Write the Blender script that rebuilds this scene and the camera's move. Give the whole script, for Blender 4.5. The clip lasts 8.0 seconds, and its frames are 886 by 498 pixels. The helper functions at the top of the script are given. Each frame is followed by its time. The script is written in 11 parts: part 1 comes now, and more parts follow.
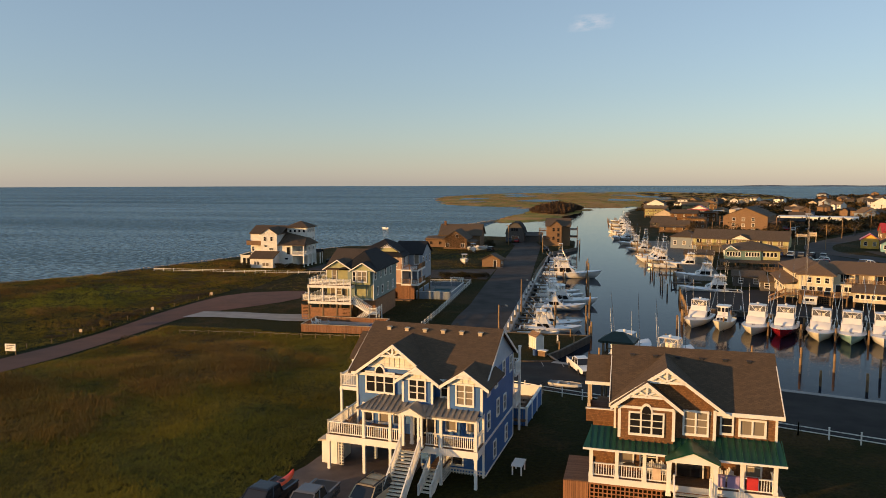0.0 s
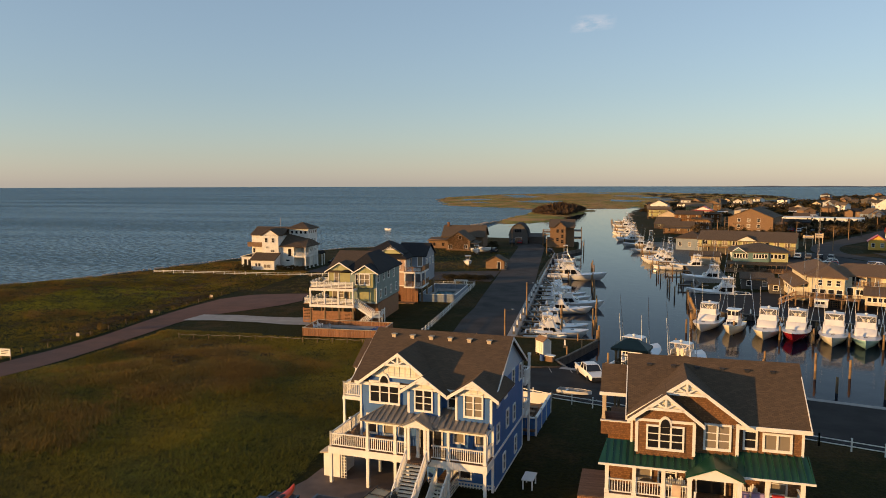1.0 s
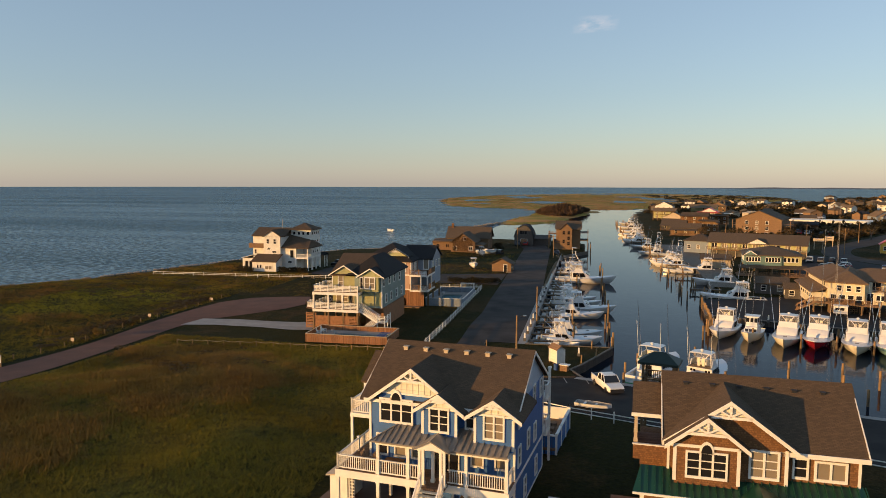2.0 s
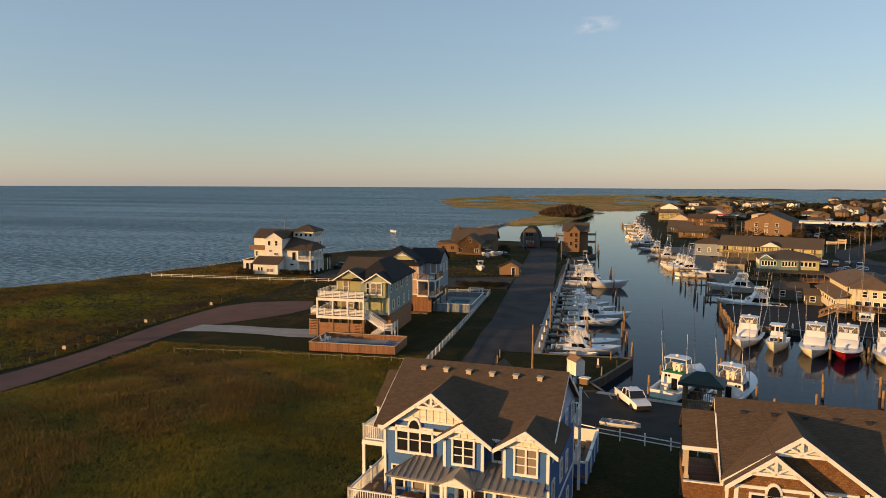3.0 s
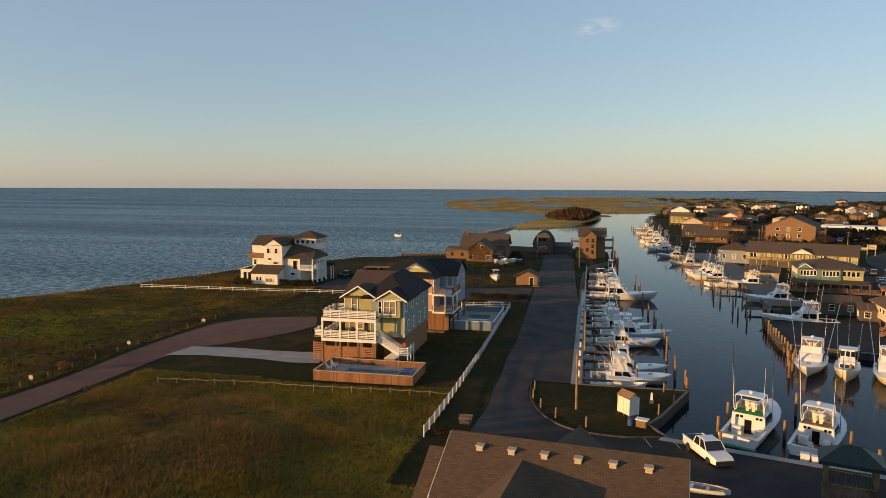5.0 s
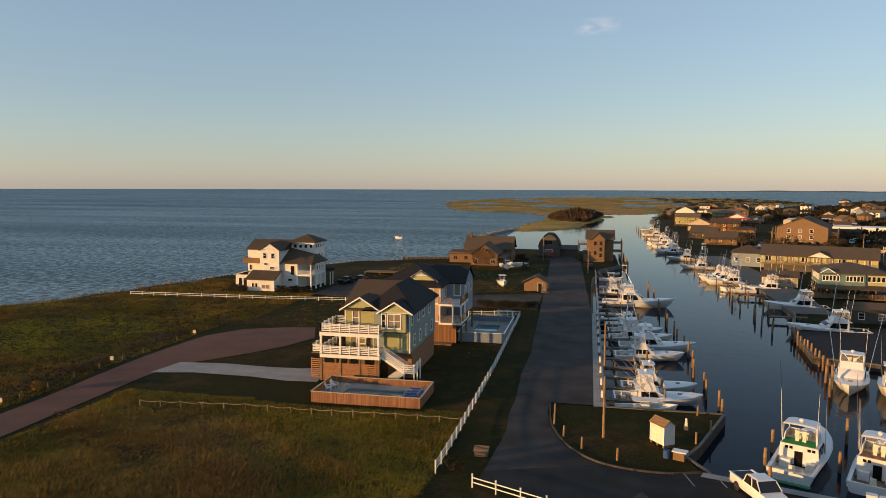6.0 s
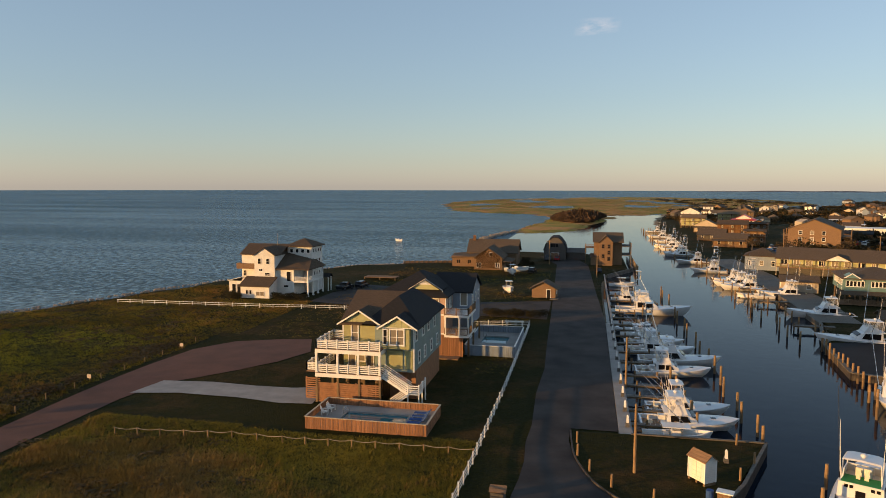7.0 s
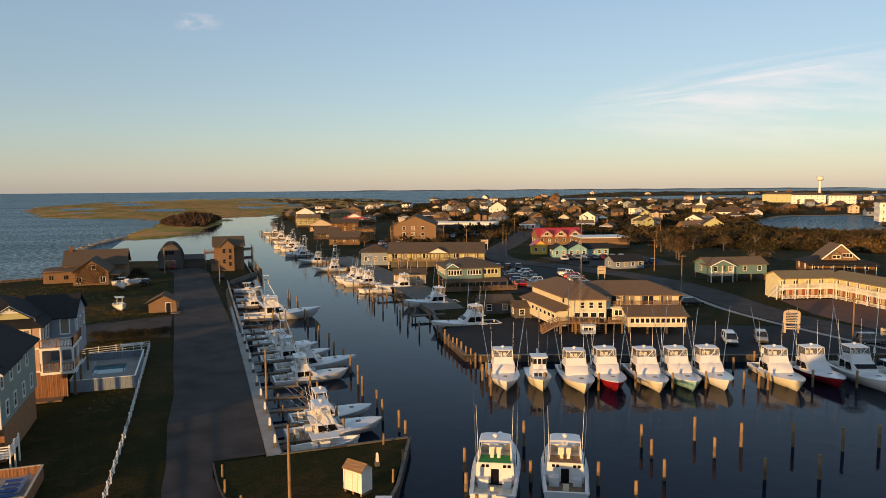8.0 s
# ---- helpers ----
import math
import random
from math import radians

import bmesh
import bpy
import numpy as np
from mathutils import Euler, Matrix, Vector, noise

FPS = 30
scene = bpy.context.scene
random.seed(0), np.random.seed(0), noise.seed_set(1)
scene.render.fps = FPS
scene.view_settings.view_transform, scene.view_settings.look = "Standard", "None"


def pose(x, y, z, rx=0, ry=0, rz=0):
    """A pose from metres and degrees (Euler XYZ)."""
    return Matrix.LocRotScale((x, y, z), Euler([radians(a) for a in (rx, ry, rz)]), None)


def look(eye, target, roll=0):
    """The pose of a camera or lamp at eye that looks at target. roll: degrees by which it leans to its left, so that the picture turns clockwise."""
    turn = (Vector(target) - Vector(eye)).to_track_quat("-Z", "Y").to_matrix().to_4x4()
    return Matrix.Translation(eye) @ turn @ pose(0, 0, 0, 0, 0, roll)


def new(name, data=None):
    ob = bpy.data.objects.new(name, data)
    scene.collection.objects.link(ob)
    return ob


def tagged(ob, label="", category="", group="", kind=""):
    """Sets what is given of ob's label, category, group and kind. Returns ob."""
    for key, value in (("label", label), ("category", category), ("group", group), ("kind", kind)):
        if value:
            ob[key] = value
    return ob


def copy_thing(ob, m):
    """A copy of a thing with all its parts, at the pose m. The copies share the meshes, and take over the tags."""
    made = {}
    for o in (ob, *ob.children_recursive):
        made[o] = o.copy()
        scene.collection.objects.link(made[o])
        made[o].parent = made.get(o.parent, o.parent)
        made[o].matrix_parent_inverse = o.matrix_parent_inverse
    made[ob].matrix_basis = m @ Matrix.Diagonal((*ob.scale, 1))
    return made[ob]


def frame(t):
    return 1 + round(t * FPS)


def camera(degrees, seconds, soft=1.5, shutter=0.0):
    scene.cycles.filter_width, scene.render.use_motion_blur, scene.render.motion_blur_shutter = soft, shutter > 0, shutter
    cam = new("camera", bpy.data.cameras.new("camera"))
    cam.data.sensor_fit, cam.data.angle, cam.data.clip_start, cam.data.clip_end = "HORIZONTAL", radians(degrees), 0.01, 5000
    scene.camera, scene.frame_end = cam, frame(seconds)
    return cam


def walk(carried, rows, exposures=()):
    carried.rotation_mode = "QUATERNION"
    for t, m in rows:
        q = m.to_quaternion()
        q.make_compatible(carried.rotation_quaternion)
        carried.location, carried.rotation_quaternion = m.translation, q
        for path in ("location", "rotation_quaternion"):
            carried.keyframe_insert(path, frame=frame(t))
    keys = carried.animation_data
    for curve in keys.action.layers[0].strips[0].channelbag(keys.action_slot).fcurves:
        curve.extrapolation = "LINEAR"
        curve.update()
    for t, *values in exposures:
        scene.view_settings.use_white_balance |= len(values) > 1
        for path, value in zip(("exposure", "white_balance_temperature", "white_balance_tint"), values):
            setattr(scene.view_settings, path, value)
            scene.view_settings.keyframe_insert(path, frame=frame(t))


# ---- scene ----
cam = camera(64.9, 8.0, soft=0.7)
PATH = [
    (0, (12.407, -5.265, 24.372), (12.008, -3.315, 24.181), -0.1),
    (0.5, (12.084, -4.398, 24.387), (11.683, -2.448, 24.197), -0.2),
    (1, (11.517, -3.029, 24.413), (11.113, -1.08, 24.224), -0.1),
    (1.5, (10.659, -1.272, 24.426), (10.253, 0.677, 24.238), 0.0),
    (3, (7.037, 5.647, 24.579), (6.627, 7.596, 24.392), 0.3),
    (3.5, (5.663, 8.45, 24.627), (5.253, 10.399, 24.442), 0.3),
    (4, (4.114, 11.451, 24.745), (3.704, 13.4, 24.56), 0.3),
    (4.5, (2.669, 14.685, 24.8), (2.259, 16.634, 24.617), 0.3),
    (6, (-1.695, 25.708, 25.198), (-2.103, 27.658, 25.017), 0.2),
    (6.5, (-2.94, 29.511, 25.271), (-3.347, 31.461, 25.09), 0.1),
    (7, (-4.221, 33.406, 25.393), (-4.628, 35.356, 25.214), 0.1),
    (7.2, (-4.332, 34.844, 25.61), (-4.74, 36.793, 25.431), -0.0),
    (7.4, (-4.55, 35.985, 25.711), (-4.751, 37.967, 25.531), 0.0),
    (7.5, (-4.729, 36.42, 25.757), (-4.767, 38.412, 25.576), 0.05),
    (7.6, (-4.938, 36.936, 25.744), (-4.808, 38.924, 25.565), 0.0),
    (7.8, (-5.358, 37.918, 25.672), (-4.899, 39.856, 25.497), -0.2),
    (8, (-5.936, 38.961, 25.635), (-5.281, 40.842, 25.456), -0.37),
]
walk(cam, [(t, look(eye, target, roll)) for t, eye, target, roll in PATH], [(0.0, 0.24, 6800, 20), (8.0, 0.24, 6800, 20)])

# ---- world and sun ----
SUN_EL, SUN_AZ = 5.0, 235.0   # degrees; azimuth clockwise from +y
world = bpy.data.worlds.new("sky")
scene.world = world
world.use_nodes = True
wn = world.node_tree
sky = wn.nodes.new("ShaderNodeTexSky")
sky.sky_type = "NISHITA"
sky.sun_disc = False
sky.sun_elevation, sky.sun_rotation = radians(SUN_EL), radians(SUN_AZ)
sky.altitude, sky.air_density, sky.dust_density, sky.ozone_density = 0, 1.0, 0.3, 2.2
hsv = wn.nodes.new("ShaderNodeHueSaturation")
hsv.inputs["Saturation"].default_value = 0.84
wn.links.new(sky.outputs[0], hsv.inputs["Color"])
veil = wn.nodes.new("ShaderNodeMix")   # thin even haze over the clear sky
veil.data_type = "RGBA"
veil.inputs[0].default_value = 0.38
veil.inputs[7].default_value = (1.06, 1.78, 2.38, 1)
wn.links.new(hsv.outputs[0], veil.inputs[6])
wn.links.new(veil.outputs[2], wn.nodes["Background"].inputs[0])
wn.nodes["Background"].inputs[1].default_value = 0.22
sun_data = bpy.data.lights.new("sun", "SUN")
sun_data.energy, sun_data.angle, sun_data.color = 5.0, radians(0.6), (1.0, 0.6, 0.21)
sun = new("sun", sun_data)
TO_SUN = Vector((math.sin(radians(SUN_AZ)) * math.cos(radians(SUN_EL)), math.cos(radians(SUN_AZ)) * math.cos(radians(SUN_EL)), math.sin(radians(SUN_EL))))
sun.matrix_world = Matrix.Translation((-300, -200, 120)) @ TO_SUN.to_track_quat("Z", "Y").to_matrix().to_4x4()


# ---- materials ----
def principled(name, base, rough=0.7, metal=0.0, spec=0.5):
    m = bpy.data.materials.new(name)
    m.use_nodes = True
    b = m.node_tree.nodes["Principled BSDF"]
    b.inputs["Base Color"].default_value = (*base, 1)
    b.inputs["Roughness"].default_value = rough
    b.inputs["Metallic"].default_value = metal
    b.inputs["Specular IOR Level"].default_value = spec
    return m, m.node_tree, b


def node(nt, kind, **sets):
    n = nt.nodes.new(kind)
    for k, v in sets.items():
        n.inputs[k].default_value = v
    return n


def ramp(nt, fac, stops):
    r = nt.nodes.new("ShaderNodeValToRGB")
    el = r.color_ramp.elements
    while len(el) < len(stops):
        el.new(0.5)
    for e, (p, c) in zip(el, stops):
        e.position, e.color = p, (*c, 1)
    nt.links.new(fac, r.inputs[0])
    return r.outputs[0]


def position(nt):
    return nt.nodes.new("ShaderNodeNewGeometry").outputs["Position"]


def noise_tex(nt, scale, detail=4.0, rough=0.55, vec=None):
    n = node(nt, "ShaderNodeTexNoise", Scale=scale, Detail=detail, Roughness=rough)
    nt.links.new(vec or position(nt), n.inputs["Vector"])
    return n.outputs["Fac"]


def mul(c, k):
    return tuple(min(1.0, v * k) for v in c)


def mixed(nt, fac, a, b, mode="MIX"):
    m = nt.nodes.new("ShaderNodeMix")
    m.data_type, m.blend_type = "RGBA", mode
    for sock, val in ((m.inputs[0], fac), (m.inputs[6], a), (m.inputs[7], b)):
        if isinstance(val, bpy.types.NodeSocket):
            nt.links.new(val, sock)
        elif isinstance(val, tuple):
            sock.default_value = (*val, 1)
        else:
            sock.default_value = val
    return m.outputs[2]


def calc(nt, op, a, b=0.0):
    n = nt.nodes.new("ShaderNodeMath")
    n.operation = op
    for sock, val in ((n.inputs[0], a), (n.inputs[1], b)):
        if isinstance(val, bpy.types.NodeSocket):
            nt.links.new(val, sock)
        else:
            sock.default_value = val
    return n.outputs[0]


def axis(nt, which):
    s = nt.nodes.new("ShaderNodeSeparateXYZ")
    nt.links.new(position(nt), s.inputs[0])
    return s.outputs[which]


def bump(nt, b, height, strength=0.4, dist=0.02):
    n = node(nt, "ShaderNodeBump", Strength=strength, Distance=dist)
    nt.links.new(height, n.inputs["Height"])
    nt.links.new(n.outputs[0], b.inputs["Normal"])


def plain(name, base, rough=0.6, vary=0.15, scale=1.5, grain=14.0, metal=0.0, relief=0.15, dist=0.01, spec=0.5):
    """A surface with slow stains and a fine grain."""
    m, nt, b = principled(name, base, rough, metal, spec)
    c = ramp(nt, noise_tex(nt, scale), [(0.3, mul(base, 1 - vary)), (0.7, mul(base, 1 + vary))])
    g = noise_tex(nt, grain, 3.0)
    c = mixed(nt, calc(nt, "MULTIPLY", g, vary), c, mul(base, 0.45))
    nt.links.new(c, b.inputs["Base Color"])
    bump(nt, b, g, relief, dist)
    return m


def siding(name, base, pitch=0.16, rough=0.55, vary=0.1):
    """Lapped boards: each course leans out to its lower edge."""
    m, nt, b = principled(name, base, rough)
    z = calc(nt, "DIVIDE", axis(nt, 2), pitch)
    lap = calc(nt, "SUBTRACT", 1.0, calc(nt, "FRACT", z))
    joint = calc(nt, "GREATER_THAN", lap, 0.9)
    c = ramp(nt, noise_tex(nt, 0.9), [(0.3, mul(base, 1 - vary)), (0.7, mul(base, 1 + vary))])
    c = mixed(nt, calc(nt, "MULTIPLY", joint, 0.35), c, mul(base, 0.4))
    c = mixed(nt, calc(nt, "MULTIPLY", noise_tex(nt, 9.0), 0.18), c, mul(base, 0.6))
    nt.links.new(c, b.inputs["Base Color"])
    bump(nt, b, lap, 0.5, 0.02)
    return m


def shingles(name, a, c2, size=(0.3, 0.18), rough=0.85, relief=0.6, upright=True):
    """Courses of staggered shingles, each of its own tone."""
    m, nt, b = principled(name, a, rough, 0.0, 0.25)
    sep = nt.nodes.new("ShaderNodeSeparateXYZ")
    nt.links.new(position(nt), sep.inputs[0])
    com = nt.nodes.new("ShaderNodeCombineXYZ")
    nt.links.new(calc(nt, "ADD", sep.outputs[0], sep.outputs[1]) if upright else sep.outputs[0], com.inputs[0])
    nt.links.new(sep.outputs[2] if upright else calc(nt, "ADD", sep.outputs[1], sep.outputs[2]), com.inputs[1])
    br = node(nt, "ShaderNodeTexBrick", Scale=1.0)
    br.inputs["Brick Width"].default_value, br.inputs["Row Height"].default_value = size
    br.inputs["Mortar Size"].default_value = 0.012
    br.inputs["Color1"].default_value, br.inputs["Color2"].default_value = (*a, 1), (*c2, 1)
    br.inputs["Mortar"].default_value = (*mul(a, 0.4), 1)
    nt.links.new(com.outputs[0], br.inputs["Vector"])
    c = mixed(nt, calc(nt, "MULTIPLY", noise_tex(nt, 0.35), 0.6), br.outputs["Color"], mul(c2, 0.75))
    c = mixed(nt, calc(nt, "MULTIPLY", noise_tex(nt, 12.0), 0.45), c, mul(a, 0.5))
    nt.links.new(c, b.inputs["Base Color"])
    bump(nt, b, calc(nt, "SUBTRACT", noise_tex(nt, 18.0), br.outputs["Fac"]), relief, 0.025)
    return m


def planked(name, base, pitch=0.14, which=0, rough=0.75, vary=0.3):
    """Boards side by side along one axis, each of its own tone."""
    m, nt, b = principled(name, base, rough, 0, 0.3)
    s = calc(nt, "DIVIDE", calc(nt, "ADD", axis(nt, 0), axis(nt, 1)) if which == 3 else axis(nt, which), pitch)
    gap = calc(nt, "GREATER_THAN", calc(nt, "FRACT", s), 0.9)
    wnz = nt.nodes.new("ShaderNodeTexWhiteNoise")
    wnz.noise_dimensions = "1D"
    nt.links.new(calc(nt, "FLOOR", s), wnz.inputs["W"])
    c = ramp(nt, wnz.outputs["Value"], [(0.0, mul(base, 1 - vary)), (1.0, mul(base, 1 + vary))])
    c = mixed(nt, calc(nt, "MULTIPLY", noise_tex(nt, 5.0), 0.5), c, mul(base, 0.55))
    c = mixed(nt, gap, c, mul(base, 0.2))
    nt.links.new(c, b.inputs["Base Color"])
    bump(nt, b, calc(nt, "SUBTRACT", noise_tex(nt, 25.0), gap), 0.4, 0.012)
    return m


WHITE = plain("white paint", (0.78, 0.755, 0.7), 0.5, 0.06, 1.2, 9.0)
CREAM = siding("cream boards", (0.74, 0.7, 0.58), 0.4)
BLUE = siding("blue lap siding", (0.032, 0.125, 0.34))
BLUE_PALE = siding("pale blue boards", (0.33, 0.42, 0.52))
CEDAR = shingles("cedar shingle wall", (0.34, 0.17, 0.075), (0.15, 0.07, 0.034), (0.16, 0.13))
ROOF_BROWN = shingles("brown asphalt roof shingles", (0.15, 0.1, 0.063), (0.085, 0.06, 0.04), (0.26, 0.14), 0.9, 0.4, False)
ROOF_DARK = shingles("charcoal asphalt roof shingles", (0.035, 0.033, 0.034), (0.022, 0.021, 0.023), (0.26, 0.14), 0.9, 0.4, False)
ROOF_MOTEL = shingles("sun-faded brown roof shingles", (0.24, 0.155, 0.095), (0.17, 0.11, 0.07), (0.26, 0.14), 0.9, 0.4, False)
ROOF_OLIVE = shingles("faded olive tan shingles", (0.33, 0.25, 0.13), (0.25, 0.185, 0.1), (0.26, 0.14), 0.9, 0.4, False)
ROOF_TAN = shingles("warm tan roof shingles", (0.27, 0.185, 0.11), (0.19, 0.13, 0.08), (0.26, 0.14), 0.9, 0.4, False)
ROOF_GREY = shingles("grey-brown roof shingles", (0.17, 0.12, 0.08), (0.11, 0.08, 0.056), (0.26, 0.14), 0.9, 0.4, False)
METAL_GREEN = plain("green metal roofing", (0.012, 0.075, 0.045), 0.35, 0.15, 0.8, 10, 0.3)
METAL_GREY = plain("weathered grey metal roofing", (0.27, 0.245, 0.22), 0.42, 0.12, 0.8, 10, 0.4)
RED_METAL = plain("red metal roofing", (0.5, 0.035, 0.025), 0.4, 0.12, 0.8, 10, 0.1)
SIDE_YELLOW = siding("olive yellow siding", (0.34, 0.32, 0.14))
SIDE_SAGE = siding("sage green siding", (0.2, 0.26, 0.24))
SIDE_PINK = siding("pink beige siding", (0.5, 0.33, 0.25))
SIDE_GREYBLUE = siding("grey blue siding", (0.22, 0.26, 0.31))
SIDE_WHITE = siding("white siding", (0.72, 0.69, 0.63))
SIDE_CREAM = siding("cream siding", (0.62, 0.55, 0.39))
SIDE_TEAL = siding("teal siding", (0.12, 0.21, 0.195))
SIDE_TURQ = siding("light turquoise siding", (0.2, 0.4, 0.42))
BRICK_RED = plain("painted red brick", (0.3, 0.09, 0.05), 0.8, 0.2, 1.2, 12)
SIDE_PALE = siding("pale yellow siding", (0.66, 0.6, 0.36))
SIDE_LIME = siding("pale yellow green siding", (0.42, 0.41, 0.2))
SIDE_BEIGE = siding("beige siding", (0.5, 0.4, 0.28))
SIDE_TAN = shingles("tan shingle wall", (0.33, 0.2, 0.11), (0.25, 0.15, 0.085))
WEATHERED = shingles("weathered grey shingles", (0.16, 0.145, 0.13), (0.11, 0.1, 0.09))
SIDE_YEL = siding("bright yellow siding", (0.7, 0.42, 0.06))
LATTICE = plain("white lattice", (0.7, 0.68, 0.62), 0.6)
WOOD_FENCE = planked("orange-brown fence boards", (0.3, 0.14, 0.068), 0.14, 3)
WOOD_SLAT = plain("stained slats", (0.29, 0.13, 0.056), 0.7, 0.25, 2.0, 16)
DECK = planked("brown deck boards", (0.2, 0.12, 0.075), 0.14, 1)
DECK_GREY = planked("silvered dock boards", (0.17, 0.145, 0.115), 0.15, 1)
BULK_TIMBER = planked("tarred bulkhead planks", (0.075, 0.06, 0.048), 0.24, 3)
PILE = plain("tarred wooden pile", (0.19, 0.12, 0.06), 0.85, 0.35, 1.0, 12, relief=0.5, dist=0.03)
PILE_TOP = plain("sunbleached pile wood", (0.29, 0.175, 0.08), 0.85, 0.3, 1.0, 12)
GELCOAT = plain("white gelcoat", (0.68, 0.67, 0.66), 0.22, 0.03, 0.8, 3, relief=0.02)
GEL_RED = plain("dark red gelcoat", (0.26, 0.012, 0.02), 0.15, 0.06, 0.8, 3, relief=0.02)
GEL_AQUA = plain("seafoam gelcoat", (0.3, 0.52, 0.48), 0.2, 0.04, 0.8, 3, relief=0.02)
GEL_GREEN = plain("green gelcoat", (0.03, 0.2, 0.08), 0.2, 0.05, 0.8, 3, relief=0.02)
GEL_DARK = plain("navy bottom paint", (0.02, 0.025, 0.04), 0.5)
GEL_CREAM = plain("cream gelcoat", (0.7, 0.64, 0.5), 0.25, 0.04)
TEAK = planked("teak cockpit sole", (0.3, 0.2, 0.12), 0.08, 0)
GREEN_MAT = plain("green deck carpet", (0.02, 0.26, 0.07), 0.9)
ALU = plain("bare aluminium tube", (0.75, 0.73, 0.7), 0.25, 0.05, metal=1.0)
BLACK = plain("black rubber", (0.018, 0.018, 0.02), 0.7)
DARKMETAL = plain("dark metal", (0.06, 0.06, 0.065), 0.45, metal=0.6)
CONCRETE = plain("pale concrete", (0.31, 0.28, 0.25), 0.85, 0.18, 0.5, 7, relief=0.3)
ASPHALT = plain("worn asphalt", (0.056, 0.046, 0.041), 0.92, 0.45, 0.22, 9, relief=0.3, spec=0.25)
ASPHALT_LOT = plain("patched boat-yard asphalt", (0.032, 0.028, 0.026), 0.92, 0.45, 0.3, 9, relief=0.3, spec=0.2)
ASPHALT_NEW = plain("dark asphalt", (0.022, 0.021, 0.022), 0.9, 0.25, 0.16, 9, relief=0.3, spec=0.25)
GRAVEL = plain("pinkish crushed gravel", (0.13, 0.05, 0.03), 0.95, 0.22, 0.25, 5, relief=0.6, dist=0.03)
ROCK = plain("grey riprap stone", (0.23, 0.2, 0.17), 0.9, 0.3, 0.8, 6, relief=0.6, dist=0.08)
ROPE = plain("pale rope", (0.33, 0.27, 0.19), 0.9)
CANVAS_BLUE = plain("blue canvas", (0.02, 0.07, 0.22), 0.8)
CANVAS_RED = plain("red canvas", (0.55, 0.03, 0.03), 0.8)
CANVAS_GREEN = plain("dark green metal sheet", (0.008, 0.026, 0.02), 0.55)
CLOTH_LILAC = plain("lilac towel", (0.4, 0.28, 0.45), 0.9)
CLOTH_TAN = plain("striped tan towel", (0.6, 0.45, 0.33), 0.9)


def glass_mat(name, tint, rough=0.04):
    m, nt, b = principled(name, tint, rough, 0.0, 0.6)
    w = noise_tex(nt, 0.6, 1.0)
    bump(nt, b, w, 0.03, 0.05)
    return m


GLASS = glass_mat("dark window glass", (0.018, 0.018, 0.02))
BOAT_GLASS = glass_mat("smoked cabin glass", (0.01, 0.009, 0.009), 0.1)
BOAT_GLASS.node_tree.nodes["Principled BSDF"].inputs["Specular IOR Level"].default_value = 0.18
BLIND = glass_mat("window glass before blinds", (0.24, 0.2, 0.15), 0.08)
POOL_WATER = glass_mat("pool water", (0.02, 0.15, 0.18), 0.03)
CLEAR, cnt, cb = principled("clear vinyl curtain", (0.9, 0.88, 0.84), 0.08)
cb.inputs["Alpha"].default_value = 0.13

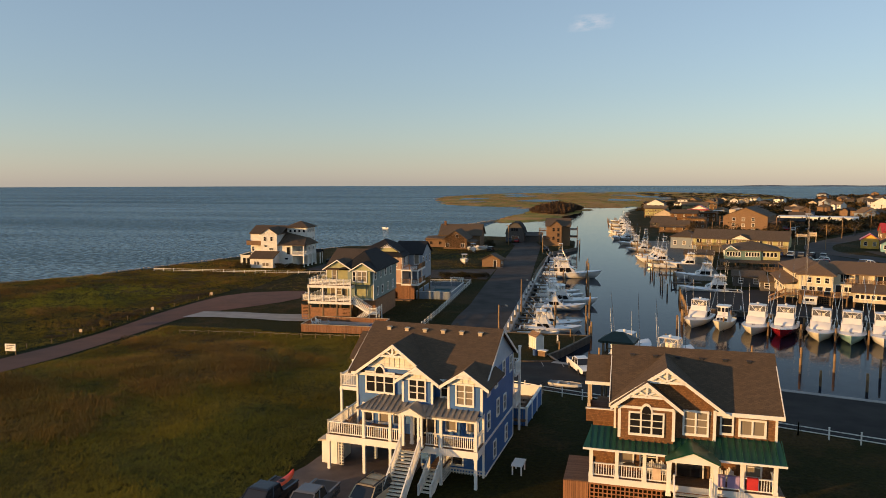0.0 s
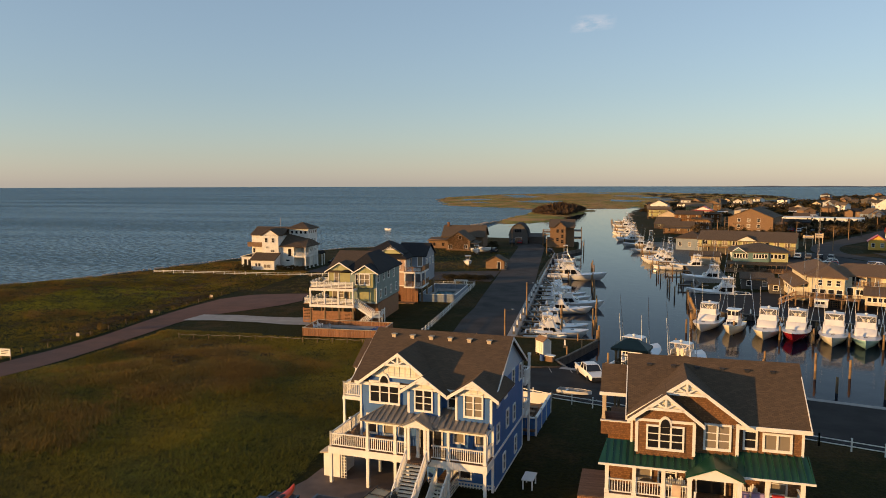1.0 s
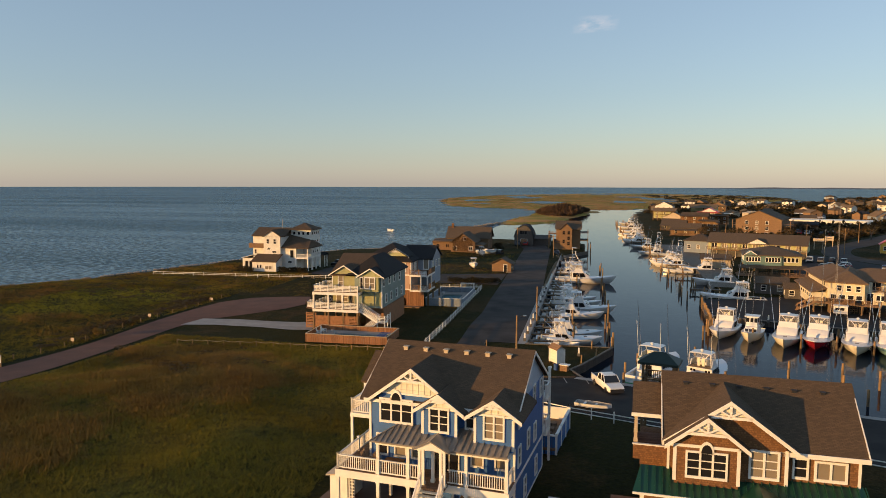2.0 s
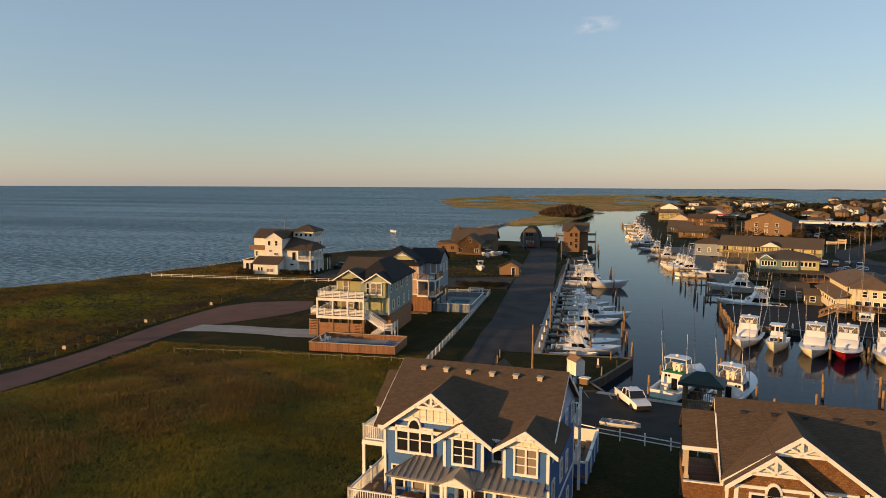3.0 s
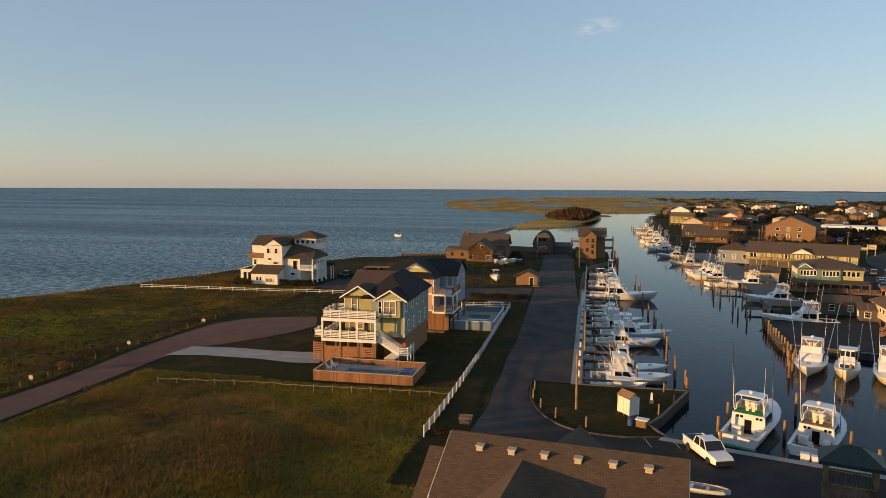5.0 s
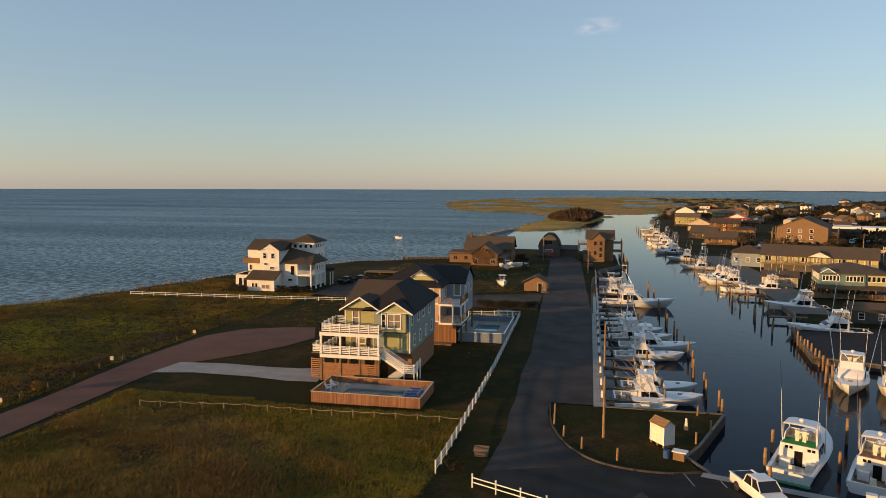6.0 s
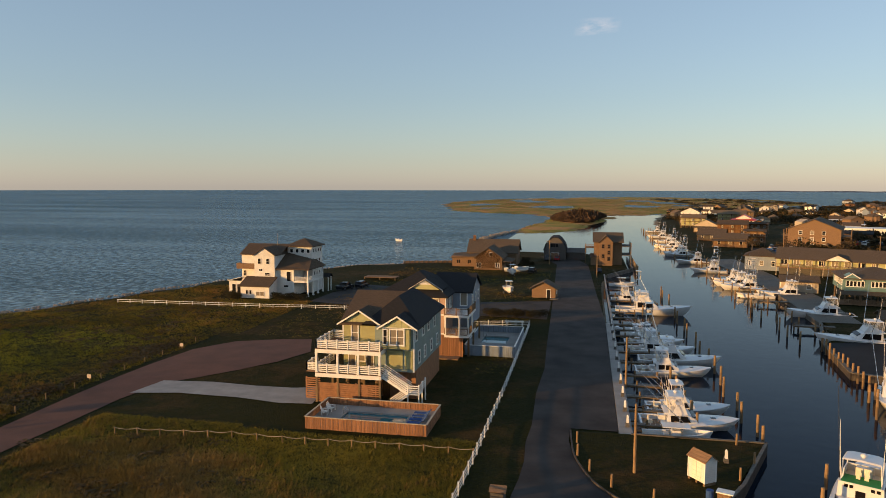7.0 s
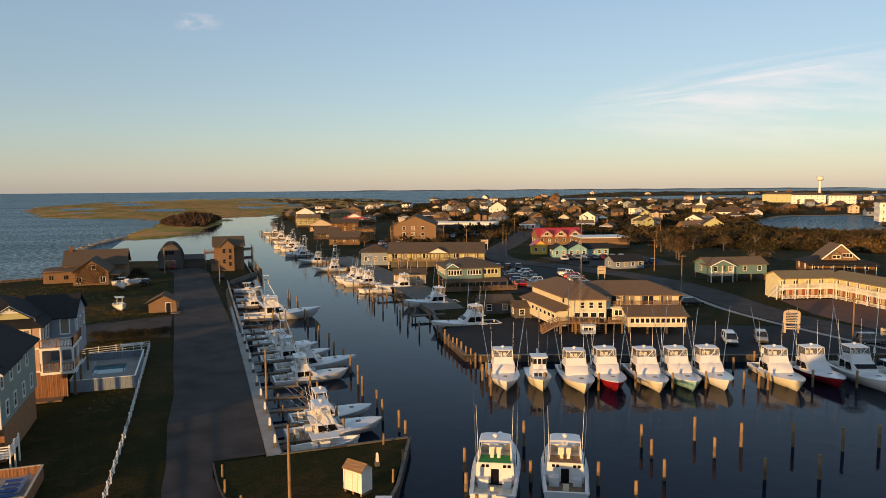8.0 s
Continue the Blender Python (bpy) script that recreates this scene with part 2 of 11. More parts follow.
# ---- mesh helpers ----
class Mesh:
    """Collects verts and faces; every shape goes through the current matrix."""

    def __init__(self, m=None):
        self.v, self.f, self.m = [], [], m or Matrix()

    def add(self, verts, faces):
        n = len(self.v)
        self.v += [tuple(self.m @ Vector(p)) for p in verts]
        self.f += [tuple(n + i for i in face) for face in faces]
        return self

    def box(self, x0, y0, z0, x1, y1, z1):
        x0, x1 = sorted((x0, x1)); y0, y1 = sorted((y0, y1)); z0, z1 = sorted((z0, z1))
        return self.add([(x0, y0, z0), (x1, y0, z0), (x1, y1, z0), (x0, y1, z0), (x0, y0, z1), (x1, y0, z1), (x1, y1, z1), (x0, y1, z1)],
                        [(0, 3, 2, 1), (4, 5, 6, 7), (0, 1, 5, 4), (1, 2, 6, 5), (2, 3, 7, 6), (3, 0, 4, 7)])

    def slab(self, quad, th):
        """A plate over the polygon quad (counter-clockwise from above), th thick downwards."""
        n = len(quad)
        return self.add(list(quad) + [(x, y, z - th) for x, y, z in quad],
                        [tuple(range(n)), tuple(range(2 * n - 1, n - 1, -1))] + [(i, i + n, (i + 1) % n + n, (i + 1) % n) for i in range(n)])

    def prism(self, poly, a, b, along="y"):
        """A polygon (u, z) swept from a to b along x or y."""
        n = len(poly)
        put = (lambda u, z, d: (u, d, z)) if along == "y" else (lambda u, z, d: (d, u, z))
        vs = [put(u, z, a) for u, z in poly] + [put(u, z, b) for u, z in poly]
        return self.add(vs, [tuple(range(n - 1, -1, -1)), tuple(range(n, 2 * n))] + [(i, (i + 1) % n, (i + 1) % n + n, i + n) for i in range(n)])

    def tube(self, p, q, r, r2=None, n=6):
        p, q = Vector(p), Vector(q)
        d = (q - p).normalized()
        a = d.orthogonal().normalized()
        b = d.cross(a)
        r2 = r if r2 is None else r2
        vs = [p + (a * math.cos(t) + b * math.sin(t)) * r for t in [i * 2 * math.pi / n for i in range(n)]]
        vs += [q + (a * math.cos(t) + b * math.sin(t)) * r2 for t in [i * 2 * math.pi / n for i in range(n)]]
        return self.add(vs, [tuple(range(n - 1, -1, -1)), tuple(range(n, 2 * n))] + [(i, (i + 1) % n, (i + 1) % n + n, i + n) for i in range(n)])

    def beam(self, p, q, w, h):
        """A square bar from p to q."""
        p, q = Vector(p), Vector(q)
        d = (q - p).normalized()
        side = d.cross(Vector((0, 0, 1)))
        side = side.normalized() if side.length > 1e-3 else Vector((1, 0, 0))
        up = side.cross(d)
        c = [side * (sx * w / 2) + up * (sz * h / 2) for sx, sz in ((-1, -1), (1, -1), (1, 1), (-1, 1))]
        return self.add([p + k for k in c] + [q + k for k in c], [(3, 2, 1, 0), (4, 5, 6, 7), (0, 1, 5, 4), (1, 2, 6, 5), (2, 3, 7, 6), (3, 0, 4, 7)])

    def loft(self, rings, closed=True, caps=True):
        n = len(rings[0])
        vs = [p for r in rings for p in r]
        fs = []
        for k in range(len(rings) - 1):
            for i in range(n if closed else n - 1):
                j = (i + 1) % n
                fs.append((k * n + i, k * n + j, (k + 1) * n + j, (k + 1) * n + i))
        if caps:
            fs += [tuple(range(n - 1, -1, -1)), tuple(range((len(rings) - 1) * n, len(rings) * n))]
        return self.add(vs, fs)

    def dome(self, c, rx, ry, rz, n=10, k=4):
        rings = []
        for j in range(k + 1):
            a = math.pi / 2 * j / k
            rr = max(math.cos(a), 0.02)
            rings.append([(c[0] + rx * rr * math.cos(2 * math.pi * i / n), c[1] + ry * rr * math.sin(2 * math.pi * i / n), c[2] + rz * math.sin(a)) for i in range(n)])
        return self.loft(rings)


def part(name, m, material, parent=None, label="", smooth=False, kind=""):
    me = bpy.data.meshes.new(name)
    me.from_pydata(m.v, [], m.f)
    me.materials.append(material)
    if smooth:
        me.polygons.foreach_set("use_smooth", [True] * len(me.polygons))
        me.set_sharp_from_angle(angle=radians(38))
    ob = new(name, me)
    ob.parent = parent
    return tagged(ob, label, kind=kind)


def thing(name, label, category, at, group="", kind=""):
    ob = new(name)
    ob.empty_display_size = 0.2
    ob.matrix_world = at
    return tagged(ob, label, category, group, kind)


def smooth01(t):
    t = min(1.0, max(0.0, t))
    return t * t * (3 - 2 * t)


# ---- land and water ----
SEA = -0.9
WEST = [(-320, -300), (-300, -200), (-250, -50), (-190, 50), (-148, 112), (-130, 141), (-121, 157), (-116, 172), (-110, 192), (-103, 209), (-90, 235), (-80, 252), (-61, 263),
        (-50, 268), (-46, 285), (-44, 306), (-30, 310), (-5, 304), (9, 290), (9.5, 256), (1.5, 238), (0.6, 200), (0.6, 104.9), (13.6, 105.4),
        (9.2, 94.6), (6.6, 91.2), (9.2, 88.2), (21, 84.2), (40, 77.6), (60, 70.4), (140, 41), (170, -300)]
EAST = [(31.2, 125), (31.6, 136), (71, 121.2), (110, 107), (170, 85), (700, -100), (3000, -200), (3600, 1500), (1500, 2300), (700, 1450), (420, 1320), (300, 1010),
        (140, 880), (95, 840), (62, 700), (46, 600), (37, 494), (36, 374), (34, 293), (39, 255), (40, 205), (38.5, 173), (33.5, 155)]
MARSH = [(-205, 1000), (-145, 772), (-93, 715), (-58, 700), (-38, 645), (-20, 655), (10, 690), (45, 690), (80, 760), (118, 880), (210, 985), (330, 1150), (360, 1500), (180, 1850), (0, 1800), (-170, 1500), (-228, 1180)]
ISLET = [(-47, 430), (-32, 431), (-18, 446), (-8, 462), (-5, 508), (5, 555), (11, 615), (22, 640), (10, 660), (-34, 660), (-36, 600), (-35, 560), (-44, 500)]
POND = [(306, 334), (316, 380), (372, 434), (445, 490), (505, 480), (489, 434), (397, 362), (364, 330), (335, 318)]
LAGOON = [(560, 1150), (900, 1050), (1500, 1120), (1700, 1350), (1100, 1420), (700, 1330)]


def sdf(px, py, poly):
    """Distance to a polygon's edge, positive inside, for arrays of points."""
    best, inside = np.full(px.shape, 1e9), np.zeros(px.shape, bool)
    for (ax, ay), (bx, by) in zip(poly, poly[1:] + poly[:1]):
        dx, dy = bx - ax, by - ay
        t = np.clip(((px - ax) * dx + (py - ay) * dy) / (dx * dx + dy * dy), 0, 1)
        best = np.minimum(best, np.hypot(px - ax - t * dx, py - ay - t * dy))
        if ay != by:
            inside ^= ((ay > py) != (by > py)) & (px < (bx - ax) * (py - ay) / (by - ay) + ax)
    return np.where(inside, best, -best)


def rise(x, y):
    """Height of dry land."""
    s = np.clip((97 - y) / 42, 0, 1)
    h = 0.04 + 1.36 * s * s * (3 - 2 * s)
    soft = np.clip((-15 - x) / 12, 0, 1) * np.clip((y - 20) / 30, 0, 1)
    h = h + soft * (0.11 * np.sin(x / 6.1 + 1) * np.sin(y / 5.3) + 0.09 * np.sin(x / 13 - y / 9))
    h = h + np.clip((-70 - x) / 30, 0, 1) * np.clip((180 - y) / 40, 0, 1) * 0.5
    east = np.clip((x - 150) / 200, 0, 1) * np.clip((y - 150) / 200, 0, 1)
    return h + east * (0.8 + 0.7 * np.sin(x / 71) * np.sin(y / 83))


def gz(x, y):
    return float(rise(np.array(float(x)), np.array(float(y))))


def steps(fine0, fine1, step, low, high, grow):
    mid = list(np.arange(fine0, fine1 + 0.1, step))
    a, d = [], step
    while not a or a[-1] > low:
        d *= grow
        a.append((a[-1] if a else fine0) - d)
    b, d = [], step
    while not b or b[-1] < high:
        d *= grow
        b.append((b[-1] if b else mid[-1]) + d)
    return np.array(a[::-1] + mid + b)


gx, gy = steps(-142, 126, 1.5, -400, 4200, 1.07), steps(34, 312, 1.5, -320, 2400, 1.045)
PX, PY = np.meshgrid(gx, gy)
d_west, d_east, d_marsh, d_islet = (sdf(PX, PY, p) for p in (WEST, EAST, MARSH, ISLET))
wob = 2.5 * np.sin(PX / 7) * np.sin(PY / 9) + 1.5 * np.sin(PX / 3.1 + PY / 4.3)
natural = np.clip((-48 - PX) / 10, 0, 1) + np.clip((PY - 300) / 8, 0, 1)
nat = np.clip(natural, 0, 1)
shore_w = np.where(nat > 0.5, (d_west + 0.5 * wob - 2) * 0.22, (d_west - 0.55) * 3.0)
shore_e = np.where(PY > 500, (d_east + wob) * 0.2, (d_east - 0.55) * 3.0)
chan = np.sin(PX / 37 + 1.2 * np.sin(PY / 60)) * np.sin(PY / 52 + 0.8 * np.sin(PX / 45)) + 0.5 * np.sin(PX / 17 + PY / 90)
shore_m = np.minimum((d_marsh + 3 * wob) * 0.06, 0.9 * (0.55 - chan * np.clip(d_marsh / 60, 0, 1)))
shore_i = (d_islet + wob) * 0.14
land = np.maximum.reduce([shore_w, shore_e, np.minimum(shore_m, 0.5), np.minimum(shore_i, 0.9)])
for hole in (POND, LAGOON):
    land = np.minimum(land, -(sdf(PX, PY, hole) + wob) * 0.3)
PZ = np.minimum(np.where(np.maximum(d_marsh, d_islet) > -20, 5.0, rise(PX, PY)), SEA + land)
PZ = np.maximum(PZ, -3.0)
cover = np.clip(np.maximum(d_marsh, d_islet) / 10 + 1, 0, 1)
nx, ny = len(gx), len(gy)
me = bpy.data.meshes.new("ground")
idx = np.arange(nx * ny).reshape(ny, nx)
quads = np.stack([idx[:-1, :-1], idx[:-1, 1:], idx[1:, 1:], idx[1:, :-1]], -1).reshape(-1, 4)
me.from_pydata(np.stack([PX, PY, PZ], -1).reshape(-1, 3).tolist(), [], quads.tolist())
me.polygons.foreach_set("use_smooth", [True] * len(me.polygons))
at = me.attributes.new("cover", "FLOAT", "POINT")
at.data.foreach_set("value", cover.ravel())

GROUND, nt, b = principled("salt meadow ground", (0.06, 0.07, 0.02), 0.95, 0, 0.1)
big, mid_n, fine_n = noise_tex(nt, 0.05, 3), noise_tex(nt, 0.35, 5, 0.65), noise_tex(nt, 3.0, 5, 0.7)
green = ramp(nt, fine_n, [(0.3, (0.01, 0.0105, 0.002)), (0.7, (0.034, 0.031, 0.004))])
straw = ramp(nt, fine_n, [(0.3, (0.026, 0.016, 0.005)), (0.7, (0.085, 0.05, 0.014))])
pick = ramp(nt, calc(nt, "ADD", calc(nt, "MULTIPLY", big, 0.6), calc(nt, "MULTIPLY", mid_n, 0.4)), [(0.5, (0, 0, 0)), (0.6, (1, 1, 1))])
meadow = mixed(nt, pick, green, straw)
gold = ramp(nt, noise_tex(nt, 0.02, 5, 0.7), [(0.36, (0.19, 0.17, 0.035)), (0.48, (0.34, 0.25, 0.055)), (0.54, (0.52, 0.25, 0.09)), (0.7, (0.44, 0.25, 0.08))])
attr = nt.nodes.new("ShaderNodeAttribute")
attr.attribute_name = "cover"
col = mixed(nt, attr.outputs["Fac"], meadow, gold)
sandy = calc(nt, "MULTIPLY", calc(nt, "LESS_THAN", calc(nt, "ADD", axis(nt, 2), calc(nt, "MULTIPLY", mid_n, 0.5)), 0.0), calc(nt, "SUBTRACT", 1.0, attr.outputs["Fac"]))
col = mixed(nt, sandy, col, (0.2, 0.16, 0.11))
nt.links.new(col, b.inputs["Base Color"])
bump(nt, b, calc(nt, "ADD", fine_n, mid_n), 0.9, 0.25)
me.materials.append(GROUND)
ground = tagged(new("ground", me), "rough green and straw-coloured salt meadow grass", "ground", kind="structure")


def water_mat(name, deep, scale, height, stretch=(1, 1, 1), rough=0.04, streak=(0.006, 0.006)):
    m, nt, b = principled(name, deep, rough, 0.0, 0.5)
    b.inputs["IOR"].default_value = 1.333
    b.inputs["Specular IOR Level"].default_value = 0.32
    mp = nt.nodes.new("ShaderNodeMapping")
    mp.inputs["Scale"].default_value = stretch
    nt.links.new(position(nt), mp.inputs[0])
    w1 = noise_tex(nt, scale, 3.0, 0.5, mp.outputs[0])
    w2 = noise_tex(nt, scale * 5.3, 3.0, 0.6, mp.outputs[0])
    lane = nt.nodes.new("ShaderNodeMapping")
    lane.inputs["Scale"].default_value = (*streak, 1)
    lane.inputs["Rotation"].default_value = (0, 0, 0.18)
    nt.links.new(position(nt), lane.inputs[0])
    calm = noise_tex(nt, 1.0, 5.0, 0.6, lane.outputs[0])
    amp = ramp(nt, calm, [(0.36, (0.4, 0.4, 0.4)), (0.48, (0.8, 0.8, 0.8)), (0.66, (1, 1, 1))])
    h = calc(nt, "MULTIPLY", calc(nt, "ADD", w1, calc(nt, "MULTIPLY", w2, 0.3)), amp)
    bump(nt, b, h, 1.0, height)
    return m


CANAL_MAT = water_mat("calm harbour water", (0.004, 0.01, 0.02), 0.5, 0.027, (1, 1, 1), 0.03)
CANAL_MAT.node_tree.nodes["Principled BSDF"].inputs["Specular IOR Level"].default_value = 0.1


def open_sea():
    """Wind-ruffled water: light and dark of many scales of wavelets is painted into gloss and blue body colour."""
    m = bpy.data.materials.new("rippled sea water")
    m.use_nodes = True
    nt = m.node_tree
    nt.nodes.remove(nt.nodes["Principled BSDF"])
    fields = []
    for sc, rot, det, ro in (((0.62, 0.4, 1), 0.25, 8.0, 0.66), ((0.0018, 0.012, 1), 0.12, 5.0, 0.65), ((2.2, 1.4, 1), -0.15, 5.0, 0.72)):
        mp = nt.nodes.new("ShaderNodeMapping")
        mp.inputs["Scale"].default_value, mp.inputs["Rotation"].default_value = sc, (0, 0, rot)
        nt.links.new(position(nt), mp.inputs[0])
        fields.append(noise_tex(nt, 1.0, det, ro, mp.outputs[0]))
    chop, lanes, fine = fields
    # dark troughs and lighter facets are put into the body colour
    body = ramp(nt, chop, [(0.34, (0.012, 0.04, 0.06)), (0.66, (0.028, 0.082, 0.108))])
    mix_ = calc(nt, "ADD", calc(nt, "MULTIPLY", chop, 0.5), calc(nt, "ADD", calc(nt, "MULTIPLY", lanes, 0.2), calc(nt, "MULTIPLY", fine, 0.3)))
    fac = ramp(nt, mix_, [(0.41, (0.11, 0.11, 0.11)), (0.5, (0.3, 0.3, 0.3)), (0.58, (0.5, 0.5, 0.5))])
    dif = nt.nodes.new("ShaderNodeBsdfDiffuse")
    nt.links.new(body, dif.inputs["Color"])
    glo = node(nt, "ShaderNodeBsdfGlossy", Roughness=0.14)
    glo.inputs["Color"].default_value = (0.76, 0.9, 1.0, 1)
    bp = node(nt, "ShaderNodeBump", Strength=1.0, Distance=0.9)
    nt.links.new(calc(nt, "ADD", fine, calc(nt, "MULTIPLY", chop, 3.0)), bp.inputs["Height"])
    for n in (dif, glo):
        nt.links.new(bp.outputs[0], n.inputs["Normal"])
    mx = nt.nodes.new("ShaderNodeMixShader")
    nt.links.new(fac, mx.inputs[0])
    nt.links.new(dif.outputs[0], mx.inputs[1])
    nt.links.new(glo.outputs[0], mx.inputs[2])
    nt.links.new(mx.outputs[0], nt.nodes["Material Output"].inputs[0])
    return m


SEA_MAT = open_sea()
m = Mesh()
R = 4700
ring = [(R * math.cos(a), 30 + R * math.sin(a), SEA) for a in [i * 2 * math.pi / 96 for i in range(96)]]
m.slab(ring, 4)
sea = tagged(part("water", m, SEA_MAT), "open rippled blue-green sea reaching the horizon", "water", kind="structure")
m = Mesh()
m.slab([(-2, 60, SEA + 0.012), (140, 30, SEA + 0.012), (170, 60, SEA + 0.012), (170, 100, SEA + 0.012), (60, 150, SEA + 0.012), (62, 720, SEA + 0.012), (45, 690, SEA + 0.012), (3, 692, SEA + 0.012), (-18, 560, SEA + 0.012), (-40, 470, SEA + 0.012), (-43.5, 452, SEA + 0.012), (-43.5, 300, SEA + 0.012), (-20, 280, SEA + 0.012)], 0.3)
canal = tagged(part("water", m, CANAL_MAT), "calm dark harbour canal mirroring boats and sky", "water", kind="structure")


def ribbon(name, edge_a, edge_b, material, label, category, lift=0.05, across=6, step=2.5):
    """A surface draped between two edges with as many points each, cut fine enough to follow the ground."""
    rows = []
    for k in range(len(edge_a) - 1):
        n = max(1, int(max(math.dist(edge_a[k], edge_a[k + 1]), math.dist(edge_b[k], edge_b[k + 1])) / step))
        for i in range(n + (k == len(edge_a) - 2)):
            t = i / n
            a = [edge_a[k][c] + (edge_a[k + 1][c] - edge_a[k][c]) * t for c in (0, 1)]
            q = [edge_b[k][c] + (edge_b[k + 1][c] - edge_b[k][c]) * t for c in (0, 1)]
            row = []
            for j in range(across + 1):
                x, y = a[0] + (q[0] - a[0]) * j / across, a[1] + (q[1] - a[1]) * j / across
                row.append((x, y, gz(x, y) + lift))
            rows.append(row)
    m = Mesh()
    m.loft(rows, closed=False, caps=False)
    ob = part(name, m, material, None, "", True)
    return tagged(ob, label, category, kind="structure")


def curve_pts(pts, n=6):
    """A smooth line through points."""
    out = []
    for i in range(len(pts) - 1):
        p0, p1, p2, p3 = (Vector((*pts[max(0, min(len(pts) - 1, j))], 0)) for j in (i - 1, i, i + 1, i + 2))
        for k in range(n):
            t = k / n
            out.append(tuple((0.5 * (2 * p1 + (p2 - p0) * t + (2 * p0 - 5 * p1 + 4 * p2 - p3) * t * t + (3 * p1 - p0 - 3 * p2 + p3) * t ** 3)).xy))
    return out + [tuple(pts[-1])]


ISLAND_W = [(1.2, 88.7), (-1.0, 92.4), (-3.3, 95.2), (-5.0, 98.5), (-5.7, 102), (-5.6, 105.9)]
ribbon("road", [(-10.2, 84), (-10.0, 88), (-9.7, 92), (-9.6, 96), (-9.9, 101), (-9.7, 105.9)], ISLAND_W, ASPHALT, "worn grey asphalt harbour road", "road")
ribbon("road", [(-9.7, 105.9), (-10.1, 118), (-9.8, 130), (-10.4, 146), (-11, 168), (-12, 200), (-14, 262), (-21, 288)], [(-0.75, 105.9), (-0.75, 118), (-0.75, 130), (-0.75, 146), (-0.75, 168), (-2, 200), (-4, 262), (-9, 288)], ASPHALT, "worn grey asphalt harbour road", "road")
ribbon("road", [(-10.2, 84), (1.2, 88.7), (6.6, 89.3), (9.4, 87.3), (21, 83.2), (40, 76.6), (60, 69.4), (100, 54)], [(-10.4, 82.2), (0, 76.2), (5, 73.8), (8.2, 72.2), (20, 67.6), (32, 63.2), (60, 52.6), (100, 37)], ASPHALT_LOT, "worn grey asphalt boat-yard lot", "road", across=10)
g_out = [(-64.0, 40), (-64.0, 70), (-64.4, 94), (-64.9, 110), (-64.9, 121), (-64.2, 130), (-60.6, 136.8), (-54, 140.2), (-49, 141)]
g_in = [(-57.4, 40), (-57.4, 70), (-58.4, 90), (-58.6, 105), (-57.6, 112), (-54.6, 115.2), (-51, 119.5), (-47.6, 125), (-45.5, 132)]
ribbon("road", g_out, g_in, GRAVEL, "pinkish gravel drive widening to a turning circle", "road", 0.045, 8)
ribbon("road", [(-58.9, 107.4), (-53.2, 108.8), (-45.2, 108.5), (-39.3, 107.4), (-35.3, 107.8)], [(-58.0, 113.0), (-51.4, 113.8), (-45, 113.3), (-40, 113.4), (-36, 114.8)], CONCRETE, "pale grey concrete driveway", "pavement", 0.09)
ribbon("road", [(-46, 139.6), (-42, 141), (-36, 143)], [(-42, 132.5), (-40, 134), (-36, 136)], CONCRETE, "pale grey concrete driveway", "pavement", 0.09)
ribbon("road", [(-64, 176), (-64, 190), (-60, 205)], [(-30, 168), (-30, 182), (-34, 200)], ASPHALT, "sandy asphalt yard of the seaside house", "road", 0.06)
ribbon("road", [(-30, 168), (-11.6, 166)], [(-30, 182), (-11.9, 188)], ASPHALT, "asphalt side lane", "road", 0.06)
m = Mesh()
for k in range(20):
    y0 = 104.9 + k * 3.0
    m.box(-0.7, y0, -0.4, 0.62, y0 + 2.985, 0.14)
tagged(part("pavement", m, CONCRETE), "narrow pale concrete quay walk", "pavement", kind="structure")


def bulkhead(pts, material, label, z0=-3.0, z1=0.1, w=0.35, cap=None):
    m = Mesh()
    for p, q in zip(pts, pts[1:]):
        m.beam((*p, (z0 + z1) / 2), (*q, (z0 + z1) / 2), w, z1 - z0)
    ob = tagged(part("bulkhead", m, material), label, "sea wall", kind="structure")
    if cap:
        mc = Mesh()
        for p, q in zip(pts, pts[1:]):
            mc.beam((*p, z1 + 0.06), (*q, z1 + 0.06), cap, 0.12)
        part("cap", mc, DECK_GREY, ob)
    return ob


bulkhead([(0.55, 240), (0.55, 104.9)], CONCRETE, "concrete quay wall", z1=0.08)
bulkhead([(0.5, 105.1), (13.4, 105.2), (9.2, 94.6), (7.6, 91.6), (9.2, 88.0)], BULK_TIMBER, "dark timber bulkhead with plank cap", z1=0.2, w=0.22, cap=0.3)
point_edge = curve_pts([(8.4, 87.9), (5.0, 87.0), (1.2, 87.6), (-1.2, 89.2), (-3.1, 92.0), (-4.3, 95.2), (-5.2, 99.2), (-5.6, 105.0)], 4)
m = Mesh()
rows = []
for i, (x, y) in enumerate(point_edge):
    t = i / (len(point_edge) - 1)
    far = (7.5 + (13.3 - 7.5) * min(1, t / 0.5), 91.6 + (105.1 - 91.6) * min(1, t / 0.5)) if t < 0.5 else (13.3 - 18.9 * (t - 0.5) / 0.5, 105.1)
    rows.append([(x + (far[0] - x) * k / 8, y + (far[1] - y) * k / 8, gz(0, y + (far[1] - y) * k / 8) + 0.13 + 0.03 * math.sin(k * 1.3 + i * 0.7)) for k in range(9)])
m.loft(rows, closed=False, caps=False)
tagged(part("lawn", m, GROUND, None, "", True), "small worn grass lawn on the quay point", "lawn", kind="structure")
bulkhead([(9.2, 88.0), (21, 84.0), (40, 77.4), (60, 70.2), (140, 41)], CONCRETE, "concrete sea wall", z1=0.12, cap=None)
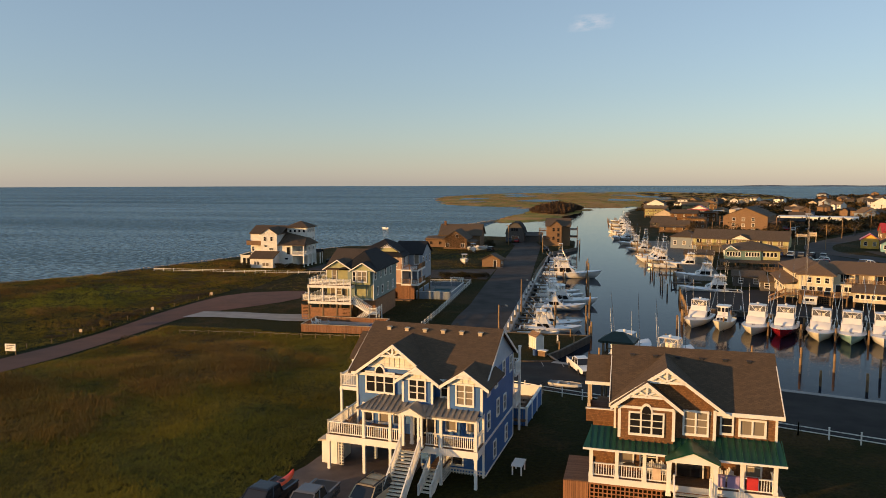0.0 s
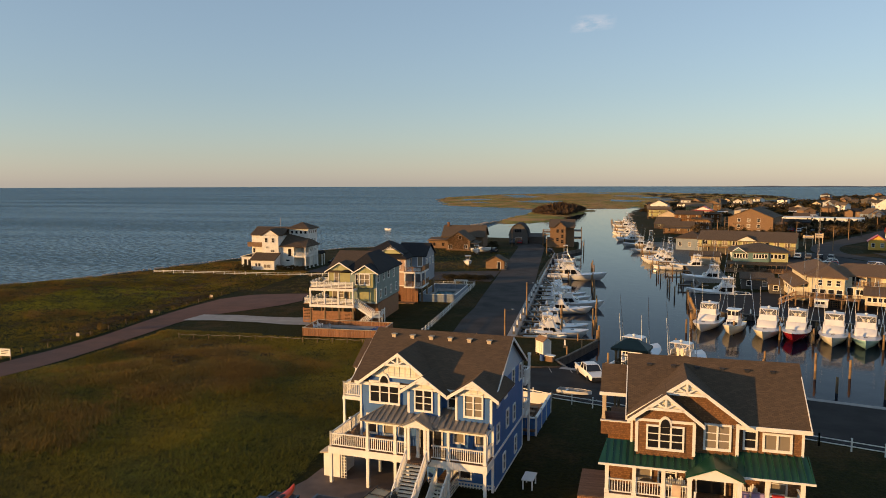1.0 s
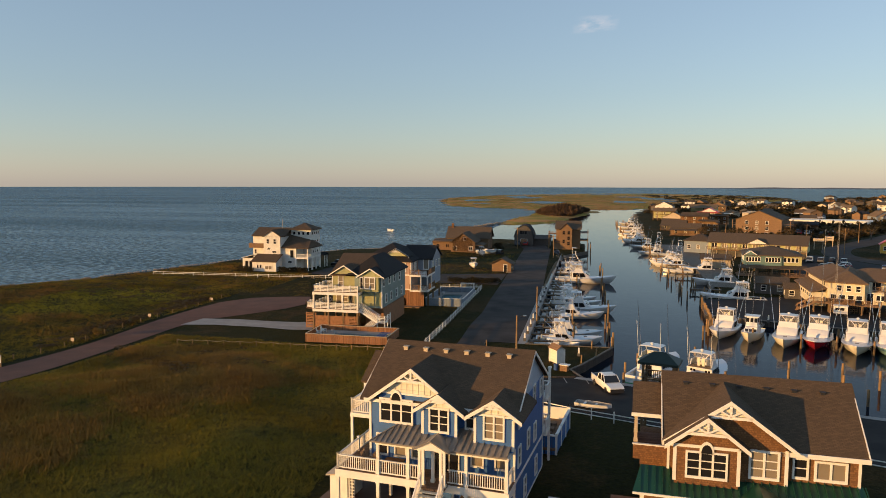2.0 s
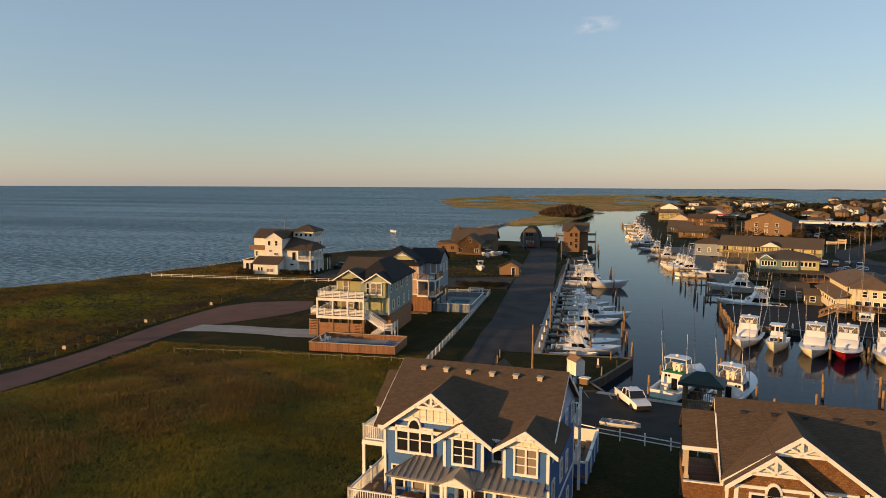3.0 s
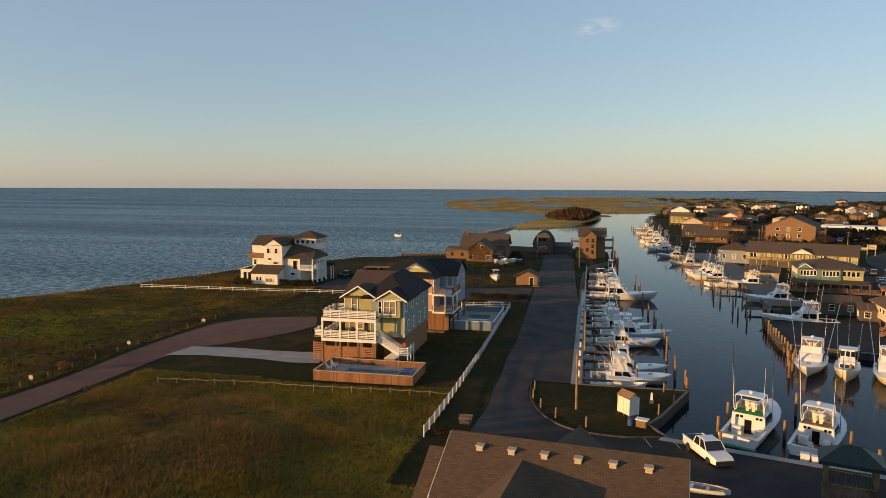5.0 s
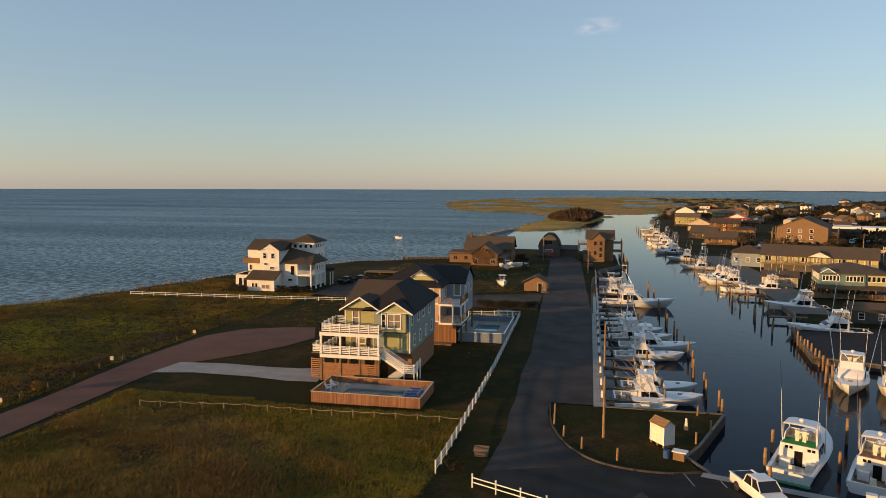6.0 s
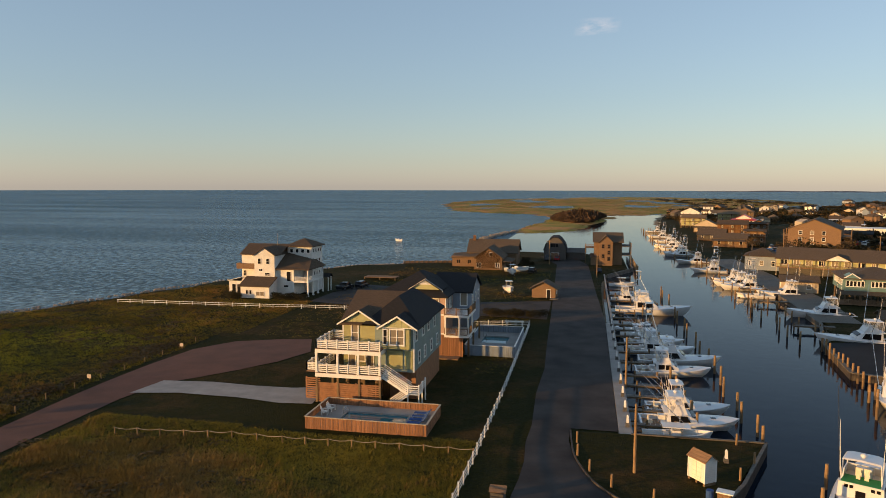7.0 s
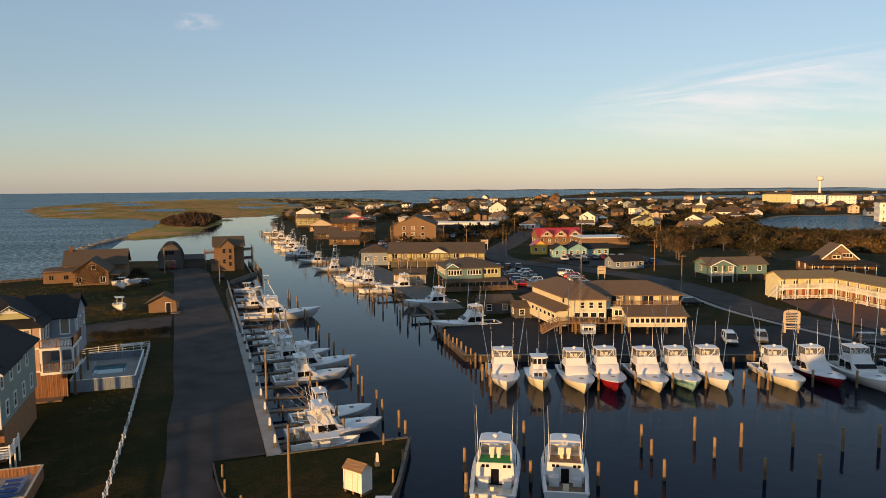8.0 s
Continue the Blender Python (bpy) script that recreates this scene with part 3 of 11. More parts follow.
ribbon("pavement", [(8.6, 88.1), (21, 83.9), (40, 77.3), (60, 70.1), (100, 55.6)], [(8.2, 87.0), (20.6, 82.8), (39.6, 76.2), (59.6, 69.0), (99.6, 54.5)], CONCRETE, "pale concrete walk along the sea wall", "pavement", 0.1, 2)
bulkhead([(33.5, 155), (31.4, 136), (71, 121.0), (110, 106.8), (170, 85)], BULK_TIMBER, "timber bulkhead along the parking lot", cap=0.6)
bulkhead([(38.5, 173), (33.5, 155)], BULK_TIMBER, "timber bulkhead along the parking lot", cap=0.6)
bulkhead([(9.5, 290), (9.5, 256), (1.5, 238)], DECK_GREY, "timber bulkhead", cap=0.5)
bulkhead([(35, 293), (39, 255), (40, 205), (38.5, 173)], DECK_GREY, "timber bulkhead of the east bank", cap=0.5)
ribbon("road", [(33.2, 155), (32.0, 136.5), ], [(60, 165), (52, 129)], ASPHALT_NEW, "dark asphalt marina parking lot", "road")
ribbon("road", [(52, 129), (71, 121.8), (110, 107.6), (150, 93)], [(60, 165), (80, 142), (112, 127), (155, 110)], ASPHALT_NEW, "dark asphalt marina parking lot", "road")


# ---- building parts ----
def face_matrix(side, at, wide=0.0):
    """A frame whose x runs along a wall seen from outside, y points out of it towards -y, z up. at: (x, y, z) of its left foot."""
    turn = {"front": 0, "right": 90, "back": 180, "left": -90}[side]
    return Matrix.Translation(at) @ Matrix.Rotation(radians(turn), 4, "Z")


def window(parent, side, at, w, h, cols=1, rows=1, trim=0.11, pane=None, bars=True, arch=False, frame_mat=None):
    """A window on a wall: casing and glazing bars proud of it, the pane set back between them."""
    fm = face_matrix(side, at)
    m = Mesh(fm)
    d = 0.09
    m.box(-trim, -d, -trim - 0.04, w + trim, 0.05, 0).box(-trim, -d, h, w + trim, 0.05, h + trim).box(-trim, -d, 0, 0, 0.05, h).box(w, -d, 0, w + trim, 0.05, h)
    for c in range(1, cols):
        m.box(w * c / cols - 0.06, -d + 0.01, 0, w * c / cols + 0.06, 0.05, h)
    if bars:
        for r in range(1, rows):
            m.box(0, -0.05, h * r / rows - 0.03, w, 0.04, h * r / rows + 0.03)
    if arch:
        c0, c1 = w / 3, 2 * w / 3
        pts = [((c0 + c1) / 2 + (w / 6 + trim * 0.6) * math.cos(a), h + (0.62 + trim) * math.sin(a)) for a in [math.pi * i / 8 for i in range(9)]]
        m.prism(pts, -d, 0.05, "y")
    ob = part("window", m, frame_mat or WHITE, parent)
    p = Mesh(fm)
    p.box(0, -0.02, 0, w, 0.03, h)
    if arch:
        pts = [((c0 + c1) / 2 + (w / 6 - 0.04) * math.cos(a), h + 0.02 + 0.54 * math.sin(a)) for a in [math.pi * i / 8 for i in range(9)]]
        p.prism(pts, -d - 0.012, -0.02, "y")
    part("pane", p, pane or GLASS, ob)
    return ob


def door(parent, side, at, w=0.95, h=2.05, leaf=None):
    fm = face_matrix(side, at)
    m = Mesh(fm)
    m.box(-0.1, -0.08, 0, 0, 0.05, h + 0.1).box(w, -0.08, 0, w + 0.1, 0.05, h + 0.1).box(0, -0.08, h, w, 0.05, h + 0.1)
    ob = part("door", m, WHITE, parent)
    l = Mesh(fm)
    l.box(0, -0.035, 0.01, w, 0.03, h).box(0.15, -0.05, 0.2, w - 0.15, -0.03, 0.9)
    part("leaf", l, leaf or GLASS, ob)
    return ob


def gable_prism(m, x0, x1, y0, y1, z0, z1, rise_):
    """Walls of a gabled block whose gables face front and back."""
    m.prism([(x0, z0), (x1, z0), (x1, z1), ((x0 + x1) / 2, z1 + rise_), (x0, z1)], y0, y1, "y")


def gable_roof(m, x0, x1, y0, y1, z, rise_, ridge="y", over=0.4, th=0.18):
    if ridge == "y":
        c, half = (x0 + x1) / 2, (x1 - x0) / 2
        s = rise_ / half
        zl, zt = z - over * s + th, z + rise_ + th
        a, b_ = y0 - over, y1 + over
        m.slab([(x0 - over, a, zl), (c, a, zt), (c, b_, zt), (x0 - over, b_, zl)], th)
        m.slab([(c, a, zt), (x1 + over, a, zl), (x1 + over, b_, zl), (c, b_, zt)], th)
    else:
        c, half = (y0 + y1) / 2, (y1 - y0) / 2
        s = rise_ / half
        zl, zt = z - over * s + th, z + rise_ + th
        a, b_ = x0 - over, x1 + over
        m.slab([(a, y0 - over, zl), (b_, y0 - over, zl), (b_, c, zt), (a, c, zt)], th)
        m.slab([(a, c, zt), (b_, c, zt), (b_, y1 + over, zl), (a, y1 + over, zl)], th)
    return m


def hip_roof(m, x0, x1, y0, y1, z, rise_, over=0.5, th=0.2, top=0.0):
    x0, x1, y0, y1 = x0 - over, x1 + over, y0 - over, y1 + over
    w, d = x1 - x0, y1 - y0
    k = min(w, d) / 2
    if w >= d:
        ra, rb = (x0 + k, (y0 + y1) / 2, z + rise_), (x1 - k, (y0 + y1) / 2, z + rise_)
    else:
        ra, rb = ((x0 + x1) / 2, y0 + k, z + rise_), ((x0 + x1) / 2, y1 - k, z + rise_)
    A, B, C, D = (x0, y0, z), (x1, y0, z), (x1, y1, z), (x0, y1, z)
    low = [(p[0], p[1], p[2] - th) for p in (A, B, C, D)]
    if w >= d:
        fs = [(0, 1, 5, 4), (1, 2, 5), (2, 3, 4, 5), (3, 0, 4)]
    else:
        fs = [(0, 1, 4), (1, 2, 5, 4), (2, 3, 5), (3, 0, 4, 5)]
    return m.add([A, B, C, D, ra, rb] + low, fs + [(9, 8, 7, 6), (0, 6, 7, 1), (1, 7, 8, 2), (2, 8, 9, 3), (3, 9, 6, 0)])


def seams(m, x0, x1, y0, y1, z0, z1, pitch=0.42):
    """Standing seams running down a roof from z1 at y1 to z0 at y0."""
    n = max(1, int((x1 - x0) / pitch))
    for i in range(n + 1):
        x = x0 + (x1 - x0) * i / n
        m.beam((x, y0, z0 + 0.03), (x, y1, z1 + 0.03), 0.04, 0.07)


def rake(m, peak, foot, y, w=0.22, d=0.06):
    """A barge board from the peak (x, z) to the foot (x, z) of a gable, its face at y."""
    (px, pz), (fx, fz) = peak, foot
    m.prism([(px, pz), (px, pz - w * 1.2), (fx, fz - w * 1.2), (fx, fz)] if fx > px else [(px, pz), (fx, fz), (fx, fz - w * 1.2), (px, pz - w * 1.2)], y - d, y, "y")


def railing(parent, p, q, z0, h=1.0, posts=True, style="baluster", material=None, post_gap=3.0, ends=(True, True)):
    """One run of railing; its posts are parts of their own."""
    material = material or WHITE
    p, q = Vector((*p, z0)), Vector((*q, z0))
    L = (q - p).length
    d = (q - p) / L
    up = Vector((0, 0, 1))
    m = Mesh()
    m.beam(p + up * h, q + up * h, 0.13, 0.07)
    if style == "baluster":
        m.beam(p + up * 0.12, q + up * 0.12, 0.06, 0.08)
        n = int(L / 0.16)
        for i in range(1, n):
            s = p + d * (L * i / n)
            m.beam(s + up * 0.12, s + up * h, 0.045, 0.045)
    else:
        for k in range(4):
            zz = 0.16 + (h - 0.24) * k / 3.4
            m.beam(p + up * zz, q + up * zz, 0.035, 0.13)
    ob = part("railing", m, material, parent)
    if posts:
        n = max(1, round(L / post_gap))
        for i in range(n + 1):
            if (i == 0 and not ends[0]) or (i == n and not ends[1]):
                continue
            s = p + d * (L * i / n)
            pm = Mesh()
            pm.box(s.x - 0.07, s.y - 0.07, z0, s.x + 0.07, s.y + 0.07, z0 + h + 0.1).box(s.x - 0.1, s.y - 0.1, z0 + h + 0.1, s.x + 0.1, s.y + 0.1, z0 + h + 0.15)
            part("post", pm, material, parent)
    return ob


def post(parent, x, y, z0, z1, r=0.1, material=None, name="post"):
    m = Mesh()
    m.box(x - r, y - r, z0, x + r, y + r, z1).box(x - r * 1.35, y - r * 1.35, z1 - 0.16, x + r * 1.35, y + r * 1.35, z1 - 0.02).box(x - r * 1.35, y - r * 1.35, z0 + 0.0, x + r * 1.35, y + r * 1.35, z0 + 0.2)
    return part(name, m, material or WHITE, parent)


def flight(parent, x, w, y_top, z_top, y_bot, z_bot, n, material=None, tread=None, rails=True):
    """A straight stair along y; every tread is a part of the flight."""
    m = Mesh()
    for sx in (x, x + w):
        m.beam((sx, y_top, z_top - 0.18), (sx, y_bot, z_bot - 0.05), 0.06, 0.34)
        if rails:
            m.beam((sx, y_top, z_top + 0.95), (sx, y_bot, z_bot + 0.95), 0.1, 0.08)
            m.beam((sx, y_top, z_top + 0.18), (sx, y_bot, z_bot + 0.18), 0.05, 0.07)
            k = n * 2
            for i in range(k + 1):
                t = i / k
                yy, zz = y_top + (y_bot - y_top) * t, z_top + (z_bot - z_top) * t
                m.box(sx - 0.022, yy - 0.022, zz + 0.1, sx + 0.022, yy + 0.022, zz + 0.95)
            for t in (0, 0.5, 1):
                yy, zz = y_top + (y_bot - y_top) * t, z_top + (z_bot - z_top) * t
                m.box(sx - 0.07, yy - 0.07, zz - 0.15, sx + 0.07, yy + 0.07, zz + 1.08)
    ob = part("stair", m, material or WHITE, parent)
    for i in range(n):
        t = (i + 0.5) / n
        yy, zz = y_top + (y_bot - y_top) * t, z_top + (z_bot - z_top) * (i + 1) / (n + 1)
        tm = Mesh()
        tm.box(x + 0.03, yy - 0.15, zz - 0.045, x + w - 0.03, yy + 0.15, zz)
        part("tread", tm, tread or CREAM, ob)
    return ob


def lattice(parent, side, at, w, h, material=None, pitch=0.24):
    fm = face_matrix(side, at)
    m = Mesh(fm)
    m.box(0, -0.03, 0, w, 0.03, 0.09).box(0, -0.03, h - 0.09, w, 0.03, h)
    for i in range(int(w / pitch) + 1):
        m.box(i * pitch, -0.02, 0.09, min(w, i * pitch + 0.09), 0.0, h - 0.09)
    for i in range(1, int(h / pitch) + 1):
        if i * pitch + 0.09 < h:
            m.box(0, 0.0, i * pitch, w, 0.02, i * pitch + 0.09)
    return part("lattice", m, material or LATTICE, parent)


def truss(parent, cx, z_peak, y, half, slope, z_bar, material=None):
    """The open decoration in a gable's top: king post, collar and two struts."""
    m = Mesh()
    hb = (z_peak - z_bar) / slope
    m.box(cx - hb, y - 0.08, z_bar - 0.09, cx + hb, y, z_bar + 0.09)
    m.box(cx - 0.07, y - 0.08, z_bar, cx + 0.07, y, z_peak - 0.12)
    for s in (-1, 1):
        m.beam((cx + s * 0.05, y - 0.04, z_bar + 0.1), (cx + s * hb * 0.5, y - 0.04, z_bar + (z_peak - z_bar) * 0.45), 0.07, 0.1)
    return part("gable_truss", m, material or WHITE, parent)


def plank_run(parent, p, q, z0, z1, material, gap=0.15, name="board", th=0.03):
    """Upright boards, one beside the other, each its own part."""
    p, q = Vector((*p, 0)), Vector((*q, 0))
    L = (q - p).length
    n = max(1, int(L / gap))
    d = (q - p) / L
    turn = math.atan2(d.y, d.x)
    src = Mesh()
    src.box(-gap * 0.46, -th, 0, gap * 0.46, 0, 1)
    me = None
    for i in range(n):
        s = p + d * (L * (i + 0.5) / n)
        if me is None:
            ob = part(name, src, material, parent)
            me = ob.data
        else:
            ob = new(name, me)
            ob.parent = parent
        ob.matrix_local = Matrix.Translation((s.x, s.y, z0 - 0.03 * (i % 3 == 1))) @ Matrix.Rotation(turn, 4, "Z") @ Matrix.Diagonal((1, 1, z1 - z0, 1))


# ---- the blue beach house ----
def blue_house():
    h = thing("beach_house", "three-storey blue lap-sided beach house with white porches and a brown roof", "house", pose(-5.5, 47.6, 1.15, 0, 0, -7.0))
    Z1, Z2, ZE = 3.2, 6.05, 8.05         # deck, upper floor, eaves over the lot
    W, D = 10.6, 10.0
    # enclosed ground floor at the far end of the carport, main walls above
    m = Mesh()
    m.box(5.2, 0.6, 0.35, W, D, Z1 - 0.25)
    m.box(0, 3.5, 0.35, 5.2, D, Z1 - 0.25)
    m.box(0, 0.05, Z1 - 0.25, W, D, Z2)
    m.box(0, 0, Z2, W, D, ZE)
    part("wall", m, BLUE, h)
    for gx0 in (W - 0.15, 0):
        m = Mesh()
        m.prism([(0, ZE), (D, ZE), (D / 2, ZE + 2.93)], gx0, gx0 + 0.15, "x")
        part("side_gable", m, BLUE_PALE, h, "pale blue boarded side gable")
    m = Mesh()
    gable_roof(m, -0.35, W, 0, D, ZE, 2.93, "x", 0.35)
    part("roof", m, ROOF_BROWN, h, "brown asphalt shingle roof")
    m = Mesh()
    m.box(-0.4, -0.37, ZE - 0.26, W + 0.4, -0.33, ZE - 0.02)
    for sx in (-0.72, W + 0.33):
        m.beam((sx + 0.02, -0.35, ZE - 0.12), (sx + 0.02, D / 2, ZE + 2.96), 0.05, 0.2)
        m.beam((sx + 0.02, D + 0.35, ZE - 0.12), (sx + 0.02, D / 2, ZE + 2.96), 0.05, 0.2)
    part("fascia", m, WHITE, h)
    # front gables: x centre, half width, face y, eave, rise, depth back
    for cx, half, fy, ze, ri, back, cream0, wins in ((3.3, 3.1, -0.25, ZE, 2.3, 5.0, 8.25, 3), (5.55, 1.55, -1.0, 7.9, 1.05, 2.6, 8.0, 2), (9.45, 1.65, -1.2, 7.9, 1.1, 3.2, 8.0, 2)):
        slope = ri / half
        if wins == 3:
            m = Mesh()
            m.box(cx - half + 0.3, fy + 0.06, Z2 - 0.25, cx + half - 0.3, 0.1, ze + 0.02)
            part("bay_wall", m, BLUE, h)
        if wins == 2:
            m = Mesh()
            m.box(cx - half + 0.35, fy, Z2 - 0.3 if cx < 7 else Z1 + 2.45, cx + half - 0.35, 0.2, ze)
            part("bay_wall", m, BLUE, h)
            for ex in (cx - half + 0.35, cx + half - 0.35):
                m = Mesh()
                m.box(ex - 0.09, fy - 0.03, Z2 - 0.3, ex + 0.09, fy + 0.12, ze - 0.05)
                part("corner_board", m, WHITE, h)
        m = Mesh()
        lift = 0.5 if wins == 3 else 0.12
        m.prism([(cx - half + 0.3, ze + 0.02), (cx + half - 0.3, ze + 0.02), (cx, ze + ri - 0.12)], fy + 0.06, fy + 0.3, "y")
        part("gable_wall", m, BLUE, h)
        m = Mesh()
        m.prism([(cx - half + 0.2 + lift / slope, ze + lift), (cx + half - 0.2 - lift / slope, ze + lift), (cx, ze + ri - 0.12)], fy + 0.0, fy + 0.055, "y")
        gp = part("gable_panel", m, CREAM, h, "cream board-and-batten gable")
        n = int(half * 2 / 0.42)
        for i in range(1, n):
            bx = cx - half + 2 * half * i / n
            top = ze + (half - abs(bx - cx)) * slope - 0.15
            if top > ze + lift + 0.1:
                mb = Mesh()
                mb.box(bx - 0.03, fy - 0.03, ze + lift, bx + 0.03, fy - 0.002, top)
                part("batten", mb, CREAM, gp)
        m = Mesh()
        gable_roof(m, cx - half, cx + half, fy, back, ze, ri, "y", 0.3, 0.16)
        part("gable_roof", m, ROOF_BROWN, h)
        m = Mesh()
        zp = ze + ri + 0.17
        rake(m, (cx, zp), (cx - half - 0.3, ze - 0.3 * slope + 0.17), fy - 0.3)
        rake(m, (cx, zp), (cx + half + 0.3, ze - 0.3 * slope + 0.17), fy - 0.3)
        m.box(cx - half + 0.15 + lift / slope, fy - 0.06, ze + lift - 0.06, cx + half - 0.15 - lift / slope, fy - 0.002, ze + lift + 0.08)
        part("barge_board", m, WHITE, h)
        truss(h, cx, zp - 0.15, fy - 0.28, half, slope, ze + ri * 0.66)
        if wins == 3:
            window(h, "front", (cx - 2.35, fy - 0.03, Z2 + 0.5), 2.3, 1.5, 3, 2, 0.13, GLASS, True, True)
        else:
            window(h, "front", (cx - 0.62, fy, Z2 + 0.45), 1.24, 1.5, 2, 3, 0.12, GLASS if cx < 7 else BLIND)
    window(h, "front", (7.2, 0.0, Z2 + 0.55), 0.5, 1.3, 1, 2)
    for i in range(6):
        v = Mesh()
        x = 0.92 + i * 1.62
        v.box(x, D / 2 - 0.95, ZE + 2.43, x + 0.32, D / 2 - 0.6, ZE + 2.83).box(x - 0.05, D / 2 - 1.0, ZE + 2.78, x + 0.37, D / 2 - 0.55, ZE + 2.84)
        part("roof_vent", v, SIDE_BEIGE, h, "tan roof vent box")
    # porch deck, its posts, rails and metal roof
    PY = -1.95
    m = Mesh()
    m.box(-1.85, PY, Z1 - 0.12, W + 0.05, 0.05, Z1).box(-1.85, 0.05, Z1 - 0.12, 0, 5.2, Z1)
    part("porch_floor", m, DECK, h, "brown plank porch floor")
    m = Mesh()
    m.box(-1.9, PY - 0.05, Z1 - 0.55, W + 0.1, PY, Z1 - 0.02).box(-1.9, PY, Z1 - 0.55, -1.85, 5.2, Z1 - 0.02).box(W + 0.05, PY, Z1 - 0.55, W + 0.1, 0.0, Z1 - 0.02)
    part("porch_skirt", m, WHITE, h)
    xs = [-1.75, 1.35, 3.6, 5.4, 7.75, 10.5]
    for x in xs:
        if not 4.4 < x < 6.2:
            post(h, x, PY + 0.12, -0.05, Z1 - 0.5, 0.11)
        if x > -1:
            post(h, x, PY + 0.12, Z1, Z1 + 2.5, 0.1)
    for x, y in ((-1.75, 1.5), (-1.75, 4.9), (1.0, 1.2), (3.4, 1.2)):
        post(h, x, y, -0.05, Z1 - 0.3, 0.11)
    post(h, -2.45, 1.9, -0.05, Z2 - 0.2, 0.09)
    post(h, -2.45, 5.2, -0.05, Z2 - 0.2, 0.09)
    railing(h, (-1.75, PY + 0.12), (1.35, PY + 0.12), Z1, 1.0)
    railing(h, (1.35, PY + 0.12), (3.6, PY + 0.12), Z1, 1.0, False)
    railing(h, (3.6, PY + 0.12), (4.65, PY + 0.12), Z1, 1.0, False)
    railing(h, (6.45, PY + 0.12), (7.75, PY + 0.12), Z1, 1.0, False)
    railing(h, (7.75, PY + 0.12), (10.5, PY + 0.12), Z1, 1.0, False)
    railing(h, (-1.75, PY + 0.12), (-1.75, 4.9), Z1, 1.0, True)
    railing(h, (10.5, PY + 0.12), (10.5, -0.05), Z1, 1.0, False)
    # upper side balcony
    m = Mesh()
    m.box(-2.55, 1.8, Z2 - 0.35, 0, 5.4, Z2 - 0.05)
    part("balcony_floor", m, WHITE, h)
    railing(h, (-2.45, 1.9), (-0.05, 1.9), Z2 - 0.05, 1.0)
    railing(h, (-2.45, 1.9), (-2.45, 5.2), Z2 - 0.05, 1.0)
    m = Mesh()
    m.slab([(-1.95, 2.5, 8.35), (0.2, 2.5, 8.35), (0.2, 5.2, 10.1), (-1.95, 5.2, 10.1)], 0.16).slab([(-1.95, 5.2, 10.1), (0.2, 5.2, 10.1), (0.2, 7.9, 8.35), (-1.95, 7.9, 8.35)], 0.16)
    part("side_roof", m, ROOF_BROWN, h)
    post(h, -1.7, 2.7, Z2, 8.3, 0.09)
    m = Mesh()
    ZA, ZB = Z1 + 2.5, Z1 + 3.3
    m.slab([(0.95, PY - 0.35, ZA), (W + 0.0, PY - 0.35, ZA), (W + 0.0, 0.05, ZB), (2.5, 0.05, ZB)], 0.1)
    pr = part("porch_roof", m, METAL_GREY, h, "grey standing-seam metal porch roof")
    m = Mesh()
    seams(m, 2.5, W, PY - 0.35, 0.0, ZA, ZB, 0.45)
    m.beam((0.95, PY - 0.35, ZA + 0.02), (2.5, 0.05, ZB + 0.02), 0.08, 0.06)
    for k in range(1, 4):
        m.beam((0.95 + 0.39 * k, PY - 0.35, ZA + 0.03), (0.95 + 0.39 * k, PY - 0.35 + 2.3 * k / 4, ZA + 0.03 + 0.8 * k / 4), 0.04, 0.07)
    part("seam", m, METAL_GREY, pr)
    m = Mesh()
    m.box(1.2, PY - 0.02, ZA - 0.35, W + 0.05, PY + 0.18, ZA - 0.12)
    m.box(W - 0.1, PY + 0.1, ZA - 0.35, W + 0.05, 0.0, ZA - 0.12)
    part("porch_beam", m, WHITE, h)
    m = Mesh()
    gable_roof(m, 4.45, 6.55, PY - 0.5, -0.2, ZA + 0.02, 0.55, "y", 0.25, 0.08)
    part("entry_roof", m, METAL_GREY, h, "small metal entry gable")
    m = Mesh()
    m.prism([(4.3, ZA - 0.05), (6.7, ZA - 0.05), (5.5, ZA + 0.62)], PY - 0.62, PY - 0.5, "y")
    part("entry_gable", m, WHITE, h)
    for x in (4.65, 4.9, 6.15, 6.4):
        post(h, x, PY - 0.45, Z1, ZA, 0.09)
    # porch-level openings
    window(h, "front", (1.9, 0.05, Z1 + 0.75), 0.75, 1.4, 1, 2, 0.1, BLIND)
    window(h, "front", (0.5, 0.05, Z1 + 0.75), 0.75, 1.4, 1, 2, 0.1)
    window(h, "front", (3.2, 0.05, Z1 + 0.75), 0.75, 1.4, 1, 2, 0.1, BLIND)
    door(h, "front", (4.9, 0.05, Z1), 1.0, 2.1)
    door(h, "front", (6.0, 0.05, Z1), 0.6, 2.1)
    window(h, "front", (7.6, 0.05, Z1 + 0.75), 0.75, 1.4, 1, 2, 0.1, BLIND)
    window(h, "front", (9.3, 0.05, Z1 + 0.75), 0.8, 1.4, 1, 2, 0.1, BLIND)
    window(h, "front", (7.0, 0.6, 1.0), 1.7, 0.9, 2, 1, 0.12)
    for y, z in ((1.0, Z2 + 0.6), (3.4, Z2 + 0.6), (6.0, Z2 + 0.8), (8.6, Z2 + 0.6), (1.0, Z1 + 0.7), (4.0, Z1 + 0.9), (6.4, Z1 + 0.6), (3.0, 0.9), (7.0, 0.9)):
        window(h, "right", (W, y, z), 0.7, 1.25, 1, 2, 0.1)
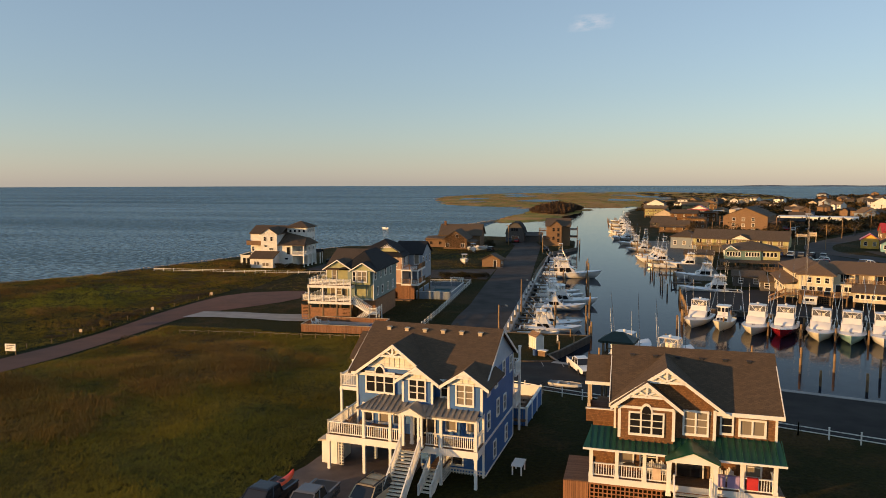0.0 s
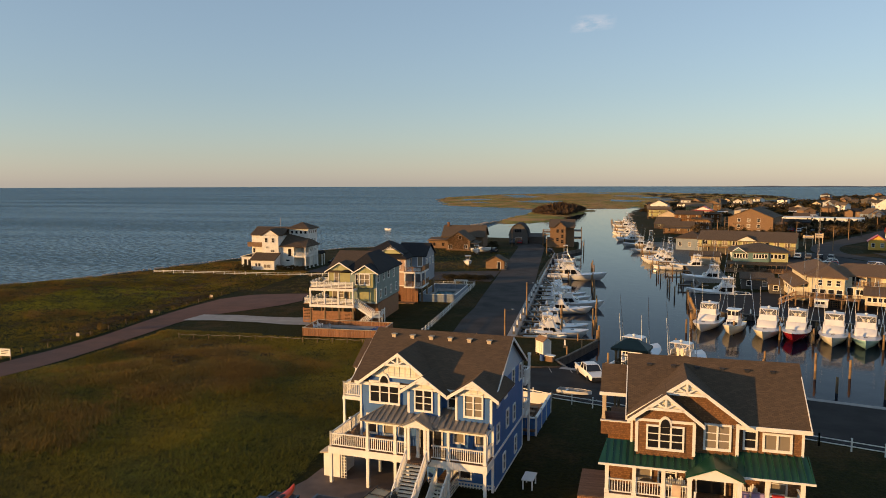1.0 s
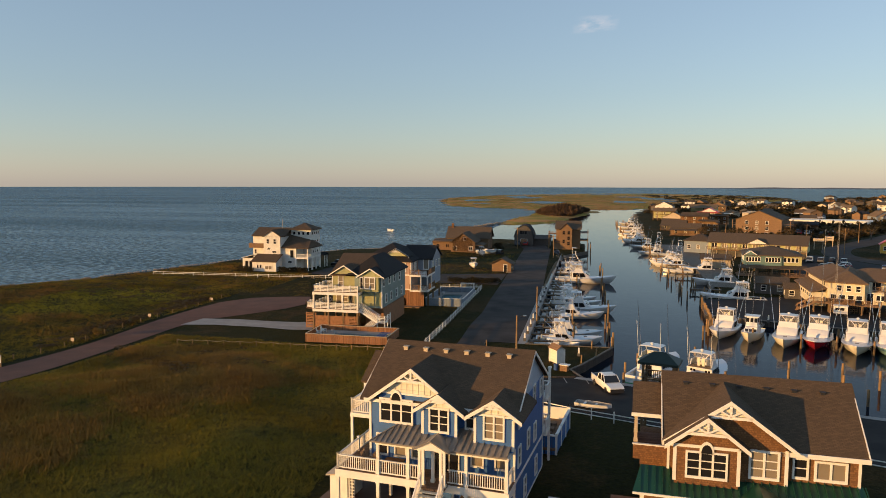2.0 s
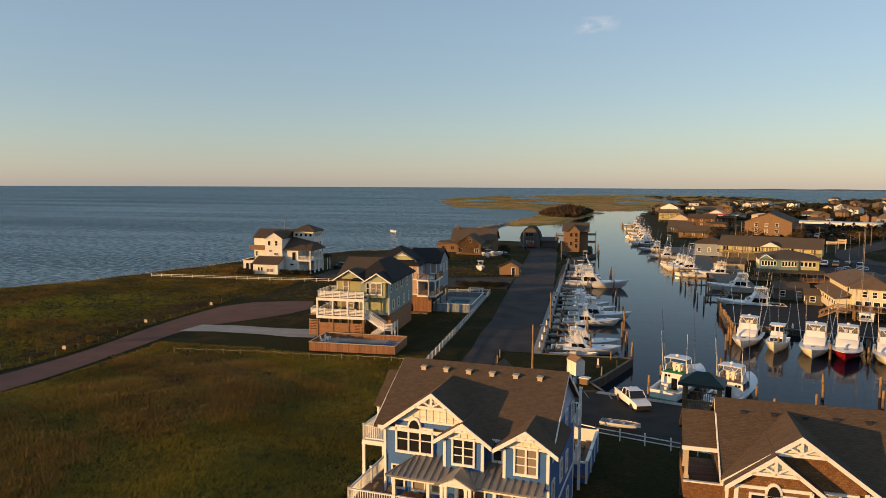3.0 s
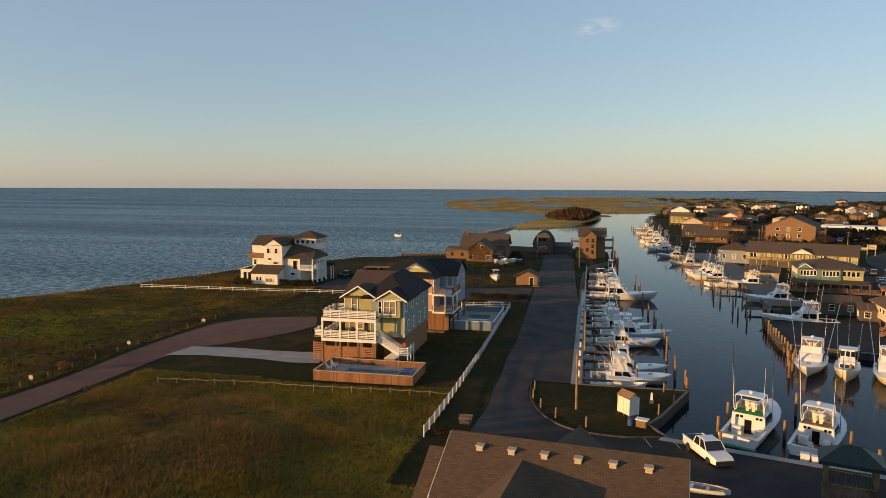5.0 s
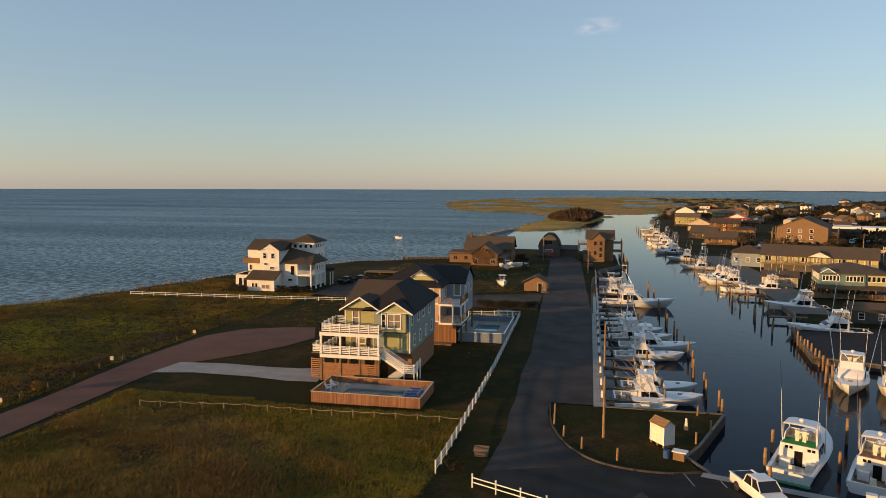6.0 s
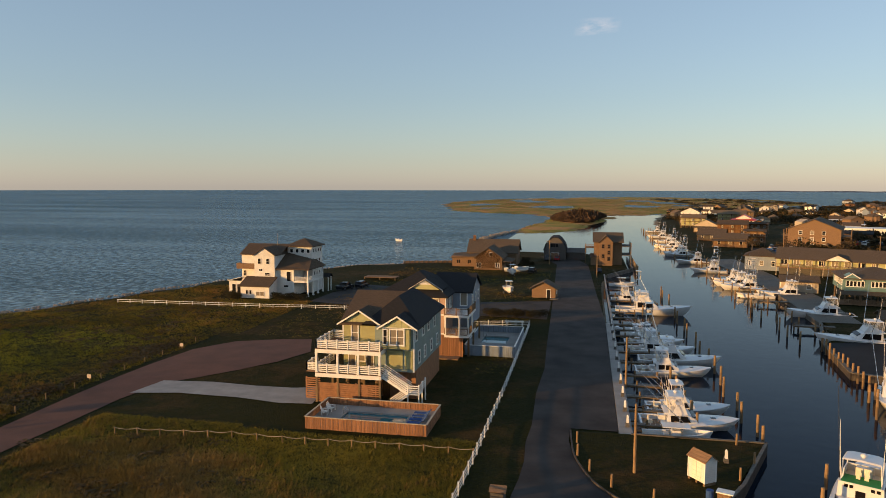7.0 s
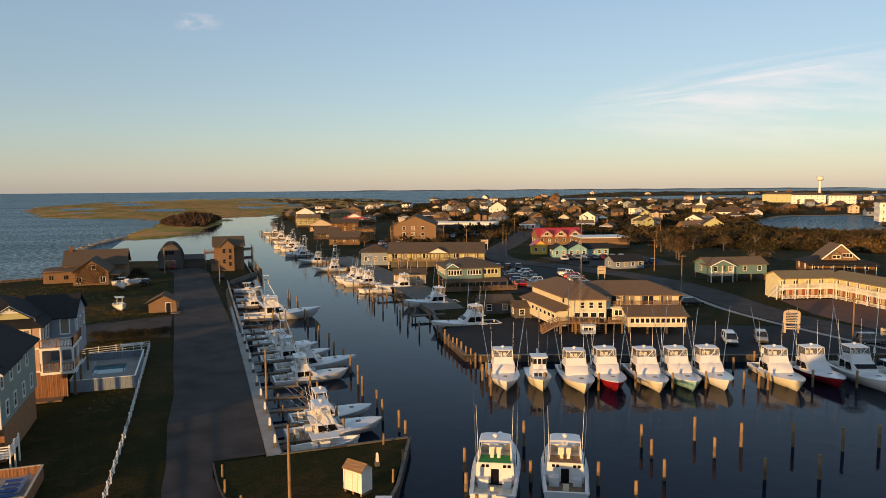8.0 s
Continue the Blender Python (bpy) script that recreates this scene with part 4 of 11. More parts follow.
    for x, y in ((W - 0.04, -0.04), (W - 0.04, D - 0.05), (-0.05, -0.04)):
        m = Mesh()
        m.box(x - 0.06, y - 0.01, Z1 + 0.1 if x < 1 else 0.4, x + 0.1, y + 0.14, ZE - 0.1)
        part("corner_board", m, WHITE, h)
    m = Mesh()
    m.box(W - 0.02, 0.14, Z1 - 0.3, W + 0.05, D - 0.1, Z1 - 0.1)
    part("band_board", m, WHITE, h)
    lattice(h, "front", (5.3, 0.55, -0.15), 5.3, 0.85)
    lattice(h, "right", (W + 0.02, 0.6, -0.2), 9.3, 0.6)
    lattice(h, "front", (2.2, 3.45, 0.1), 2.9, 1.0)
    # entry stair in two parts with a landing
    m = Mesh()
    m.box(4.85, PY - 1.0, Z1 - 0.12, 6.5, PY, Z1)
    part("landing", m, DECK, h)
    flight(h, 4.9, 1.55, PY - 1.0, Z1, PY - 5.1, 0.15, 17)
    m = Mesh()
    m.box(4.75, PY - 6.4, -0.1, 6.65, PY - 5.1, 0.12)
    part("stair_foot", m, DECK, h)
    flight(h, 6.75, 0.95, -1.6, 1.45, PY - 2.1, 0.05, 8)
    m = Mesh()
    m.box(6.7, -1.6, 1.33, 7.75, 0.55, 1.45)
    part("landing", m, DECK, h)
    railing(h, (7.72, -1.6), (7.72, 0.5), 1.45, 1.0)
    lattice(h, "front", (6.75, -1.55, 0.0), 1.0, 1.3)
    lattice(h, "right", (7.75, -1.55, 0.0), 2.0, 1.3)
    # storage closet under the side deck
    m = Mesh()
    m.box(-2.9, -0.9, 0.0, -1.5, 1.6, 2.2)
    sc = part("closet", m, WHITE, h, "white storage closet under the deck")
    m = Mesh()
    m.slab([(-3.15, -1.1, 2.25), (-1.42, -1.1, 2.5), (-1.42, 1.8, 2.5), (-3.15, 1.8, 2.25)], 0.1)
    part("closet_roof", m, SIDE_BEIGE, sc)
    lattice(h, "front", (-1.4, -0.9, 0.0), 0.5, 2.6)
    # rear gable and the stacked balconies at the back corner
    m = Mesh()
    gable_roof(m, 3.7, 6.7, 5.6, D + 0.2, ZE + 0.8, 1.25, "y", 0.3, 0.16)
    part("rear_gable_roof", m, ROOF_BROWN, h)
    m = Mesh()
    m.prism([(3.9, ZE - 0.5), (6.5, ZE - 0.5), (6.5, ZE + 0.85), (5.2, ZE + 1.95), (3.9, ZE + 0.85)], D - 0.1, D + 0.1, "y")
    part("rear_gable", m, CREAM, h)
    for z in (Z1, Z2):
        m = Mesh()
        m.box(4.0, D, z - 0.3, W + 0.32, D + 1.8, z - 0.05)
        part("rear_balcony", m, WHITE, h, "white rear balcony")
        railing(h, (W + 0.26, D), (W + 0.26, D + 1.7), z - 0.05, 1.0)
        railing(h, (4.1, D + 1.7), (W + 0.26, D + 1.7), z - 0.05, 1.0, True, "baluster", None, 2.2)
    for x in (4.1, W + 0.24):
        post(h, x, D + 1.7, -0.2, Z2 + 2.2, 0.1)
    # rear pool deck with its fence
    m = Mesh()
    m.box(6.0, 12.6, 0.7, 11.2, 20.4, 0.85)
    part("pool_deck", m, DECK, h, "brown rear pool deck")
    plank_run(h, (11.25, 13.0), (11.25, 20.4), -0.1, 1.85, BLUE, 0.3, "fence_board")
    plank_run(h, (6.0, 13.0), (11.2, 13.0), -0.1, 1.85, BLUE, 0.3, "fence_board")
    m = Mesh()
    m.box(6.0, 20.4, -0.1, 11.25, 20.5, 2.0)
    part("back_fence", m, WHITE, h, "white boarded back fence")
    lattice(h, "front", (9.2, 12.96, -0.6), 2.0, 0.8)
    m = Mesh()
    m.box(6.0, 12.9, 1.85, 11.3, 13.12, 1.95).box(11.12, 12.9, 1.85, 11.36, 20.5, 1.95)
    part("fence_cap", m, WHITE, h)
    for k in range(4):
        m = Mesh()
        m.box(11.17, 12.95 + k * 2.48, -0.4, 11.35, 13.13 + k * 2.48, 2.1)
        part("fence_post", m, WHITE, h)
    for k in range(3):
        m = Mesh()
        m.box(8.4, 15.2 + k * 1.4, 0.85, 10.4, 15.9 + k * 1.4, 1.2)
        part("deck_bench", m, DECK, h)
    return h


blue_house()


# ---- the cedar-shingled house ----
def cedar_house():
    h = thing("cedar_house", "brown cedar-shingled house with green metal porch roof and white trim", "house", pose(13.1, 44.75, 1.2, 0, 0, -4.0))
    Z1, Z2, ZE = 2.6, 5.5, 7.6
    W, D = 12.25, 8.3
    m = Mesh()
    m.box(1.6, 0, Z1, W, D, ZE).box(0, 2.0, Z1, 1.6, D, Z2 - 0.15)
    part("wall", m, CEDAR, h)
    for gx0 in (W - 0.15, 1.6):
        m = Mesh()
        m.prism([(0, ZE), (D, ZE), (D / 2, ZE + 3.0)], gx0, gx0 + 0.15, "x")
        part("side_gable", m, CEDAR, h)
    m = Mesh()
    gable_roof(m, 1.6, W, 0, D, ZE, 3.0, "x", 0.4)
    part("roof", m, ROOF_BROWN, h, "brown asphalt shingle roof")
    m = Mesh()
    m.slab([(-0.6, 2.1, ZE + 0.72), (1.5, 2.1, ZE + 0.72), (1.5, 4.15, ZE + 2.3), (-0.6, 4.15, ZE + 2.3)], 0.16)
    m.slab([(-0.6, 4.15, ZE + 2.3), (1.5, 4.15, ZE + 2.3), (1.5, 7.0, ZE + 0.3), (-0.6, 7.0, ZE + 0.3)], 0.16)
    part("side_roof", m, ROOF_BROWN, h)
    m = Mesh()
    m.box(-0.65, 2.05, ZE + 0.5, 1.55, 2.11, ZE + 0.74).box(1.2, -0.42, ZE - 0.33, W + 0.42, -0.37, ZE - 0.05)
    for sx in (W + 0.36, 1.22):
        m.beam((sx, -0.38, ZE - 0.13), (sx, D / 2, ZE + 3.02), 0.06, 0.22)
    part("fascia", m, WHITE, h)
    m = Mesh()
    m.box(-0.5, 1.7, Z2 - 0.1, 1.6, 1.85, Z2 + 0.85).box(-0.5, 1.85, Z2 - 0.1, -0.35, 6.6, Z2 + 0.85)
    part("balcony", m, CEDAR, h, "shingled balcony parapet")
    m = Mesh()
    m.box(-0.35, 1.85, Z2 - 0.1, 1.6, 6.6, Z2 + 0.02)
    part("balcony_floor", m, DECK, h)
    for x, y in ((-0.35, 2.3), (-0.35, 4.1)):
        post(h, x, y, Z2 + 0.85, ZE + 0.6, 0.1, SIDE_BEIGE)
    m = Mesh()
    m.box(-0.55, 1.65, Z2 + 0.85, 1.6, 1.85, Z2 + 0.93)
    part("balcony_cap", m, WHITE, h)
    for cx, half, fy, ze, ri, back in ((3.75, 2.1, -1.05, 7.72, 1.62, 3.6), (5.05, 3.5, -0.42, 7.72, 2.55, 4.15)):
        slope = ri / half
        m = Mesh()
        if half < 3:
            m.box(cx - half + 0.3, fy, Z1 + 2.3, cx + half - 0.3, 0.2, ze)
        else:
            m.box(cx, fy, Z1 + 2.3, cx + half - 0.3, 0.2, ze)
        m.prism([(cx - half + 0.3, ze), (cx + half - 0.3, ze), (cx, ze + ri - 0.1)], fy, fy + 0.35, "y")
        part("bay_wall", m, CEDAR, h)
        m = Mesh()
        gable_roof(m, cx - half, cx + half, fy, back, ze, ri, "y", 0.32, 0.16)
        part("gable_roof", m, ROOF_BROWN, h)
        m = Mesh()
        zp = ze + ri + 0.17
        rake(m, (cx, zp), (cx - half - 0.32, ze - 0.32 * slope + 0.17), fy - 0.32)
        rake(m, (cx, zp), (cx + half + 0.32, ze - 0.32 * slope + 0.17), fy - 0.32)
        for ex in (cx - half + 0.3, cx + half - 0.3):
            if half < 3 or ex > cx:
                m.box(ex - 0.1, fy - 0.03, Z2 - 0.1, ex + 0.1, fy + 0.12, ze - 0.1)
        if half < 3:
            m.box(cx - half + 0.3, fy - 0.05, ze - 0.2, cx + half - 0.3, fy, ze - 0.02)
        part("barge_board", m, WHITE, h)
        m = Mesh()
        m.prism([(cx - 0.95 / slope, ze + ri - 0.95), (cx + 0.95 / slope, ze + ri - 0.95), (cx, ze + ri)], fy - 0.2, fy - 0.05, "y")
        part("gable_panel", m, CREAM, h)
        truss(h, cx, zp - 0.15, fy - 0.3, half, slope, ze + ri - 0.85)
    window(h, "front", (2.68, -1.05, Z2 + 0.3), 2.15, 1.42, 3, 3, 0.12, GLASS, True, True)
    window(h, "front", (6.3, -0.42, Z2 + 0.4), 1.45, 1.5, 2, 3, 0.13, BLIND)
    window(h, "front", (8.75, 0.0, Z2 + 0.5), 0.65, 1.05, 1, 2, 0.12)
    window(h, "front", (9.95, 0.0, Z2 + 0.5), 1.5, 0.95, 2, 1, 0.14, BLIND)
    for y in (1.5, 4.0, 6.5):
        window(h, "right", (W, y, Z2 + 0.5), 0.75, 1.3, 1, 2)
    m = Mesh()
    m.box(W - 0.12, -0.04, Z2, W + 0.04, 0.12, ZE)
    part("corner_board", m, WHITE, h)
    m = Mesh()
    m.box(1.55, -0.04, Z2, 1.7, 0.12, ZE)
    part("corner_board", m, WHITE, h)
    for i in range(6):
        v = Mesh()
        x = 2.6 + i * 1.62
        v.box(x, D / 2 - 0.9, ZE + 2.4, x + 0.26, D / 2 - 0.62, ZE + 2.68).box(x - 0.04, D / 2 - 0.94, ZE + 2.66, x + 0.3, D / 2 - 0.58, ZE + 2.71)
        part("roof_vent", v, DARKMETAL, h, "dark roof vent box")
    # porch
    PY = -1.65
    m = Mesh()
    m.box(0, PY, Z1 - 0.14, W + 0.3, 0, Z1).box(-1.9, PY + 1.0, Z1 - 1.0, 0, 4.0, Z1 - 0.86)
    part("porch_floor", m, DECK, h, "brown plank porch floor")
    m = Mesh()
    m.box(-0.05, PY - 0.05, Z1 - 0.45, W + 0.35, PY, Z1 - 0.02).box(-0.05, PY, Z1 - 0.45, 0, 0, Z1 - 0.02)
    part("porch_skirt", m, WHITE, h)
    ZA, ZB = Z1 + 2.2, Z1 + 3.1
    m = Mesh()
    m.slab([(-0.45, PY - 0.4, ZA), (W + 0.35, PY - 0.4, ZA), (W + 0.2, 0.1, ZB), (0.0, 0.1, ZB)], 0.1)
    pr = part("porch_roof", m, METAL_GREEN, h, "dark green standing-seam porch roof")
    m = Mesh()
    seams(m, 0.0, W + 0.3, PY - 0.4, 0.0, ZA, ZB, 0.42)
    part("seam", m, METAL_GREEN, pr)
    m = Mesh()
    m.slab([(5.0, PY - 1.1, ZA - 0.1), (6.75, PY - 1.1, ZA + 0.62), (6.75, 0.2, ZA + 0.72), (5.0, -1.0, ZA + 0.1)], 0.1)
    m.slab([(6.75, PY - 1.1, ZA + 0.62), (8.5, PY - 1.1, ZA - 0.1), (8.5, -1.0, ZA + 0.1), (6.75, 0.2, ZA + 0.72)], 0.1)
    er = part("entry_roof", m, METAL_GREEN, h, "green metal entry gable")
    m = Mesh()
    m.prism([(5.1, ZA - 0.25), (8.4, ZA - 0.25), (8.4, ZA - 0.15), (6.75, ZA + 0.55), (5.1, ZA - 0.15)], PY - 1.0, PY - 0.85, "y")
    part("entry_gable", m, WHITE, h)
    m = Mesh()
    m.box(0, PY - 0.02, ZA - 0.3, W + 0.3, PY + 0.16, ZA - 0.1)
    m.box(-0.45, PY - 0.46, ZA - 0.14, W + 0.35, PY - 0.4, ZA)
    part("porch_beam", m, WHITE, h)
    for x in (0.1, 1.85, 3.7, 5.35, 8.1, 9.95, 12.0):
        post(h, x, PY + 0.1, Z1, ZA - 0.1, 0.12)
    for x in (5.25, 8.2):
        post(h, x, PY - 0.85, Z1 - 0.4, ZA - 0.2, 0.13)
    for a, b2 in ((0.1, 1.85), (1.85, 3.7), (3.7, 5.25), (8.2, 9.95), (9.95, 12.0)):
        railing(h, (a, PY + 0.1), (b2, PY + 0.1), Z1, 0.95, False)
    for x in (5.25, 8.2):
        railing(h, (x, PY - 0.85), (x, PY + 0.1), Z1, 0.95, False)
    railing(h, (12.0, PY + 0.1), (12.0, -0.1), Z1, 0.95, False)
    railing(h, (0.1, PY + 0.1), (0.1, -0.1), Z1, 0.95, False)
    m = Mesh()
    m.box(1.7, 0.02, Z1, W - 0.05, 0.1, ZA + 0.5)
    window(h, "front", (10.4, -0.02, Z1 + 0.5), 0.9, 1.3, 1, 2, 0.12, BLIND)
    window(h, "front", (3.5, -0.02, Z1 + 0.3), 1.0, 1.7, 1, 2, 0.12)
    window(h, "front", (1.9, -0.02, Z1 + 0.6), 1.0, 1.4, 1, 2, 0.12, BLIND)
    door(h, "front", (5.9, -0.02, Z1), 1.7, 2.1)
    # piling level
    lattice(h, "front", (0.0, PY + 0.2, -0.2), 5.0, Z1 - 0.3, WOOD_SLAT, 0.3)
    lattice(h, "front", (8.5, PY + 0.2, -0.2), 4.1, Z1 - 0.3, WOOD_SLAT, 0.3)
    m = Mesh()
    m.box(-1.9, PY + 0.9, -0.2, -0.1, PY + 1.0, Z1 - 0.9).box(-1.9, PY + 1.0, -0.2, -1.8, 4.0, Z1 - 0.9)
    part("side_deck_skirt", m, WOOD_FENCE, h)
    m = Mesh()
    m.box(0.2, 2.5, -0.2, W, D, Z1)
    part("lower_wall", m, CEDAR, h)
    flight(h, 5.6, 2.3, PY - 0.85, Z1, PY - 4.6, 0.1, 14)
    # towels over the rails
    for x, w, mat_, lab in ((8.3, 0.62, CLOTH_LILAC, "lilac beach towel over the porch rail"), (9.05, 0.75, CLOTH_LILAC, "lilac beach towel over the porch rail"), (10.25, 0.7, CANVAS_RED, "red patterned towel over the porch rail"), (4.25, 0.55, CLOTH_TAN, "striped tan towel over the porch rail")):
        t = Mesh(h.matrix_world)
        t.box(x, PY + 0.0, Z1 + 0.2, x + w, PY + 0.03, Z1 + 1.0).box(x, PY + 0.0, Z1 + 0.97, x + w, PY + 0.2, Z1 + 1.01).box(x, PY + 0.17, Z1 + 0.45, x + w, PY + 0.2, Z1 + 1.0)
        tagged(part("towel", t, mat_), lab, "towel")
    return h


cedar_house()


# ---- the olive and sage house with its pool ----
def slatwall(parent, x0, x1, y, z0, z1, material, pitch=0.24, name="slat_wall"):
    m = Mesh()
    n = int((z1 - z0) / pitch)
    for i in range(n):
        z = z0 + (z1 - z0) * i / n
        m.box(x0, y - 0.04, z, x1, y, z + pitch * 0.72)
    for i in range(int((x1 - x0) / 2.4) + 1):
        m.box(x0 + i * 2.4 - 0.08, y, z0, x0 + i * 2.4 + 0.08, y + 0.16, z1)
    return part(name, m, material, parent)


def sage_house():
    h = thing("beach_house", "olive and sage beach house with white slatted decks on pilings", "house", pose(0, 0, 0.15, 0, 0, 0))
    L, R, F = -35.2, -27.3, 108.8
    Z1, Z2, ZE = 3.5, 6.35, 8.75
    m = Mesh()
    m.box(-33.1, 112.6, Z1, -28.6, 126, ZE)
    part("wall", m, SIDE_YELLOW, h, "olive yellow siding")
    m = Mesh()
    m.box(-28.6, 111.0, Z1, -23.85, 126, ZE)
    part("wall", m, SIDE_SAGE, h, "sage green siding")
    m = Mesh()
    m.box(-27.1, 110.9, Z1 + 0.4, -25.2 + 0.0, 111.0, Z2 - 0.3).box(-24.95 + 0.0, 110.9, Z1 + 0.4, -24.0, 111.0, Z2 - 0.3)
    part("panel", m, SIDE_YELLOW, h)
    for x in (-34.6, -32.6, -30.6, -28.4, -26.4, -24.3):
        for y in (112.8, 118, 124):
            post(h, x, y, -0.1, Z1, 0.13, PILE, "piling")
    for x in (-35.1, -32.5, -29.9, -27.4):
        post(h, x, F + 0.12, -0.1, Z1, 0.12, PILE, "piling")
    slatwall(h, L + 0.1, R, F + 0.1, 0.0, 2.4, WOOD_SLAT)
    slatwall(h, -36.9, L + 0.1, F + 1.2, 0.0, 2.6, WOOD_SLAT)
    for z, d1 in ((Z1, 112.6), (Z2, 112.6)):
        m = Mesh()
        m.box(L, F, z - 0.12, R, d1, z)
        part("deck_floor", m, DECK, h, "brown plank deck")
        m = Mesh()
        m.box(L - 0.05, F - 0.05, z - 0.5, R + 0.05, F, z - 0.05).box(L - 0.05, F, z - 0.5, L, d1, z - 0.05).box(R, F, z - 0.5, R + 0.05, d1, z - 0.05)
        part("deck_skirt", m, WHITE, h)
        railing(h, (L + 0.08, F + 0.08), (R - 0.08, F + 0.08), z, 1.0, True, "slat", None, 1.3)
        railing(h, (L + 0.08, F + 0.08), (L + 0.08, d1 + 2.0), z, 1.0, True, "slat", None, 1.6)
    railing(h, (L + 0.08, 114.6), (-33.1, 114.6), Z2, 1.0, True, "slat", None, 1.6)
    m = Mesh()
    m.box(L, 112.6, Z2 - 0.12, -33.1, 114.8, Z2)
    m.box(L - 1.7, F + 1.2, Z1 - 0.3, L, 113.6, Z1 - 0.15)
    part("deck_floor", m, DECK, h)
    railing(h, (L - 1.65, F + 1.25), (L - 0.05, F + 1.25), Z1 - 0.15, 0.95, True, "slat", None, 1.5)
    railing(h, (L - 1.65, F + 1.25), (L - 1.65, 113.5), Z1 - 0.15, 0.95, True, "slat", None, 1.5)
    for x in (L + 0.1, L + 2.7, L + 5.2, R - 0.1):
        post(h, x, F + 0.1, Z1, Z2 - 0.45, 0.12)
    # one dark roof: its lit part is coloured brown, its shaded part charcoal
    m = Mesh()
    gable_roof(m, -33.1, -27.4, 112.6, 126, ZE, 2.9, "x", 0.4, 0.18)
    part("roof", m, ROOF_BROWN, h, "dark asphalt roof, sunlit left part coloured brown, shaded right part charcoal")
    m = Mesh()
    hip_roof(m, -30.2, -23.85, 112.6, 126.4, ZE + 0.03, 3.0, 0.4)
    part("cross_roof", m, ROOF_DARK, h)
    m = Mesh()
    m.prism([(112.6, ZE), (126, ZE), (119.3, ZE + 2.85)], -33.1, -32.95, "x")
    part("side_gable", m, SIDE_YELLOW, h)
    m = Mesh()
    m.box(L + 0.15, F + 0.16, 0.0, R - 1.6, F + 0.2, 2.3)
    part("screen_backing", m, WOOD_SLAT, h)
    for cx, half, fy, mat_ in ((-31.0, 2.45, 112.6, SIDE_YELLOW), (-25.8, 2.1, 110.95, SIDE_SAGE)):
        ri = half * 0.62
        m = Mesh()
        m.prism([(cx - half + 0.25, ZE), (cx + half - 0.25, ZE), (cx, ZE + ri - 0.12)], fy - 0.02, fy + 0.3, "y")
        gp = part("gable_panel", m, SIDE_LIME, h, "pale yellow board-and-batten gable")
        for i in range(1, 10):
            bx = cx - half + 2 * half * i / 10
            top = ZE + (half - abs(bx - cx)) * 0.62 - 0.2
            if top > ZE + 0.2:
                mb = Mesh()
                mb.box(bx - 0.03, fy - 0.05, ZE, bx + 0.03, fy - 0.022, top)
                part("batten", mb, SIDE_LIME, gp)
        m = Mesh()
        gable_roof(m, cx - half, cx + half, fy, 118, ZE, ri, "y", 0.35, 0.16)
        # same lit and shaded colouring on the small gables
        part("gable_roof", m, ROOF_BROWN if cx < -28 else ROOF_DARK, h)
        m = Mesh()
        zp, s = ZE + ri + 0.17, 0.62
        rake(m, (cx, zp), (cx - half - 0.35, ZE - 0.35 * s + 0.17), fy - 0.35, 0.18)
        rake(m, (cx, zp), (cx + half + 0.35, ZE - 0.35 * s + 0.17), fy - 0.35, 0.18)
        m.box(cx - half + 0.2, fy - 0.06, ZE - 0.15, cx + half - 0.2, fy, ZE + 0.02)
        part("barge_board", m, WHITE, h)
    m = Mesh()
    m.box(-27.4, 110.2, Z2 + 0.05, -24.2, 111.0, ZE - 0.05)
    part("bay", m, SIDE_YELLOW, h)
    window(h, "front", (-26.5, 110.2, Z2 + 0.6), 1.6, 1.7, 2, 2, 0.14, BLIND)
    window(h, "front", (-27.3, 110.2, Z2 + 0.6), 0.4, 1.7, 1, 2, 0.1)
    window(h, "front", (-32.0, 112.6, Z2 + 0.25), 0.75, 2.0, 1, 2, 0.13, BLIND)
    door(h, "front", (-28.55, 112.5, Z2), 0.8, 2.1)
    for x in (-32.4, -30.1):
        door(h, "front", (x, 112.6, Z1), 0.8, 2.05, BLIND)
    window(h, "front", (-31.2, 112.6, Z1 + 0.7), 0.8, 1.3, 1, 2, 0.12, BLIND)
    for y, z in ((111.6, Z2 + 0.8), (115, Z2 + 0.8), (118, Z2 + 0.8), (121.5, Z2 + 0.6), (113, Z1 + 0.7), (116, Z1 + 0.7), (119.5, Z1 + 0.7), (123, Z1 + 0.7)):
        window(h, "right", (-23.85, y, z), 0.85, 1.35, 1, 2)
    for x, y in ((-23.85, 111.0), (-33.1, 112.6)):
        m = Mesh()
        m.box(x - 0.09, y - 0.04, Z1 if x > -30 else Z2, x + 0.05, y + 0.1, ZE)
        part("corner_board", m, WHITE, h)
    # side stair from the deck to a landing and on to the lawn
    st = Mesh()
    for k in range(12):
        t = k / 11
        st.box(-27.2 + 3.0 * t, 109.3, Z1 - 2.0 * t - 0.06, -26.85 + 3.0 * t, 110.6, Z1 - 2.0 * t)
    for y in (109.3, 110.6):
        st.beam((-27.3, y, Z1 - 0.2), (-24.0, y, 1.3), 0.06, 0.3)
        for k in range(4):
            st.beam((-27.3, y, Z1 + 0.15 + 0.25 * k), (-24.0, y, 1.65 + 0.25 * k), 0.04, 0.1)
    st.box(-24.2, 109.2, 1.35, -22.8, 110.9, 1.48)
    for k in range(8):
        t = k / 7
        st.box(-24.25 - 1.7 * t, 108.2, 1.4 - 1.25 * t - 0.05, -24.0 - 1.7 * t, 109.2, 1.4 - 1.25 * t)
